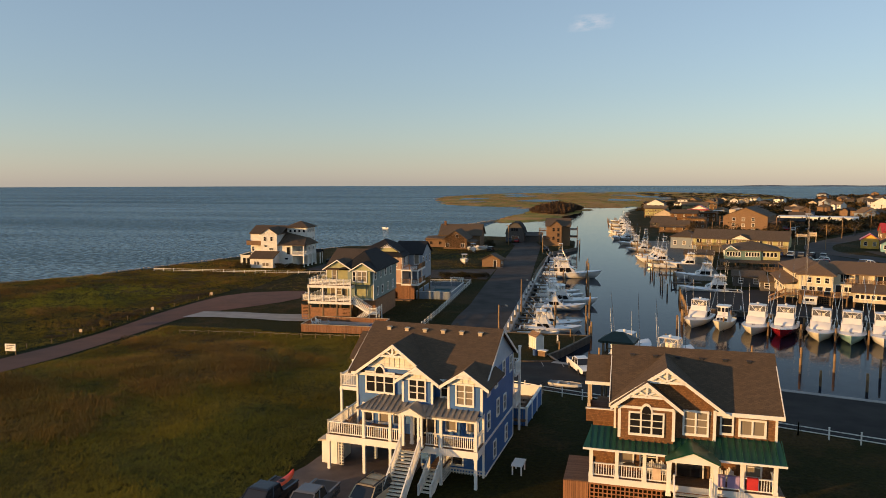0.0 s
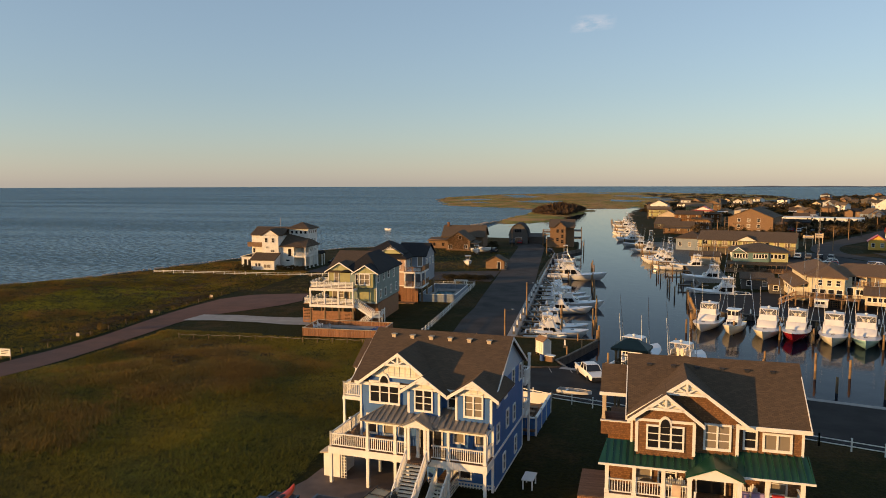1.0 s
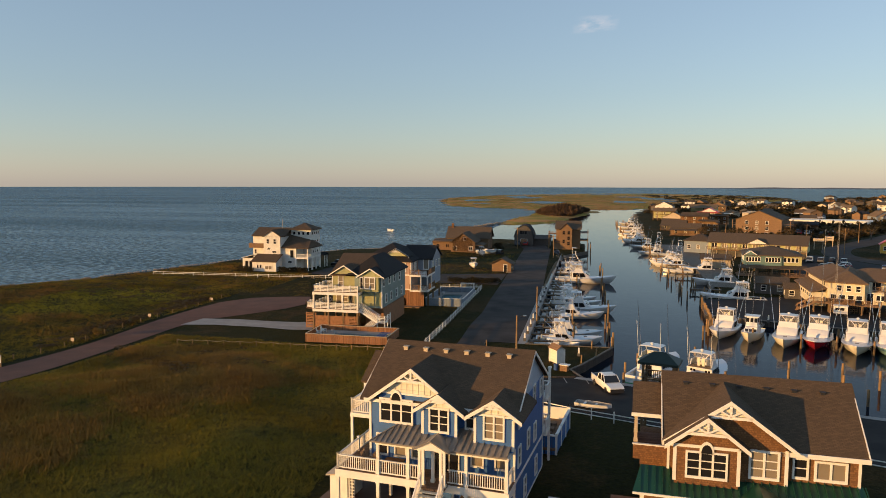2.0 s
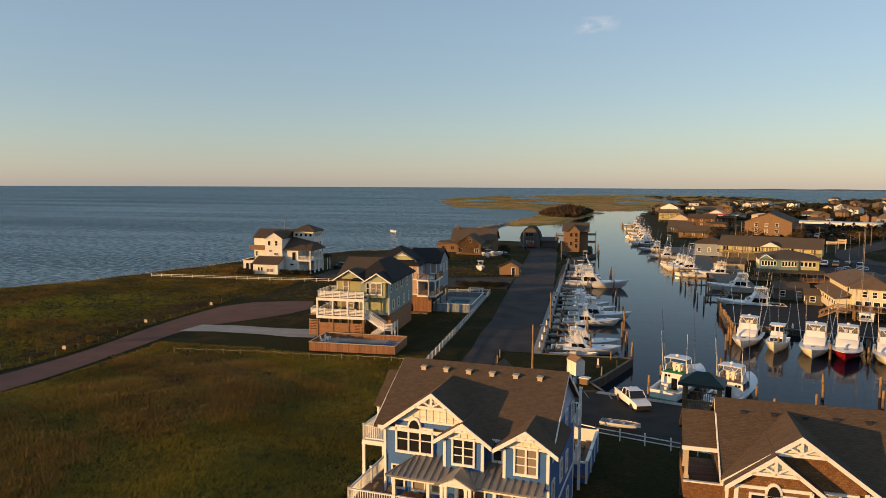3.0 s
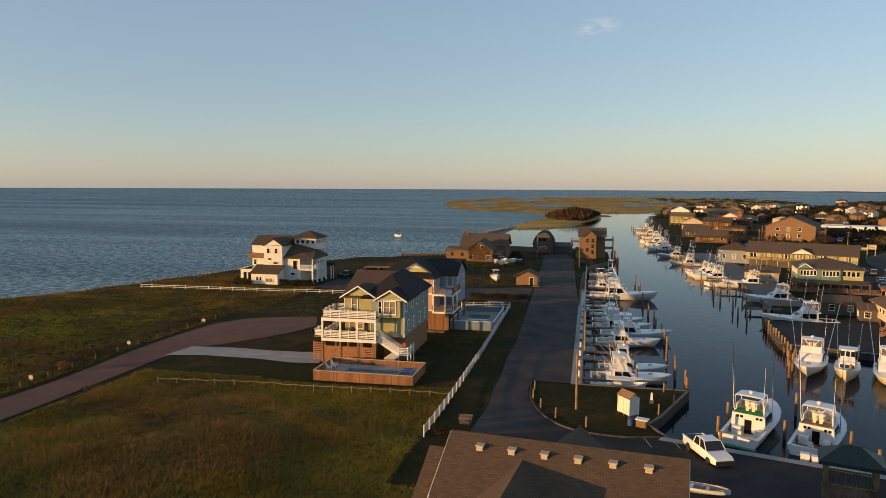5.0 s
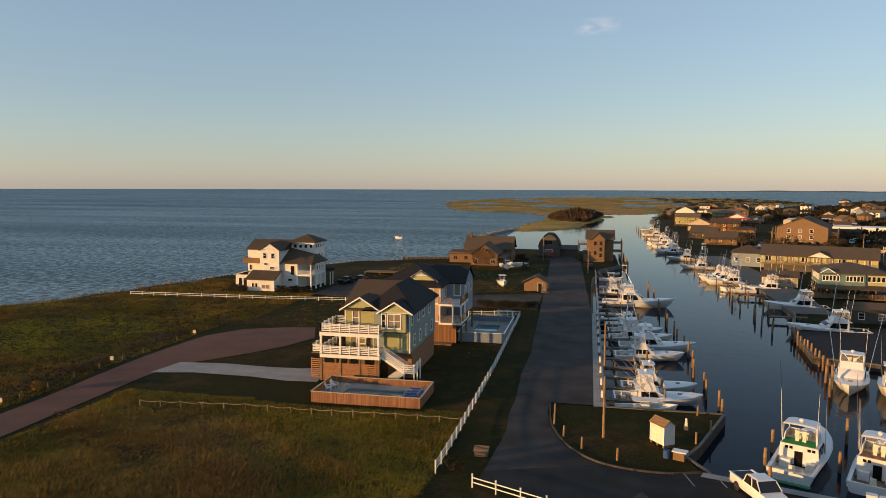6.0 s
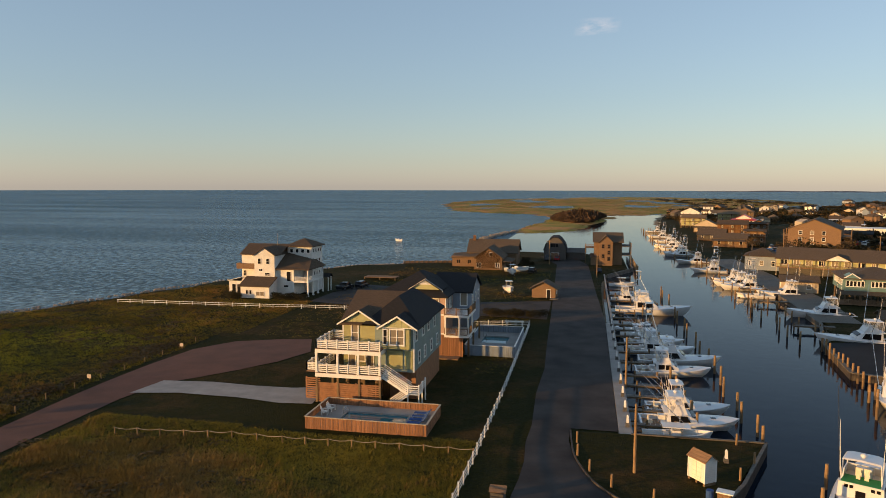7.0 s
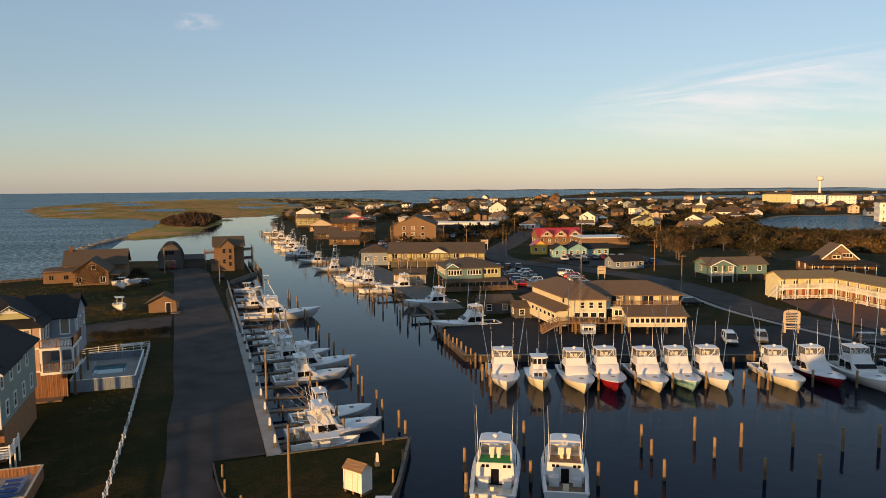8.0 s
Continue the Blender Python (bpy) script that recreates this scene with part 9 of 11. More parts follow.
for x, y in ((-81.5, 176), (-83.5, 177.5), (-73.0, 178.2), (-71.2, 177), (-69.0, 178.4), (-66.8, 177.2), (-86, 180), (-37.5, 132), (-38.8, 130), (-40.5, 133.5), (-36.8, 128.5)):
    copy_thing(shrubs[0], pose(x, y, gz(x, y) - 0.25, 0, 0, rt.uniform(0, 360)))
for x, y in ((-22, 256), (-24, 262), (-25, 270), (-23, 248)):
    copy_thing(shrubs[0], pose(x, y, -0.1, 0, 0, rt.uniform(0, 360)))


def stuff_mesh(name, centres, sizes, base_quads, material, label, category, rng):
    """Many turned copies of one small leaf cluster in a single mesh."""
    base = np.array(base_quads, float).reshape(-1, 3)
    n, k = len(centres), len(base)
    ang = rng.uniform(0, 2 * np.pi, n)
    c, s = np.cos(ang), np.sin(ang)
    vx = base[None, :, 0] * c[:, None] - base[None, :, 1] * s[:, None]
    vy = base[None, :, 0] * s[:, None] + base[None, :, 1] * c[:, None]
    vz = np.repeat(base[None, :, 2], n, 0)
    co = np.stack([vx * sizes[:, :1], vy * sizes[:, :1], vz * sizes[:, 1:]], -1) + centres[:, None, :]
    co = co.reshape(-1, 3)
    me = bpy.data.meshes.new(name)
    per = len(base_quads[0])
    nf = len(co) // per
    me.vertices.add(len(co))
    me.vertices.foreach_set("co", co.ravel())
    me.loops.add(len(co))
    me.loops.foreach_set("vertex_index", np.arange(len(co), dtype=np.int32))
    me.polygons.add(nf)
    me.polygons.foreach_set("loop_start", np.arange(0, len(co), per, dtype=np.int32))
    me.polygons.foreach_set("loop_total", np.full(nf, per, dtype=np.int32))
    me.update(calc_edges=True)
    me.materials.append(material)
    return tagged(new(name, me), label, category, kind="stuff")


rng = np.random.default_rng(4)
HOUSES = []


def clear_of(x, y, gap=0):
    if any(abs(x - hx) < hw + gap and abs(y - hy) < hw + gap for hx, hy, hw in HOUSES):
        return False
    p = (np.array(float(x)), np.array(float(y)))
    return sdf(*p, EAST) > 8 and sdf(*p, POND) < -6 and sdf(*p, LAGOON) < -10


# ---- the village beyond ----
walls = [SIDE_WHITE, SIDE_BEIGE, WEATHERED, SIDE_TAN, SIDE_BEIGE, SIDE_GREYBLUE, SIDE_WHITE, SIDE_TAN, SIDE_TAN, WEATHERED, SIDE_LIME, CEDAR]
wall_words = {SIDE_WHITE: "white", SIDE_BEIGE: "beige", SIDE_TAN: "tan shingled", SIDE_LIME: "pale yellow", SIDE_GREYBLUE: "grey blue", CEDAR: "brown cedar", SIDE_PINK: "pinkish", WEATHERED: "weathered grey"}
roofs = [ROOF_GREY, ROOF_BROWN, ROOF_TAN, ROOF_GREY, ROOF_TAN, ROOF_DARK]
for x, y, w in ((62, 255, 22), (85, 355, 24), (140, 430, 28), (112, 274, 10), (138, 308, 20), (124, 262, 16), (150, 290, 20), (119, 226, 12), (130, 190, 14), (128, 150, 26), (164, 190, 14), (250, 405, 12), (370, 470, 12), (60, 205, 16), (50, 266, 12), (64, 160, 24), (60, 400, 40), (70, 480, 50), (80, 540, 20)):
    HOUSES.append((x, y, w))


def village_house(x, y, w, d, z1, kind, wall, roofing, turn, far):
    """A small gabled or hipped house, often with a cross wing, a porch or a chimney."""
    q = thing("house", f"{wall_words[wall]} village house among dark scrub", "house", pose(x - w / 2, y - d / 2, gz(x, y) - 0.1, 0, 0, turn), "village houses")
    m, r = Mesh(), Mesh()
    m.box(0, 0, -0.5, w, d, z1)
    slope = rt.uniform(0.42, 0.62)
    if kind == "gable_y":
        m.prism([(0, z1), (w, z1), (w / 2, z1 + w * slope / 2)], 0, d, "y")
        gable_roof(r, 0, w, 0, d, z1, w * slope / 2, "y", 0.4)
    elif kind == "gable_x":
        m.prism([(0, z1), (d, z1), (d / 2, z1 + d * slope / 2)], 0, w, "x")
        gable_roof(r, 0, w, 0, d, z1, d * slope / 2, "x", 0.4)
    else:
        hip_roof(r, 0, w, 0, d, z1 + 0.03, d * 0.26, 0.5)
    part("wall", m, wall, q)
    part("roof", r, roofing, q)
    if rt.random() < 0.5:
        v0 = rt.uniform(0.05, 0.5) * w
        v1, zz = v0 + w * 0.38, z1 - rt.choice((0.0, 0.6))
        m = Mesh()
        m.prism([(v0, -0.5), (v1, -0.5), (v1, zz), ((v0 + v1) / 2, zz + (v1 - v0) * 0.33), (v0, zz)], -2.4, 1.5, "y")
        part("wing", m, wall, q)
        m = Mesh()
        gable_roof(m, v0, v1, -2.4, 2.6, zz, (v1 - v0) * 0.33, "y", 0.3, 0.14)
        part("wing_roof", m, roofing, q)
    elif not far:
        m = Mesh()
        m.box(0, -2.2, 0.3, w, 0, 0.45)
        for i in range(int(w / 2.4) + 1):
            m.box(min(w - 0.15, i * 2.4), -2.25, -0.5, min(w, i * 2.4 + 0.15), -2.1, 2.6)
        m.slab([(-0.3, -2.5, 2.6), (w + 0.3, -2.5, 2.6), (w + 0.3, 0, 3.1), (-0.3, 0, 3.1)], 0.1)
        part("porch", m, WHITE, q)
    if not far and rt.random() < 0.4:
        m = Mesh()
        m.box(w * 0.3, d * 0.5, z1, w * 0.3 + 0.7, d * 0.5 + 0.7, z1 + d * 0.3 + 0.8)
        part("chimney", m, CEDAR, q)
    n = 2 if far else 3
    for f in range(1 if z1 < 4.5 else 2):
        for i in range(n):
            m = Mesh()
            m.box(w * (i + 0.5) / n - 0.5, -0.06 if far else -0.05, 0.9 + 2.7 * f, w * (i + 0.5) / n + 0.5, 0.02, 2.2 + 2.7 * f)
            part("window", m, BLIND if (i + f) % 2 else GLASS, q)
    return q


placed = []
tries = 0
while len(placed) < 225 and tries < 9000:
    tries += 1
    dist = 25.6 * 1233 / rt.uniform(10.5, 80) if rt.random() < 0.85 else rt.uniform(400, 900)
    az = radians(rt.uniform(5.5, 56))
    x, y = -6 + dist * math.sin(az), 39 + dist * math.cos(az)
    w = rt.uniform(6.5, 10.5) if dist < 1100 else rt.uniform(10, 16)
    if dist > 2300 or not clear_of(x, y, w / 2 + 4) or (dist < 520 and az > radians(40.5)) or (dist < 400 and az > radians(28)):
        continue
    if any(abs(x - px) < 15 + dist * 0.012 and abs(y - py) < 17 + dist * 0.016 for px, py in placed):
        continue
    placed.append((x, y))
    HOUSES.append((x, y, w * 0.5))
    village_house(x, y, w, rt.uniform(7, 10), rt.choice((2.9, 3.1, 3.2, 3.4, 5.2, 5.6)), rt.choice(("gable_x", "gable_y", "hip", "gable_y")), rt.choice(walls), rt.choice(roofs), rt.choice((-20, -12, -35, 15, -48)) + rt.uniform(-6, 6), dist > 560)
plain_house(pose(232, 600, 0.4, 0, 0, -25), 15, 14, 0, 6.5, "gable_y", 5.0, SIDE_WHITE, ROOF_GREY, "tall white gabled house above the scrub", wins=(3, 2))
plain_house(pose(246, 342, 0.4, 0, 0, -30), 10.5, 9, 0.5, 4.5, "gable_y", 3.4, SIDE_LIME, ROOF_BROWN, "pale yellow cottage with a tall front gable", "cottage", "cottage", (3, 1))
plain_house(pose(243, 400, 0.5, 0, 0, -30), 15, 11, 0, 3.6, "hip", 2.6, SIDE_BEIGE, ROOF_TAN, "low beige house with a tan hip roof in the scrub", wins=(4, 1))
plain_house(pose(362, 466, 0.5, 0, 0, -38), 15, 11, 0, 4.8, "gable_x", 3.2, SIDE_WHITE, ROOF_BROWN, "white house with dark gable roof beyond the scrub", wins=(4, 1))
bw = plain_house(pose(402, 366, 0.3, 0, 0, -40), 26, 16, 1.0, 13.5, "hip", 3.0, SIDE_WHITE, ROOF_GREY, "large white house beside the pond", wins=(6, 3))
for k, (x, y, w) in enumerate(((727, 803, 42), (694, 721, 38), (692, 664, 28))):
    plain_house(pose(x, y, 0.6, 0, 0, -43), w, 14, 0, 11.5, "hip", 3.0, SIDE_LIME if k == 0 else SIDE_WHITE, ROOF_GREY, "long pale hotel block in the distance", "hotel", "hotel", (6, 3), "distant hotels")


def church():
    h = thing("church", "white church with a tall pointed steeple", "church", pose(494, 654, 0.5, 0, 0, -35))
    m = Mesh()
    m.box(0, 0, 0, 11, 18, 4).prism([(0, 4), (11, 4), (5.5, 7)], 0, 18, "y")
    m.box(4.2, -1.6, 0, 6.8, 1.2, 8.5)
    part("wall", m, SIDE_WHITE, h)
    m = Mesh()
    gable_roof(m, 0, 11, 0, 18, 4, 3, "y", 0.4)
    part("roof", m, ROOF_GREY, h)
    m = Mesh()
    m.tube((5.5, -0.25, 8.5), (5.5, -0.25, 15.5), 1.5, 0.05, 8)
    part("steeple", m, WHITE, h)


church()
wt = thing("water_tower", "white water tower on a slender stem", "water tower", pose(1110, 1060, 0))
m = Mesh()
m.tube((0, 0, 0), (0, 0, 32), 2.6, 1.8, 12)
part("stem", m, WHITE, wt)
m = Mesh()
m.tube((0, 0, 31), (0, 0, 34), 2.2, 6.6, 16)
m.tube((0, 0, 34), (0, 0, 38.5), 6.6, 6.6, 16)
m.dome((0, 0, 38.5), 6.6, 6.6, 2.2, 16)
part("tank", m, SIDE_WHITE, wt)

# ---- scrub woods as one mass of leaf clumps ----
rq = random.Random(8)
base = leaf_cloud(rq, [(0, 0, 0.5, 0.55), (0.45, 0.2, 0.42, 0.4), (-0.4, 0.3, 0.45, 0.42), (0.1, -0.5, 0.4, 0.4)], 15, 1, 0.31)
n = 20000
dist = 25.6 * 1233 / rng.uniform(10, 105, n)
az = np.radians(rng.uniform(4, 60, n))
cx, cy = -6 + dist * np.sin(az), 39 + dist * np.cos(az)
ok = (sdf(cx, cy, EAST) > 6) & (sdf(cx, cy, POND) < -4) & (sdf(cx, cy, LAGOON) < -4) & (dist < 2900)
for hx, hy, hw in HOUSES:
    ok &= ~((np.abs(cx - hx) < hw + 1) & (np.abs(cy - hy) < hw + 2))
roadx = [(100, 100), (100, 150), (109, 186), (108, 213), (94, 258), (115, 308), (152, 365), (194, 437)]
for (ax, ay), (bx, by) in zip(roadx, roadx[1:]):
    dx, dy = bx - ax, by - ay
    t = np.clip(((cx - ax) * dx + (cy - ay) * dy) / (dx * dx + dy * dy), 0, 1)
    ok &= np.hypot(cx - ax - t * dx, cy - ay - t * dy) > 10
ok &= ~((cx < 150) & (cy < 262)) & ~((cx < 100) & (cy < 300)) & ~((cx < 60) & (cy < 600))
ok &= ~((cx > 100) & (cx < 150) & (cy > 220) & (cy < 320))
patch = np.sin(cx / 31) * np.sin(cy / 37) + 0.6 * np.sin(cx / 13 + cy / 17)
ok &= (patch > -0.3) | (rng.random(n) < 0.22)
cx, cy, dd, patch = cx[ok], cy[ok], dist[ok], patch[ok]
cz = rise(cx, cy) - 0.4
low = np.clip((np.hypot(cx - 345, cy - 345) - 30) / 60, 0.25, 1)   # only low brush before the pond
size = rng.uniform(2.0, 3.9, len(cx)) * (1 + dd / 2800)
tall = size * rng.uniform(0.6, 1.05, len(cx)) * np.where(dd > 800, 0.8, 1.3) * low * np.clip(0.75 + 0.5 * patch, 0.45, 1.35)
# dark and gold clumps carry the scrub's shade and sunlight in their leaf colours
half = rng.random(len(cx)) < np.clip(0.6 + 0.35 * np.sin(cx / 23 - cy / 19), 0.2, 0.95)
for sel, mat_, lab in ((half, LEAF_OAK, "dark olive maritime scrub between the houses"), (~half, LEAF_SCRUB, "brown-gold scrub between the houses")):
    stuff_mesh("scrub_woods", np.stack([cx, cy, cz], -1)[sel], np.stack([size, tall], -1)[sel], base, mat_, lab, "woods", rng)
# bushes on the islet and along the marsh
n = 900
ix, iy = rng.uniform(-34, 14, n), rng.uniform(530, 650, n)
dome = 1 - np.hypot((ix + 10) / 22, (iy - 592) / 62)
keep = (sdf(ix, iy, ISLET) > 4) & (dome > 0)
ix, iy, dome = ix[keep], iy[keep], np.sqrt(dome[keep])
stuff_mesh("scrub_woods", np.stack([ix, iy, np.full(len(ix), -0.4)], -1), np.stack([rng.uniform(2.2, 4.2, len(ix)), (0.3 + 0.8 * dome) * rng.uniform(6, 10, len(ix))], -1), base, LEAF_ISLET, "dark brush covering the low islet", "woods", rng)
n = 700
ix, iy = rng.uniform(0, 330, n), rng.uniform(880, 1500, n)
keep = (sdf(ix, iy, MARSH) > 12) & (rng.random(n) < 0.35) & (ix > 120)
ix, iy = ix[keep], iy[keep]
stuff_mesh("scrub_woods", np.stack([ix, iy, np.full(len(ix), -0.6)], -1), np.stack([rng.uniform(4, 9, len(ix)), rng.uniform(2, 4, len(ix))], -1), base, LEAF_OAK, "dark brush on the marsh", "woods", rng)

n = 9000
ix, iy = rng.uniform(-228, 340, n), rng.uniform(640, 1500, n)
keep = (sdf(ix, iy, MARSH) > 3) & (np.sin(ix / 37 + 1.2 * np.sin(iy / 60)) * np.sin(iy / 52 + 0.8 * np.sin(ix / 45)) + 0.5 * np.sin(ix / 17 + iy / 90) < 0.45)
ix, iy = ix[keep], iy[keep]
stuff_mesh("marsh_grass", np.stack([ix, iy, np.full(len(ix), -0.75)], -1), np.stack([rng.uniform(3, 7, len(ix)), rng.uniform(0.6, 1.1, len(ix))], -1), base[::5], MARSH_GRASS, "golden green marsh grass tufts", "grass", rng)
n = 700
ix, iy = rng.uniform(-46, 5, n), rng.uniform(430, 560, n)
keep = sdf(ix, iy, ISLET) > 2
ix, iy = ix[keep], iy[keep]
stuff_mesh("marsh_grass", np.stack([ix, iy, np.full(len(ix), -0.5)], -1), np.stack([rng.uniform(1.5, 3, len(ix)), rng.uniform(0.4, 0.8, len(ix))], -1), base[::5], MARSH_GRASS, "golden green grass on the low islet", "grass", rng)

# ---- meadow grass ----
blades = []
for k in range(6):
    a = k * 1.047 + 0.3
    r, lean = 0.16, 0.34
    c0 = Vector((r * math.cos(a * 2.1), r * math.sin(a * 2.1), 0))
    side = Vector((-math.sin(a), math.cos(a), 0)) * 0.032
    tip = c0 + Vector((lean * math.cos(a), lean * math.sin(a), 1.0))
    blades.append((c0 - side, c0 + side, tip))


def meadow(count, x0, x1, y0, y1, h0, h1, seed):
    g = np.random.default_rng(seed)
    x, y = g.uniform(x0, x1, count), g.uniform(y0, y1, count)
    ok = (sdf(x, y, WEST) > 9) & ~((x > -65.6) & (x < -56.8) & (y < 126)) & ~((x > -66.2) & (x < -36) & (y > 105.5) & (y < 142)) & ~((x > -40) & (x < -19) & (y > 99) & (y < 152)) & ~((x > -14.5) & (y > 70))
    ok &= ~((x > -10.5) & (x < 7.5) & (y > 34) & (y < 60)) & ~((x > -88) & (x < -62) & (y > 176) & (y < 200)) & ~((x > 7) & (y > 38))
    x, y = x[ok], y[ok]
    patch = 0.5 * np.sin(x / 13 + 1.3 * np.sin(y / 15)) + 0.35 * np.sin(y / 9.5 + x / 21 + np.sin(x / 7)) + 0.4 * np.sin((x - y) / 23) + g.normal(0, 0.14, len(x)) + 0.5 * np.clip((-66 - x) / 25, 0, 1)
    patch += 0.9 * np.exp(-((x + 46) / 9) ** 2 - ((y - 87) / 5) ** 2) + 0.95 * np.exp(-((x + 35) / 10) ** 2 - ((y - 48) / 9) ** 2)   # dry brush by the rope fence and on the seaward side
    ragged = 0.35 * np.sin(x / 2.9 + np.sin(y / 3.3)) * np.sin(y / 2.3 + np.sin(x / 4.7)) + g.normal(0, 0.16, len(x))
    patch += 0.5 * ragged
    # ragged oval zone of darker green tufts
    dark_zone = ((x + 15) / 10) ** 2 + ((y - 49) / 12) ** 2 + ragged < 1.0
    lush = ((x + 89) / 15) ** 2 + ((y - 124) / 16) ** 2 + 0.35 * np.sin(x / 3.7) * np.sin(y / 4.1) + g.normal(0, 0.12, len(x)) < 1.0
    straw = (patch > 0.66) & ~lush
    rust = straw & (np.sin(x / 3.1 + 1.7 * np.sin(y / 4.3)) + ragged > 0.5)
    straw &= ~rust
    dark_zone &= ~straw & ~rust
    hgt = g.uniform(h0, h1, len(x)) * np.where(straw | rust, 1.35, 0.85)
    pos = np.stack([x, y, rise(x, y) - 0.04], -1)
    hgt = hgt * np.clip(1.0 + 1.1 * ragged, 0.4, 1.9)
    size = np.stack([g.uniform(0.6, 1.3, len(x)), hgt], -1)
    for sel, mat_, lab in ((~straw & ~lush & ~rust & ~dark_zone, GRASS_GREEN, "green meadow grass tufts"), (dark_zone, GRASS_DEEP, "dark green short grass"), (rust, GRASS_RUST, "rust-brown withered grass"), (straw, GRASS_STRAW, "dry straw-coloured grass tufts"), (lush, GRASS_LUSH, "lush bright green grass tufts")):
        if sel.any():
            stuff_mesh("meadow_grass", pos[sel], size[sel], blades, mat_, lab, "grass", g)


meadow(130000, -60, 7, 33, 100, 0.13, 0.32, 1)
meadow(76000, -135, -63, 55, 195, 0.15, 0.38, 2)
meadow(9000, -60, -14, 125, 245, 0.1, 0.25, 3)
n = 260
g = np.random.default_rng(9)
sx, sy = np.concatenate([g.uniform(-110, -67, 150), g.normal(-69.8, 1.3, 130), g.normal(-45, 5, 46)]), np.concatenate([g.uniform(128, 165, 150), g.uniform(88, 136, 130), g.normal(86, 3.6, 46)])
ok = sdf(sx, sy, WEST) > 12
sx, sy = sx[ok], sy[ok]
stuff_mesh("dune_scrub", np.stack([sx, sy, rise(sx, sy) - 0.12], -1), np.stack([g.uniform(0.7, 1.8, len(sx)), g.uniform(0.3, 0.6, len(sx))], -1), base, LEAF_SCRUB, "low brown dune scrub in the meadow", "scrub", g)

# ---- rocks along the shore and the jetty ----
def rocks(name, pts, label, r0, r1, seed):
    g = random.Random(seed)
    m = Mesh()
    for x, y, z in pts:
        r = g.uniform(r0, r1)
        ring = []
        vs = []
        for k in range(3):
            for i in range(6):
                a = i * 1.047 + k * 0.4
                rr = r * (1.0, 0.95, 0.55)[k] * g.uniform(0.8, 1.15)
                vs.append((x + rr * math.cos(a), y + rr * math.sin(a), z + r * (-0.5, 0.15, 0.6)[k] * g.uniform(0.85, 1.1)))
        fs = [(12, 13, 14, 15, 16, 17)]
        for k in range(2):
            for i in range(6):
                fs.append((k * 6 + i, k * 6 + (i + 1) % 6, k * 6 + 6 + (i + 1) % 6, k * 6 + 6 + i))
        m.add(vs, fs)
    return tagged(part(name, m, ROCK), label, "rocks", kind="stuff")


pts = []
for (ax, ay), (bx, by) in zip(WEST[4:14], WEST[5:15]):
    L = math.dist((ax, ay), (bx, by))
    for _ in range(int(L * 2.2)):
        t, o = rt.random(), rt.uniform(-1.5, 2.5)
        nx_, ny_ = -(by - ay) / L, (bx - ax) / L
        pts.append((ax + (bx - ax) * t - nx_ * o, ay + (by - ay) * t - ny_ * o, SEA + 0.2 + 0.1 * o))
rocks("shore_rocks", pts, "grey-brown riprap stones along the shore", 0.2, 0.42, 2)
pts = [(-45.5 - 9 * math.sin((y - 305) / 135 * math.pi) + rt.uniform(-1.8, 1.8), y + rt.uniform(-1, 1), SEA + rt.uniform(0.1, 0.6)) for y in np.arange(305, 440, 0.4)]
rocks("jetty_rocks", pts, "dark rubble jetty out to the islet", 0.6, 1.1, 3)

# ---- far shore and thin clouds ----
# the grey haze of distance is put into the shore's base colour
FAR_SHORE = plain("hazy distant shore", (0.12, 0.12, 0.13), 0.95, 0.3, 0.004, 0.03)
m = Mesh()
top = [(x, 4250 - (x - 600) * 0.32, SEA) for x in np.linspace(600, 3800, 40)]
prof = [(-160, 0), (-60, 5.5), (60, 6.5), (160, 0)]
m.loft([[(x + o * 0.3, y + o, SEA + zz * (0.75 + 0.25 * math.sin(i * 1.7)) * min(1, i / 4)) for o, zz in prof] for i, (x, y, z) in enumerate(top)], closed=False, caps=False)
tagged(part("far_shore", m, FAR_SHORE), "low dark barrier-island shore on the horizon", "backdrop", kind="structure")


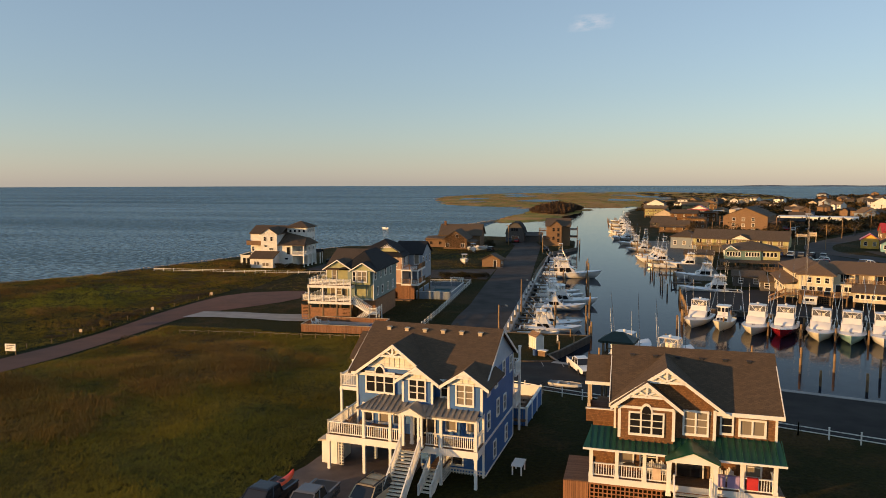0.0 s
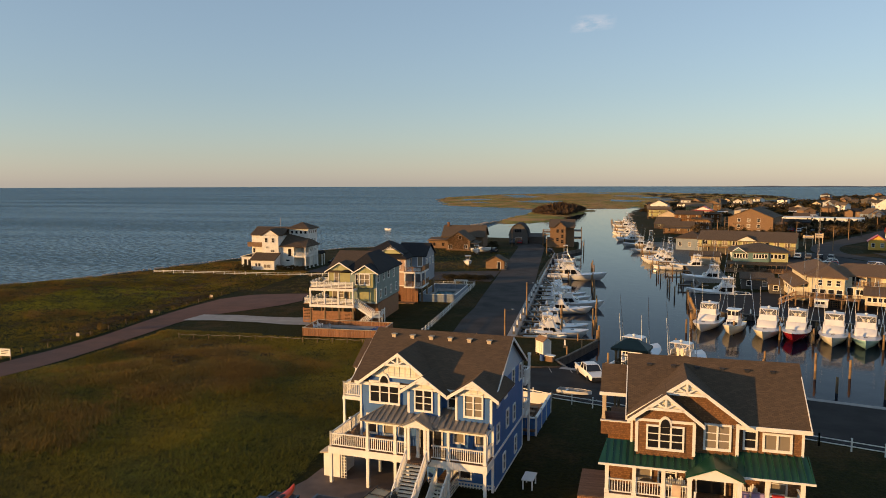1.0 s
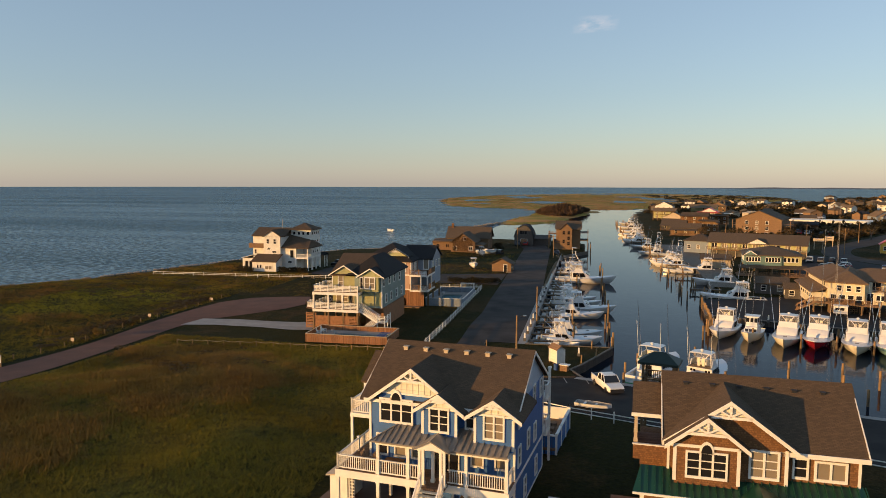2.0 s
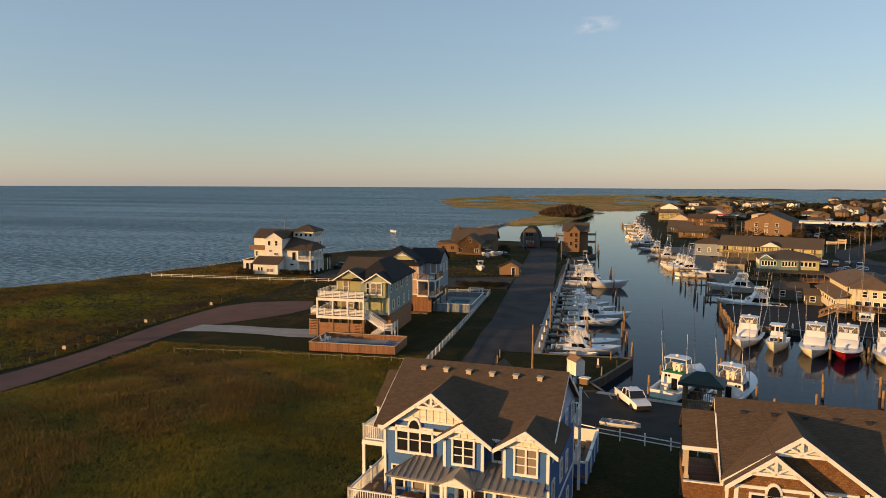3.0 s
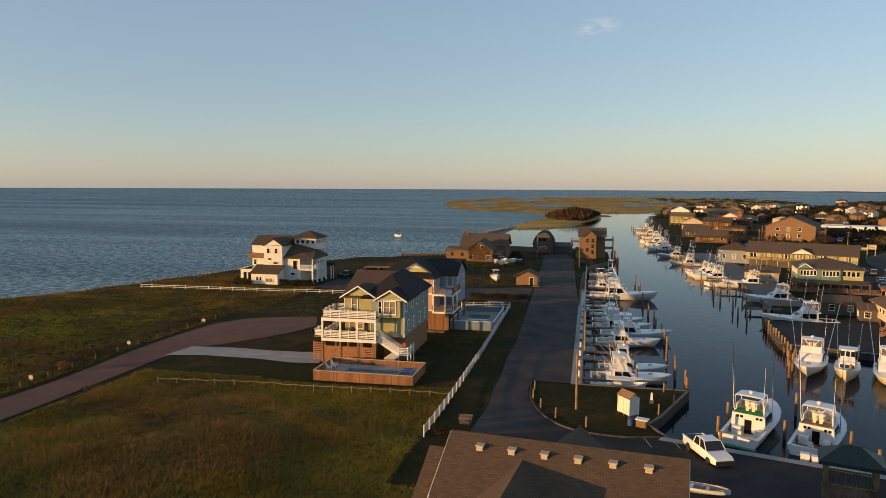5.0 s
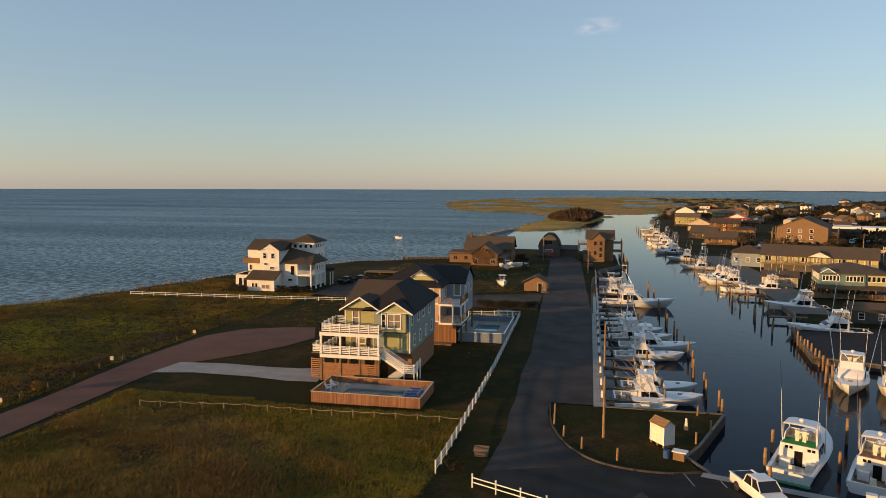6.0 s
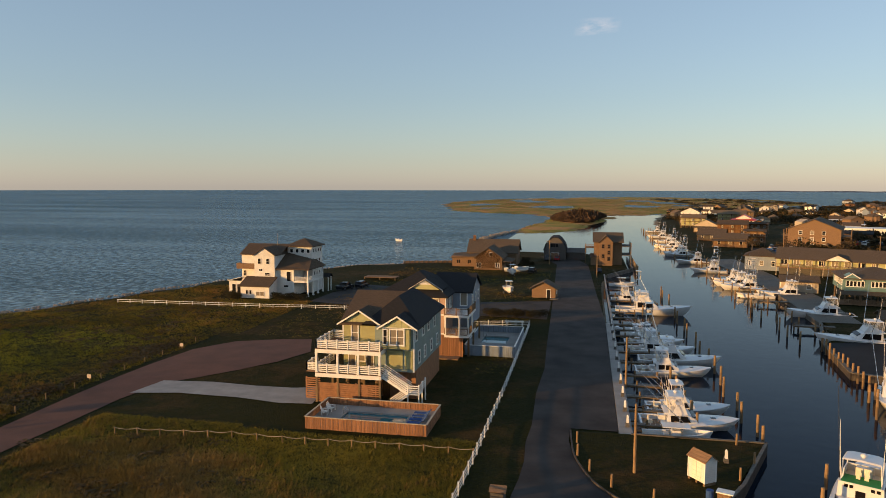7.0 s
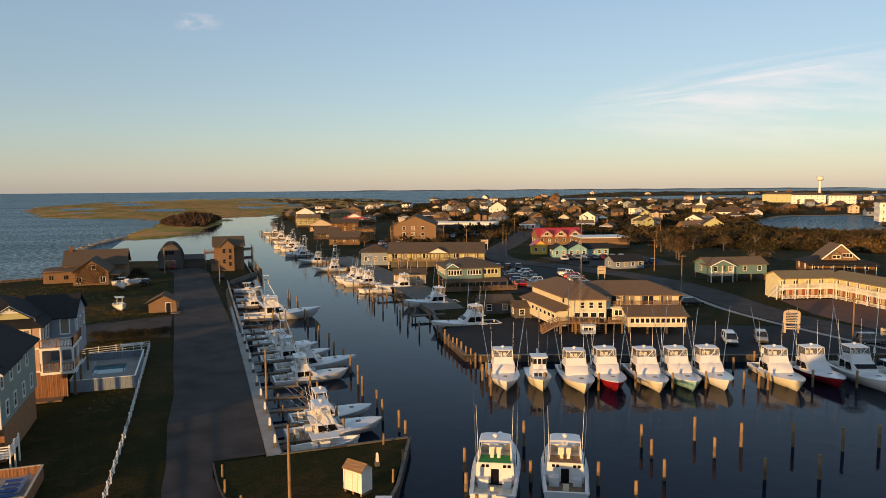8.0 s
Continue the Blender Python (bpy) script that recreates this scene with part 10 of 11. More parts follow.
def cloud(name, corners, thick, scale, seed, label):
    mat = bpy.data.materials.new(name)
    mat.use_nodes = True
    nt = mat.node_tree
    nt.nodes.remove(nt.nodes["Principled BSDF"])
    uv = nt.nodes.new("ShaderNodeTexCoord").outputs["UV"]
    mp = nt.nodes.new("ShaderNodeMapping")
    mp.inputs["Scale"].default_value, mp.inputs["Location"].default_value = scale, (seed, seed * 0.7, 0)
    nt.links.new(uv, mp.inputs[0])
    f = noise_tex(nt, 2.0, 6.0, 0.6, mp.outputs[0])
    sep = nt.nodes.new("ShaderNodeSeparateXYZ")
    nt.links.new(uv, sep.inputs[0])
    edge = None
    for k in (0, 1):
        e = calc(nt, "MULTIPLY", calc(nt, "MULTIPLY", sep.outputs[k], calc(nt, "SUBTRACT", 1.0, sep.outputs[k])), 4.0)
        edge = e if edge is None else calc(nt, "MULTIPLY", edge, e)
    a = calc(nt, "MULTIPLY", ramp(nt, f, [(0.38, (0, 0, 0)), (0.66, (1, 1, 1))]), calc(nt, "MULTIPLY", edge, thick))
    em = node(nt, "ShaderNodeEmission", Strength=1.05)
    em.inputs["Color"].default_value = (0.95, 0.82, 0.74, 1)
    tr = nt.nodes.new("ShaderNodeBsdfTransparent")
    mx = nt.nodes.new("ShaderNodeMixShader")
    nt.links.new(a, mx.inputs[0])
    nt.links.new(tr.outputs[0], mx.inputs[1])
    nt.links.new(em.outputs[0], mx.inputs[2])
    nt.links.new(mx.outputs[0], nt.nodes["Material Output"].inputs[0])
    me = bpy.data.meshes.new(name)
    me.from_pydata(corners, [], [(0, 1, 2, 3)])
    uvl = me.uv_layers.new(name="UVMap")
    for i, c in enumerate(((0, 0), (1, 0), (1, 1), (0, 1))):
        uvl.data[i].uv = c
    me.materials.append(mat)
    return tagged(new("cloud", me), label, "cloud", kind="structure")


cloud("wisp", [(-130, 4300, 900), (160, 4290, 915), (170, 4285, 1010), (-90, 4290, 1010)], 0.3, (1.2, 1.0, 1), 3.1, "small pale wisp of cloud high in the sky")
cloud("veil_cloud", [(1900, 3900, 330), (3700, 2300, 60), (3700, 2300, 800), (2300, 3650, 640)], 0.5, (1.3, 2.6, 1), 7.3, "broad thin evening cloud")


# ---- vehicles ----
PAINTS = {"white": plain("white car paint", (0.75, 0.74, 0.72), 0.25, 0.03), "silver": plain("silver car paint", (0.4, 0.39, 0.37), 0.28, 0.04, metal=0.5), "black": plain("black car paint", (0.015, 0.015, 0.018), 0.2, 0.05),
          "red": plain("red car paint", (0.4, 0.02, 0.02), 0.25, 0.05), "blue": plain("blue car paint", (0.03, 0.07, 0.2), 0.25, 0.05), "tan": plain("tan car paint", (0.42, 0.33, 0.22), 0.3, 0.05), "grey": plain("grey car paint", (0.12, 0.12, 0.13), 0.25, 0.05)}
LAMP_RED = plain("red lamp lens", (0.4, 0.01, 0.01), 0.2)
LAMP_CLEAR = plain("clear lamp lens", (0.7, 0.7, 0.68), 0.15)


def car(at, kind, colour, label, group="parked cars", far=False):
    """A parked vehicle; its nose points along +x."""
    v = thing({"pickup": "pickup_truck", "suv": "suv_car", "sedan": "sedan_car", "van": "minivan"}[kind], label, "car" if kind != "pickup" else "pickup truck", at, group)
    L, W = {"pickup": (5.8, 1.95), "suv": (4.7, 1.85), "sedan": (4.6, 1.8), "van": (5.0, 1.95)}[kind]
    hood, belt, top = {"pickup": (1.12, 1.2, 1.9), "suv": (1.0, 1.05, 1.75), "sedan": (0.88, 0.92, 1.45), "van": (0.95, 1.0, 1.8)}[kind]
    paint = PAINTS[colour]
    hw = W / 2

    def ring(x, w, z0, z1, tuck=0.06):
        return [(x, -w, z0 + 0.12), (x, -w + 0.05, z0), (x, w - 0.05, z0), (x, w, z0 + 0.12), (x, w, z1 - 0.18), (x, w - tuck, z1), (x, -w + tuck, z1), (x, -w, z1 - 0.18)]
    m = Mesh()
    rear = belt + 0.02
    if kind == "pickup":
        m.loft([ring(0, hw * 0.96, 0.5, belt), ring(0.05, hw, 0.42, belt), ring(L * 0.62, hw, 0.4, belt), ring(L * 0.72, hw, 0.4, hood + 0.04), ring(L * 0.95, hw * 0.96, 0.42, hood - 0.08), ring(L, hw * 0.88, 0.5, hood - 0.22)])
    else:
        m.loft([ring(0, hw * 0.9, 0.45, rear - 0.1), ring(0.15, hw * 0.98, 0.36, rear), ring(L * 0.3, hw, 0.34, belt), ring(L * 0.68, hw, 0.34, belt), ring(L * 0.74, hw, 0.34, hood + 0.02), ring(L * 0.94, hw * 0.95, 0.36, hood - 0.14), ring(L, hw * 0.85, 0.44, hood - 0.26)])
    body = part("body", m, paint, v, "", True)
    cab = {"pickup": [(1.95, 2.15), (3.55, 4.25)], "suv": [(0.12, 0.45), (2.6, 3.45)], "sedan": [(0.75, 1.45), (2.5, 3.35)], "van": [(0.1, 0.3), (3.1, 4.15)]}[kind]
    (ra, rb_), (fb, fa) = cab
    wt_ = hw * 0.8
    m = Mesh()
    m.add([(ra, -hw * 0.94, belt - 0.02), (fa, -hw * 0.94, belt - 0.02), (fa, hw * 0.94, belt - 0.02), (ra, hw * 0.94, belt - 0.02), (rb_, -wt_, top - 0.05), (fb, -wt_, top - 0.05), (fb, wt_, top - 0.05), (rb_, wt_, top - 0.05)],
          [(0, 1, 5, 4), (1, 2, 6, 5), (2, 3, 7, 6), (3, 0, 4, 7), (4, 5, 6, 7)])
    part("glazing", m, GLASS, v)
    m = Mesh()
    m.loft([[(rb_ - 0.06, -wt_ * 1.02, top - 0.07), (fb + 0.1, -wt_ * 1.02, top - 0.07), (fb + 0.1, wt_ * 1.02, top - 0.07), (rb_ - 0.06, wt_ * 1.02, top - 0.07)], [(rb_ + 0.1, -wt_ * 0.85, top), (fb - 0.1, -wt_ * 0.85, top), (fb - 0.1, wt_ * 0.85, top), (rb_ + 0.1, wt_ * 0.85, top)]])
    for s in (-1, 1):
        for x0_, x1_ in ((ra, rb_), (fa, fb), ((ra + fa) / 2, (rb_ + fb) / 2)):
            m.beam((x0_, s * hw * 0.945, belt), (x1_, s * wt_ * 1.01, top - 0.06), 0.07, 0.07)
    part("roof", m, paint, v)
    if kind == "pickup":
        m = Mesh()
        m.box(0.12, -hw + 0.14, 0.75, 1.85, hw - 0.14, belt + 0.012)
        part("cargo_bed", m, BLACK, v)
        m = Mesh()
        for s in (-1, 1):
            m.box(0.05, s * hw - 0.08, belt, 1.9, s * hw + 0.08, belt + 0.06)
        part("bed_rail", m, paint, v)
    r = 0.4 if kind == "pickup" else 0.33
    for x in (L * 0.19, L * 0.8):
        for s in (-1, 1):
            m = Mesh()
            m.tube((x, s * (hw - 0.2), r), (x, s * (hw + 0.02), r), r, r, 16)
            tyre = part("tyre", m, BLACK, v)
            if far:
                continue
            m = Mesh()
            m.tube((x, s * (hw - 0.1), r), (x, s * (hw + 0.03), r), r * 0.6, r * 0.55, 12)
            part("rim", m, ALU, tyre)
    for s in () if far else (-1, 1):
        m = Mesh()
        m.box(L - 0.22, s * hw * 0.55, hood - 0.4, L - 0.02, s * hw * 0.86, hood - 0.24)
        part("headlight", m, LAMP_CLEAR, v)
        m = Mesh()
        m.box(-0.02, s * hw * 0.68, belt - 0.4, 0.1, s * hw * 0.92, belt - 0.12)
        part("tail_light", m, LAMP_RED, v)
    m = Mesh()
    m.prism([(L - 0.08, 0.38), (L + 0.06, 0.38), (L + 0.06, 0.52), (L + 0.02, 0.54), (L + 0.02, hood - 0.3), (L - 0.08, hood - 0.3)], -hw * 0.85, hw * 0.85, "y")
    part("grille", m, BLACK, v)
    m = Mesh()
    m.box(-0.06, -hw * 0.9, 0.4, 0.06, hw * 0.9, 0.56)
    part("bumper", m, BLACK, v)
    return v


def parked(x, y, deg, kind, colour, label, group="parked cars"):
    return car(pose(x, y, gz(x, y) + 0.06, 0, 0, deg), kind, colour, label, group, y > 180)


parked(11.2, 86.1, -70, "pickup", "white", "white pickup truck parked near the sea wall")
suv = parked(-1.8, 42.4, -103, "suv", "tan", "tan station wagon with roof rack under the blue house")
rr = Mesh()
for x in (0.7, 1.7, 2.6):
    rr.box(x, -0.7, 1.78, x + 0.06, 0.7, 1.84)
for y in (-0.68, 0.64):
    rr.box(0.4, y, 1.76, 2.8, y + 0.05, 1.86)
part("roof_rack", rr, DARKMETAL, suv)
parked(-5.7, 41.2, -96, "pickup", "grey", "dark grey pickup truck on the drive")
parked(-8.8, 41.0, -100, "pickup", "black", "black pickup truck carrying a red kayak")
parked(27.0, 79.5, -20, "pickup", "black", "dark pickup truck with a rack beside the gazebo")
parked(75.6, 130.6, -122, "van", "white", "white minivan in the marina lot")
parked(81.2, 129.4, -128, "suv", "silver", "silver car in the marina lot")
parked(90.0, 160.8, -20, "suv", "black", "dark car beside the marina motel")
parked(92.5, 121.0, -20, "van", "grey", "dark van beside the road")
rc = random.Random(21)
kinds, colours = ("sedan", "suv", "suv", "pickup", "van"), ("white", "silver", "black", "red", "blue", "grey", "tan")
protos = {}


def lot(x0, y0, dx, dy, n, deg):
    for i in range(n):
        if rc.random() < 0.18:
            continue
        k, c = rc.choice(kinds), rc.choice(colours)
        x, y = x0 + dx * i, y0 + dy * i
        if (k, c) in protos:
            copy_thing(protos[k, c], pose(x, y, gz(x, y) + 0.09, 0, 0, deg + rc.uniform(-3, 3)))
        else:
            protos[k, c] = parked(x, y, deg, k, c, f"{c} {'pickup truck' if k == 'pickup' else 'car'} in a village car park")


lot(68, 196, 0.9, 3.0, 9, -20)
lot(76, 193, 0.9, 3.0, 10, 160)
lot(83, 192, 0.9, 3.0, 9, -20)
lot(74, 236, 2.9, -1.1, 6, 70)
lot(112, 236, 2.9, -1.1, 8, 70)
lot(110, 246, 2.9, -1.1, 9, 70)
lot(112, 255, 2.9, -1.1, 9, 250)
lot(62, 318, 0.9, 3.0, 8, -20)
lot(69, 316, 0.9, 3.0, 8, -20)
lot(100, 366, 2.9, -1.1, 10, 70)
lot(96, 378, 2.9, -1.1, 12, 70)
parked(-20.5, 236, 80, "suv", "black", "dark car on the grass by the cottage")
parked(-31, 178, 80, "suv", "black", "dark car on the sandy yard")
parked(-60, 197, 80, "suv", "black", "dark car beside the white house")
parked(-63, 192, 80, "pickup", "black", "dark truck beside the white house")
parked(-14.5, 272, 90, "suv", "red", "red car by the boathouse")
parked(-17.5, 272, 90, "pickup", "grey", "grey truck by the boathouse")
parked(-0.9, 241, 92, "sedan", "black", "black car along the harbour road")


def kayak():
    k = thing("kayak", "bright red-orange kayak on a truck bed", "kayak", heading(-9.0, 39.2, -0.17, -0.98, gz(-8, 40) + 1.3))
    rings = []
    for i in range(9):
        t = i / 8
        w = 0.36 * math.sin(math.pi * (0.06 + 0.88 * t)) ** 0.8
        rings.append([(3.0 * t - 2.4, w * math.cos(a), 0.2 * math.sin(a) + 0.25 * (2 * t - 1) ** 4) for a in [j * math.pi / 4 for j in range(8)]])
    m = Mesh()
    m.loft(rings)
    part("hull", m, KAYAK_RED, k, "", True)
    m = Mesh()
    m.dome((-0.9, 0, 0.16), 0.4, 0.22, 0.06, 10, 2)
    part("cockpit", m, BLACK, k)


KAYAK_RED = plain("red orange plastic", (0.75, 0.07, 0.02), 0.35, 0.1)
kayak()


# ---- fences ----
def rail_fence(pts, label, h=1.15, gap=2.4, rails=(0.35, 0.68, 1.0), r=0.055, material=None, group="fences", name="rail_fence"):
    f = thing(name, label, "fence", pose(0, 0, 0), group)
    material = material or WHITE
    for p, q in zip(pts, pts[1:]):
        L = math.dist(p, q)
        n = max(1, round(L / gap))
        prev = None
        for i in range(n + 1):
            x, y = p[0] + (q[0] - p[0]) * i / n, p[1] + (q[1] - p[1]) * i / n
            z = gz(x, y)
            m = Mesh()
            m.box(x - r, y - r, z - 0.3, x + r, y + r, z + h).box(x - r * 1.3, y - r * 1.3, z + h, x + r * 1.3, y + r * 1.3, z + h + 0.06)
            part("post", m, material, f)
            if prev:
                for k in rails:
                    m = Mesh()
                    m.beam((prev[0], prev[1], prev[2] + k), (x, y, z + k), 0.04, 0.085)
                    part("rail", m, material, f)
            prev = (x, y, z)
    return f


rail_fence([(-14.2, 82.6), (-14.0, 118), (-14.3, 158.9)], "white three-rail fence along the harbour road")
rail_fence([(-14.3, 158.9), (-24.0, 156.6)], "white three-rail fence behind the pool")
rail_fence([(-103.5, 165.0), (-89, 165.3), (-68, 166.3), (-50, 168.2)], "white rail fence before the seaside house", 0.85, 2.9, (0.4, 0.78), 0.055)
rail_fence([(-10.6, 80.3), (8.1, 70.9), (31.8, 61.8), (48, 55.6)], "white rail fence between the houses and the boat yard", 1.1, 2.4, (0.45, 0.85))


def rope_fence(pts, label, gap=2.3):
    f = thing("rope_fence", label, "fence", pose(0, 0, 0), "fences")
    for p, q in zip(pts, pts[1:]):
        n = max(1, round(math.dist(p, q) / gap))
        prev = None
        for i in range(n + 1):
            x, y = p[0] + (q[0] - p[0]) * i / n, p[1] + (q[1] - p[1]) * i / n
            z = gz(x, y)
            m = Mesh()
            m.tube((x, y, z - 0.3), (x, y, z + 0.78), 0.075, 0.07, 7)
            part("post", m, PILE_TOP, f)
            if prev:
                m = Mesh()
                last = None
                for k in range(5):
                    t = k / 4
                    pt = (prev[0] + (x - prev[0]) * t, prev[1] + (y - prev[1]) * t, prev[2] + (z - prev[2]) * t + 0.7 - 0.15 * math.sin(math.pi * t))
                    if last:
                        m.tube(last, pt, 0.03, n=5)
                    last = pt
                part("rope", m, ROPE, f)
            prev = (x, y, z)


rope_fence([(-51.3, 94.5), (-46.6, 95.2), (-39.2, 96.3), (-33.6, 96.1), (-14.4, 96.4)], "wooden posts with a sagging rope across the meadow")
MARK = plain("pale notice board", (0.55, 0.42, 0.3), 0.7)
for i, y in enumerate(np.arange(66, 138, 4.6)):
    p = thing("marker_post", "short wooden post beside the gravel road", "post", pose(-66.6 - 0.2 * math.sin(i), float(y), gz(-66.6, y)), "roadside posts")
    m = Mesh()
    m.tube((0, 0, -0.2), (0, 0, 0.75), 0.07, 0.06, 6)
    part("stake", m, PILE_TOP, p)
for x, y in ((-67.0, 91.4), (-67.1, 110.6), (-66.2, 130.2)):
    s = thing("notice_sign", "small cream notice board on a post", "sign", pose(x, y, gz(x, y)), "roadside signs")
    m = Mesh()
    m.box(-0.05, -0.05, -0.3, 0.05, 0.05, 0.9)
    part("stake", m, PILE_TOP, s)
    m = Mesh()
    m.box(-0.28, -0.08, 0.4, 0.28, -0.05, 0.9)
    part("board", m, MARK, s)
s = thing("notice_sign", "white sign board with unreadable text by the gravel road", "sign", pose(-65.2, 75.5, gz(-65, 75)), "roadside signs")
for x in (-0.75, 0.75):
    m = Mesh()
    m.box(x - 0.05, -0.05, -0.3, x + 0.05, 0.05, 1.5)
    part("stake", m, PILE_TOP, s)
m = Mesh()
m.box(-0.85, -0.1, 0.5, 0.85, -0.05, 1.5)
bd = part("board", m, WHITE, s)
for k in range(3):
    m = Mesh()
    m.box(-0.6, -0.115, 1.25 - k * 0.25, 0.6 - 0.2 * k, -0.1, 1.35 - k * 0.25)
    part("text_bar", m, DARKMETAL, bd)


# ---- poles, lamps, masts ----
def utility_pole(x, y, h, label="tall weathered wooden utility pole", arms=1, lamp=0):
    p = thing("utility_pole", label, "pole", pose(x, y, gz(x, y)), "poles")
    m = Mesh()
    m.tube((0, 0, -0.5), (0, 0, h), 0.15, 0.1, 8)
    part("pole", m, PILE_TOP, p)
    for k in range(arms):
        m = Mesh()
        m.beam((-1.1, 0, h - 0.4 - k * 0.9), (1.1, 0, h - 0.4 - k * 0.9), 0.1, 0.12)
        for s_ in (-1.0, -0.4, 0.4, 1.0):
            m.tube((s_, 0, h - 0.34 - k * 0.9), (s_, 0, h - 0.15 - k * 0.9), 0.05, n=6)
        part("cross_arm", m, PILE, p)
    if lamp:
        m = Mesh()
        m.tube((0, 0, h - 0.3), (lamp * 1.1, 0, h - 0.05), 0.035)
        part("lamp_arm", m, DARKMETAL, p)
        m = Mesh()
        m.box(lamp * 1.0 - 0.12, -0.1, h - 0.14, lamp * 1.0 + 0.28, 0.1, h + 0.02)
        part("lamp_head", m, ALU, p)
    return p


utility_pole(0.2, 95.2, 6.4, "bare wooden pole on the grassy point", 0, 1)
utility_pole(0.9, 124.0, 6.2, "slim wooden lamp pole on the quay", 0, 1)
utility_pole(-1.6, 232, 7.5, "tall weathered wooden utility pole", 1)
utility_pole(-16.5, 262, 8, "tall weathered wooden utility pole", 1)
for x, y, h in ((122, 214, 9.5), (169, 277, 9), (97, 266, 9), (92, 292, 9), (92.5, 121.5, 7.5), (120, 320, 9), (150, 372, 9), (176, 450, 9.5), (102, 176, 9), (210, 330, 9), (64, 300, 9), (72, 420, 9)):
    utility_pole(x, y, h)
mast = thing("radio_mast", "slender lattice radio mast behind the charter boats", "mast", pose(55.6, 143.6, 0))
m = Mesh()
H = 17.5
cor = [(0.2 * math.cos(a), 0.2 * math.sin(a)) for a in (0.5, 2.6, 4.7)]
for cx_, cy_ in cor:
    m.tube((cx_, cy_, 0), (cx_ * 0.6, cy_ * 0.6, H), 0.018, n=5)
for k in range(34):
    z = k * H / 34
    for i in range(3):
        a, b2 = cor[i], cor[(i + 1) % 3]
        f0, f1 = 1 - 0.4 * z / H, 1 - 0.4 * (z + H / 34) / H
        m.tube((a[0] * f0, a[1] * f0, z), (b2[0] * f1, b2[1] * f1, z + H / 34), 0.008, n=4)
m.tube((0, 0, H), (0, 0, H + 3.0), 0.03, 0.012, n=4)
part("lattice", m, CONCRETE, mast)
for x, y in ((53.2, 143.5),):
    fp = thing("flag_pole", "thin tall antenna pole at the marina", "pole", pose(x, y, 0), "poles")
    m = Mesh()
    m.tube((0, 0, 0), (0, 0, 16), 0.06, 0.03, n=6)
    part("pole", m, ALU, fp)

# power pedestals on the quay
ped = thing("power_pedestal", "white dock power pedestal with dark base", "pedestal", pose(0.25, 107.5, 0.14), "dock pedestals")
m = Mesh()
m.box(-0.2, -0.2, 0, 0.2, 0.2, 0.45)
part("base", m, WEATHERED, ped)
m = Mesh()
m.loft([[(-0.13, -0.13, 0.45), (0.13, -0.13, 0.45), (0.13, 0.13, 0.45), (-0.13, 0.13, 0.45)], [(-0.1, -0.1, 1.15), (0.1, -0.1, 1.15), (0.1, 0.1, 1.15), (-0.1, 0.1, 1.15)], [(-0.03, -0.03, 1.3), (0.03, -0.03, 1.3), (0.03, 0.03, 1.3), (-0.03, 0.03, 1.3)]])
part("column", m, WHITE, ped)
for y in (112.8, 118.5, 124.2, 130.2, 137, 143.5, 150, 156, 162):
    copy_thing(ped, pose(0.25, y, 0.14))
for x, y in ((8.6, 99.4), (72.5, 119.6), (60.0, 125.2), (88.0, 114.0), (41, 131.2)):
    copy_thing(ped, pose(x, y, 0.12))

# rounded timber edge and stakes round the grassy point
edge = thing("timber_edging", "low rusty timber edging round the grassy point", "edging", pose(0, 0, 0))
pts2 = point_edge
for p, q in zip(pts2, pts2[1:]):
    m = Mesh()
    m.beam((*p, gz(*p) + 0.08), (*q, gz(*q) + 0.08), 0.14, 0.3)
    part("log", m, BULK_TIMBER, edge)
for x, y in ((-4.9, 101.6), (-4.8, 98.2), (-3.7, 94.6), (-1.9, 91.6), (1.3, 89.2), (9.0, 95.4), (11.0, 99.4), (10.4, 104.2)):
    pl = thing("stake", "upright wooden stake in the grass", "post", pose(x, y, gz(x, y)), "wooden stakes")
    m = Mesh()
    m.tube((0, 0, -0.3), (0.03, 0, 1.3), 0.11, 0.1, 7)
    part("shaft", m, PILE_TOP, pl)
bench = thing("fish_table", "wooden fish-cleaning table with white top", "table", pose(6.3, 90.5, gz(6, 90) + 0.05, 0, 0, -20))
m = Mesh()
m.box(0, 0, 0.1, 1.0, 0.7, 0.85)
part("cabinet", m, SIDE_TAN, bench)
m = Mesh()
m.box(-0.1, -0.08, 0.85, 1.2, 0.8, 0.95)
part("top", m, WHITE, bench)
barrel = thing("barrel", "blue plastic barrel beside the table", "barrel", pose(5.8, 90.9, gz(6, 90) + 0.05))
m = Mesh()
m.tube((0, 0, 0), (0, 0, 0.85), 0.3, 0.3, 14)
part("drum", m, CANVAS_BLUE, barrel)
for x, y in ((20.4, 84.9), (21.2, 84.4)):
    bx = thing("dock_box", "white fibreglass dock box on the sea wall", "box", pose(x, y, 0.15, 0, 0, -17), "dock boxes")
    m = Mesh()
    m.box(0, 0, 0, 0.75, 0.55, 0.6)
    part("body", m, GELCOAT, bx)
    m = Mesh()
    m.box(-0.03, -0.03, 0.6, 0.78, 0.58, 0.7)
    part("lid", m, GELCOAT, bx)


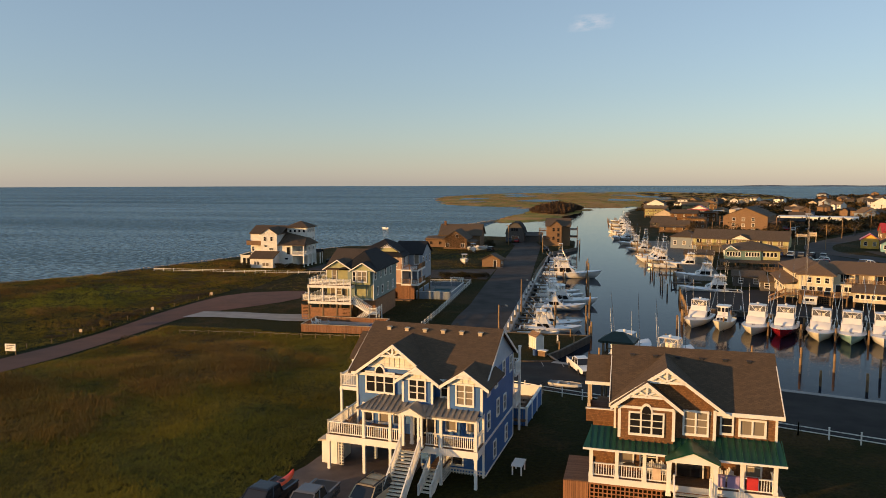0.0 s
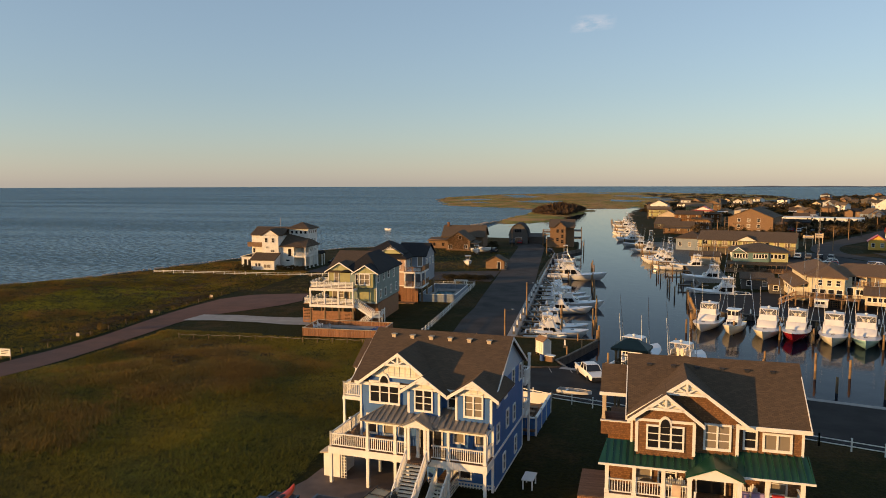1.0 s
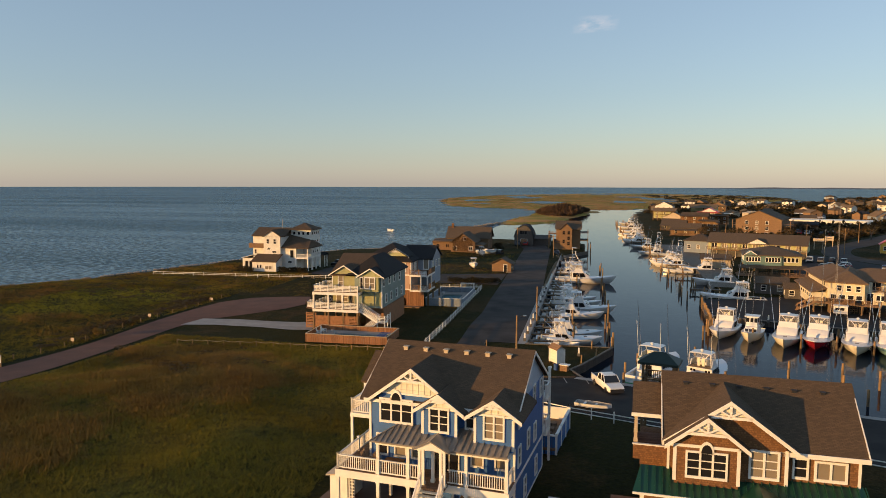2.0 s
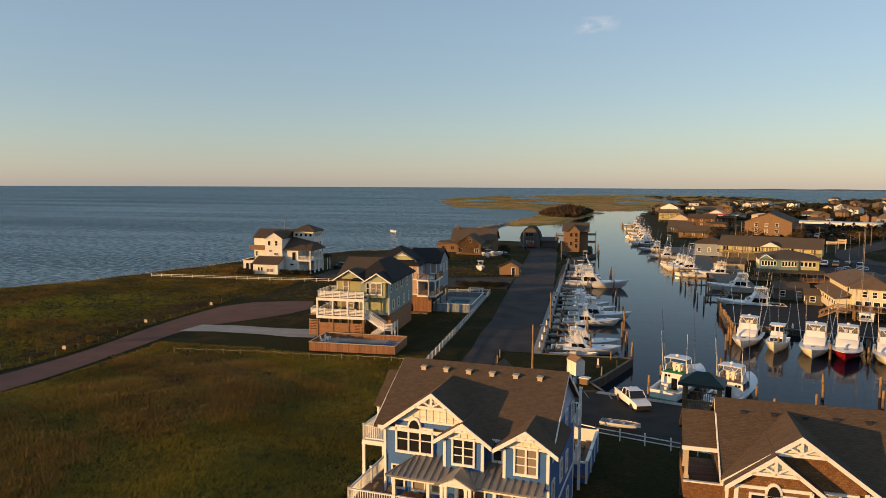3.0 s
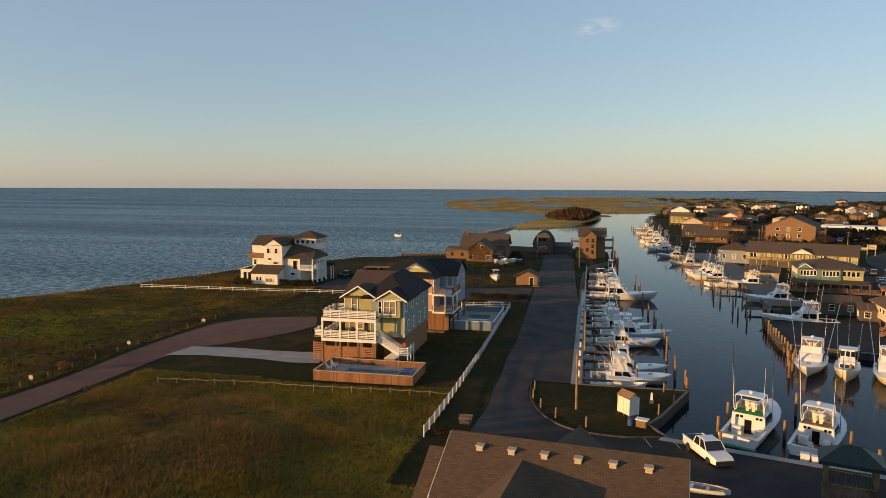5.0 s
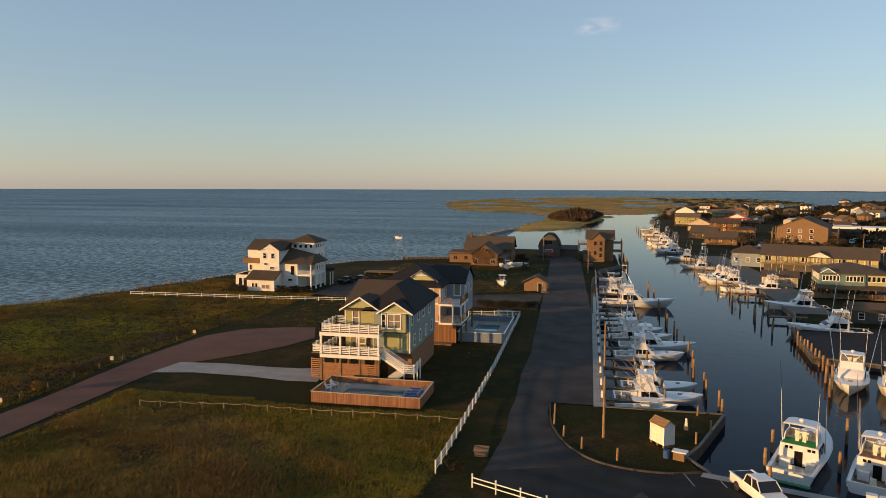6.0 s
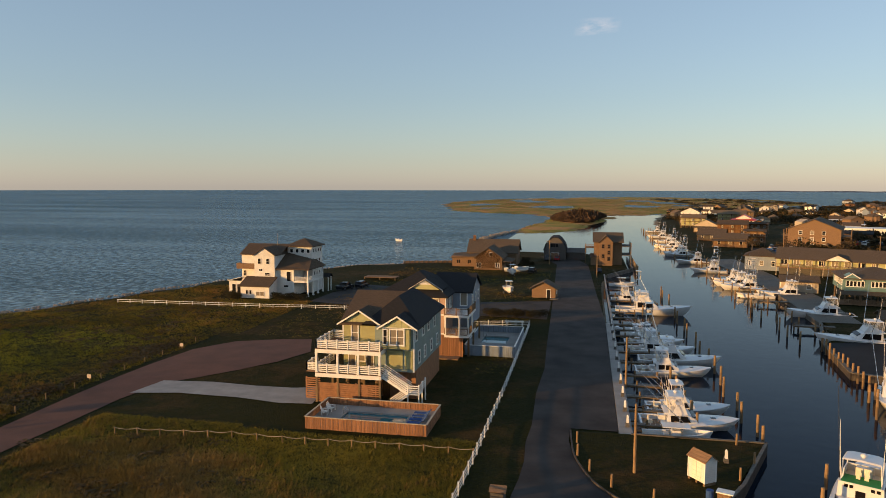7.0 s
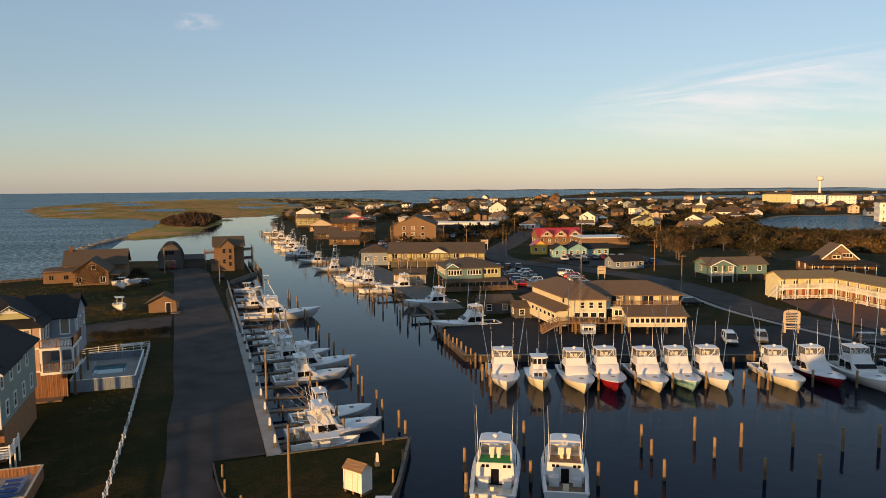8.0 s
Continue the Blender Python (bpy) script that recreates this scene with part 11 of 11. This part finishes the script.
def gazebo():
    """A lookout deck on tall posts under a small hip roof."""
    g_ = thing("gazebo", "open timber lookout on tall posts with dark green hip roof", "gazebo", pose(14.0, 58.4, gz(15, 59), 0, 0, -15))
    for x in (0.1, 2.5):
        for y in (0.4, 1.9):
            post(g_, x, y, -0.3, 8.55, 0.1, PILE)
    m = Mesh()
    hip_roof(m, 0, 2.6, 0.3, 2.0, 8.7, 0.72, 0.3)
    part("roof", m, CANVAS_GREEN, g_)
    for k in range(9):
        m = Mesh()
        m.box(0, 0.02 + k * 0.29, 6.42, 2.6, 0.29 + k * 0.29, 6.5)
        part("deck_board", m, DECK, g_)
    for p, q in (((0.1, 0.1), (2.5, 0.1)), ((0.1, 2.5), (2.5, 2.5)), ((0.1, 0.1), (0.1, 2.5)), ((2.5, 0.1), (2.5, 2.5))):
        railing(g_, p, q, 6.5, 0.95, False, "baluster", PILE)
    m = Mesh()
    for x in (0.1, 2.5):
        m.beam((x, 0.1, 0.5), (x, 2.5, 5.5), 0.06, 0.14)
    part("brace", m, PILE, g_)


gazebo()
pb = thing("planter_box", "dark weathered wooden box on the verge", "box", pose(-11.6, 87.6, gz(-11, 88)))
m = Mesh()
m.box(0, 0, 0, 1.2, 0.6, 0.5)
part("box", m, WEATHERED, pb)
m = Mesh()
m.slab([(-0.1, -0.1, 0.55), (1.3, -0.1, 0.55), (1.3, 0.7, 0.85), (-0.1, 0.7, 0.85)], 0.05)
part("lid", m, SIDE_TAN, pb)
tb = thing("picnic_table", "pale wooden bench table beside the blue house", "table", pose(7.0, 47.6, gz(7, 48), 0, 0, -7))
m = Mesh()
m.box(0, 0, 0.75, 0.9, 1.6, 0.82)
part("top", m, WHITE, tb)
for x, y in ((0.05, 0.1), (0.75, 0.1), (0.05, 1.4), (0.75, 1.4)):
    m = Mesh()
    m.box(x, y, 0, x + 0.1, y + 0.1, 0.75)
    part("leg", m, WHITE, tb)
# porch furniture of the two near houses
BM, CM = pose(-5.5, 47.6, 1.15, 0, 0, -7.0), pose(13.1, 44.75, 1.2, 0, 0, -4.0)
for x in (4.2, 4.85, 8.6, 9.3):
    adirondack(CM @ pose(x, -0.75, 2.6), "white slatted porch chair behind the rail")
for x in (2.7,):
    t_ = thing("porch_table", "dark round porch table", "table", CM @ pose(x, -0.8, 2.6))
    m = Mesh()
    m.tube((0, 0, 0), (0, 0, 0.7), 0.05, 0.05, 8)
    part("stem", m, DARKMETAL, t_)
    m = Mesh()
    m.tube((0, 0, 0.7), (0, 0, 0.75), 0.45, 0.45, 16)
    part("top", m, DARKMETAL, t_)
for x in (-0.4, 0.6):
    adirondack(BM @ pose(x, -0.9, 3.2), "dark slatted porch chair", SIDE_TAN)
t_ = thing("porch_table", "brown picnic table on the porch", "table", BM @ pose(2.2, -0.9, 3.2))
m = Mesh()
m.box(-0.7, -0.35, 0.7, 0.7, 0.35, 0.76)
part("top", m, CEDAR, t_)
m = Mesh()
m.box(-0.6, -0.3, 0, -0.5, 0.3, 0.7).box(0.5, -0.3, 0, 0.6, 0.3, 0.7)
part("trestle", m, CEDAR, t_)
# paved drive under the blue house
ribbon("road", [(-13.5, 36), (-9.5, 46), (-8.6, 52)], [(-1.5, 34), (-0.5, 44.6), (-0.2, 51)], plain("brown paver drive", (0.12, 0.085, 0.07), 0.9, 0.25, 0.6, 8), "brown paved carport drive", "pavement", 0.05, 5)


# ---- signs of the east side ----
def board_sign(x, y, z0, w, h, label, bars, turn=-20, arch=True):
    s = thing("sign_board", label, "sign", pose(x, y, gz(x, y), 0, 0, turn), "shop signs")
    for sx in (-w * 0.4, w * 0.4):
        m = Mesh()
        m.box(sx - 0.12, 0.02, -0.2, sx + 0.12, 0.26, z0 + h * 0.8)
        part("post", m, SIDE_BEIGE, s)
    pts = [(-w / 2, z0), (w / 2, z0), (w / 2, z0 + h * 0.8)] + ([(w / 2 * math.cos(a), z0 + h * 0.8 + h * 0.2 * math.sin(a)) for a in (0.5, 1.05, 1.57, 2.1, 2.64)] if arch else []) + [(-w / 2, z0 + h * 0.8)]
    m = Mesh()
    m.prism(pts, -0.1, 0.02, "y")
    b_ = part("board", m, SIDE_BEIGE, s)
    for k in range(bars):
        m = Mesh()
        zz = z0 + h * 0.78 - k * h * 0.7 / bars
        m.box(-w * 0.36, -0.125, zz - 0.16, w * (0.36 - 0.08 * (k % 2)), -0.1, zz)
        part("text_bar", m, DARKMETAL if k else CANVAS_BLUE, b_)


board_sign(89.6, 131.0, 1.7, 2.7, 2.4, "white arched marina sign board with unreadable lines", 6, -32)
board_sign(89.6, 130.9, 0.7, 2.6, 0.9, "lower white sign panel with unreadable lines", 2, -32, False)
board_sign(97.2, 203.4, 1.5, 2.2, 2.2, "round-topped shop sign with unreadable lines", 2, -25)
board_sign(94.0, 284.0, 3.0, 3.6, 1.6, "white roadside sign with unreadable lines", 2, -20, False)
board_sign(102.0, 298.0, 2.4, 3.0, 2.2, "white roadside sign with unreadable lines", 2, -20, False)
board_sign(96.5, 118.8, 1.6, 1.8, 1.4, "white roadside sign with unreadable lines", 2, -32, False)
trail = thing("ticket_booth", "small white booth trailer in the marina lot", "booth", pose(54.6, 141.3, 0.1, 0, 0, -20))
m = Mesh()
m.box(0, 0, 0.4, 2.3, 1.6, 1.75)
part("body", m, GELCOAT, trail)
m = Mesh()
m.box(-0.1, -0.1, 1.75, 2.4, 1.7, 1.84)
part("roof", m, WHITE, trail)
window(trail, "front", (0.3, 0, 1.0), 1.5, 0.5, 2, 1, 0.06)
for x in (0.6, 2.0):
    m = Mesh()
    m.tube((x, 0.1, 0.3), (x, 1.5, 0.3), 0.3, n=12)
    part("wheel", m, BLACK, trail)
# timber groin and platform by the shore
gr = thing("timber_groin", "long pale timber groin at the shore", "groin", pose(0, 0, 0))
for k in range(14):
    m = Mesh()
    for z in (-0.9, -0.45, 0.0, 0.45):
        m.beam((-64 + k * 1.5, 256.5 + k * 0.42, z), (-62.52 + k * 1.5, 256.92 + k * 0.42, z), 0.12, 0.42)
    m.tube((-64 + k * 1.5, 256.3 + k * 0.42, -2), (-64 + k * 1.5, 256.3 + k * 0.42, 0.8), 0.14, n=7)
    part("plank_wall", m, SIDE_TAN, gr)
plat = thing("shore_platform", "weathered timber platform by the water", "platform", pose(-64, 214, -0.3))
m = Mesh()
m.box(0, 0, 0.9, 9, 4, 1.05)
part("planking", m, SIDE_TAN, plat)
for x in (0.2, 4.5, 8.8):
    for y in (0.2, 3.8):
        m = Mesh()
        m.tube((x, y, -1), (x, y, 1.0), 0.13, n=7)
        part("leg", m, PILE, plat)


# ---- power lines between the village poles ----
def power_line(p, q, sag=0.9):
    w = thing("power_line", "thin sagging power line between wooden poles", "cable", pose(0, 0, 0), "power lines")
    m = Mesh()
    last = None
    for i in range(9):
        t = i / 8
        pt = tuple(p[c] + (q[c] - p[c]) * t - (sag * 4 * t * (1 - t) if c == 2 else 0) for c in range(3))
        if last:
            m.tube(last, pt, 0.02, n=4)
        last = pt
    part("wire", m, BLACK, w)


for (xa, ya, ha), (xb, yb, hb) in (((102, 176, 8.7), (122, 214, 9.2)), ((122, 214, 9.2), (169, 277, 8.7)), ((122, 214, 9.2), (97, 266, 8.7)), ((97, 266, 8.7), (92, 292, 8.7)), ((92, 292, 8.7), (120, 320, 8.7))):
    for o in (-0.9, 0.9):
        power_line((xa + o, ya, gz(xa, ya) + ha), (xb + o, yb, gz(xb, yb) + hb))


# ---- faded parking lines on the boat-yard lot ----
for (xa, ya), (xb, yb) in (((6.8, 88.0), (7.4, 84.7)), ((9.6, 87.2), (10.0, 85.0))):
    rows = []
    for i in range(5):
        x, y = xa + (xb - xa) * i / 4, ya + (yb - ya) * i / 4
        rows.append([(x - 0.06, y, gz(x, y) + 0.075), (x + 0.06, y, gz(x, y) + 0.075)])
    m = Mesh()
    m.loft(rows, closed=False, caps=False)
    tagged(part("parking_line", m, CONCRETE), "faded white parking line on the asphalt", "marking", kind="structure")
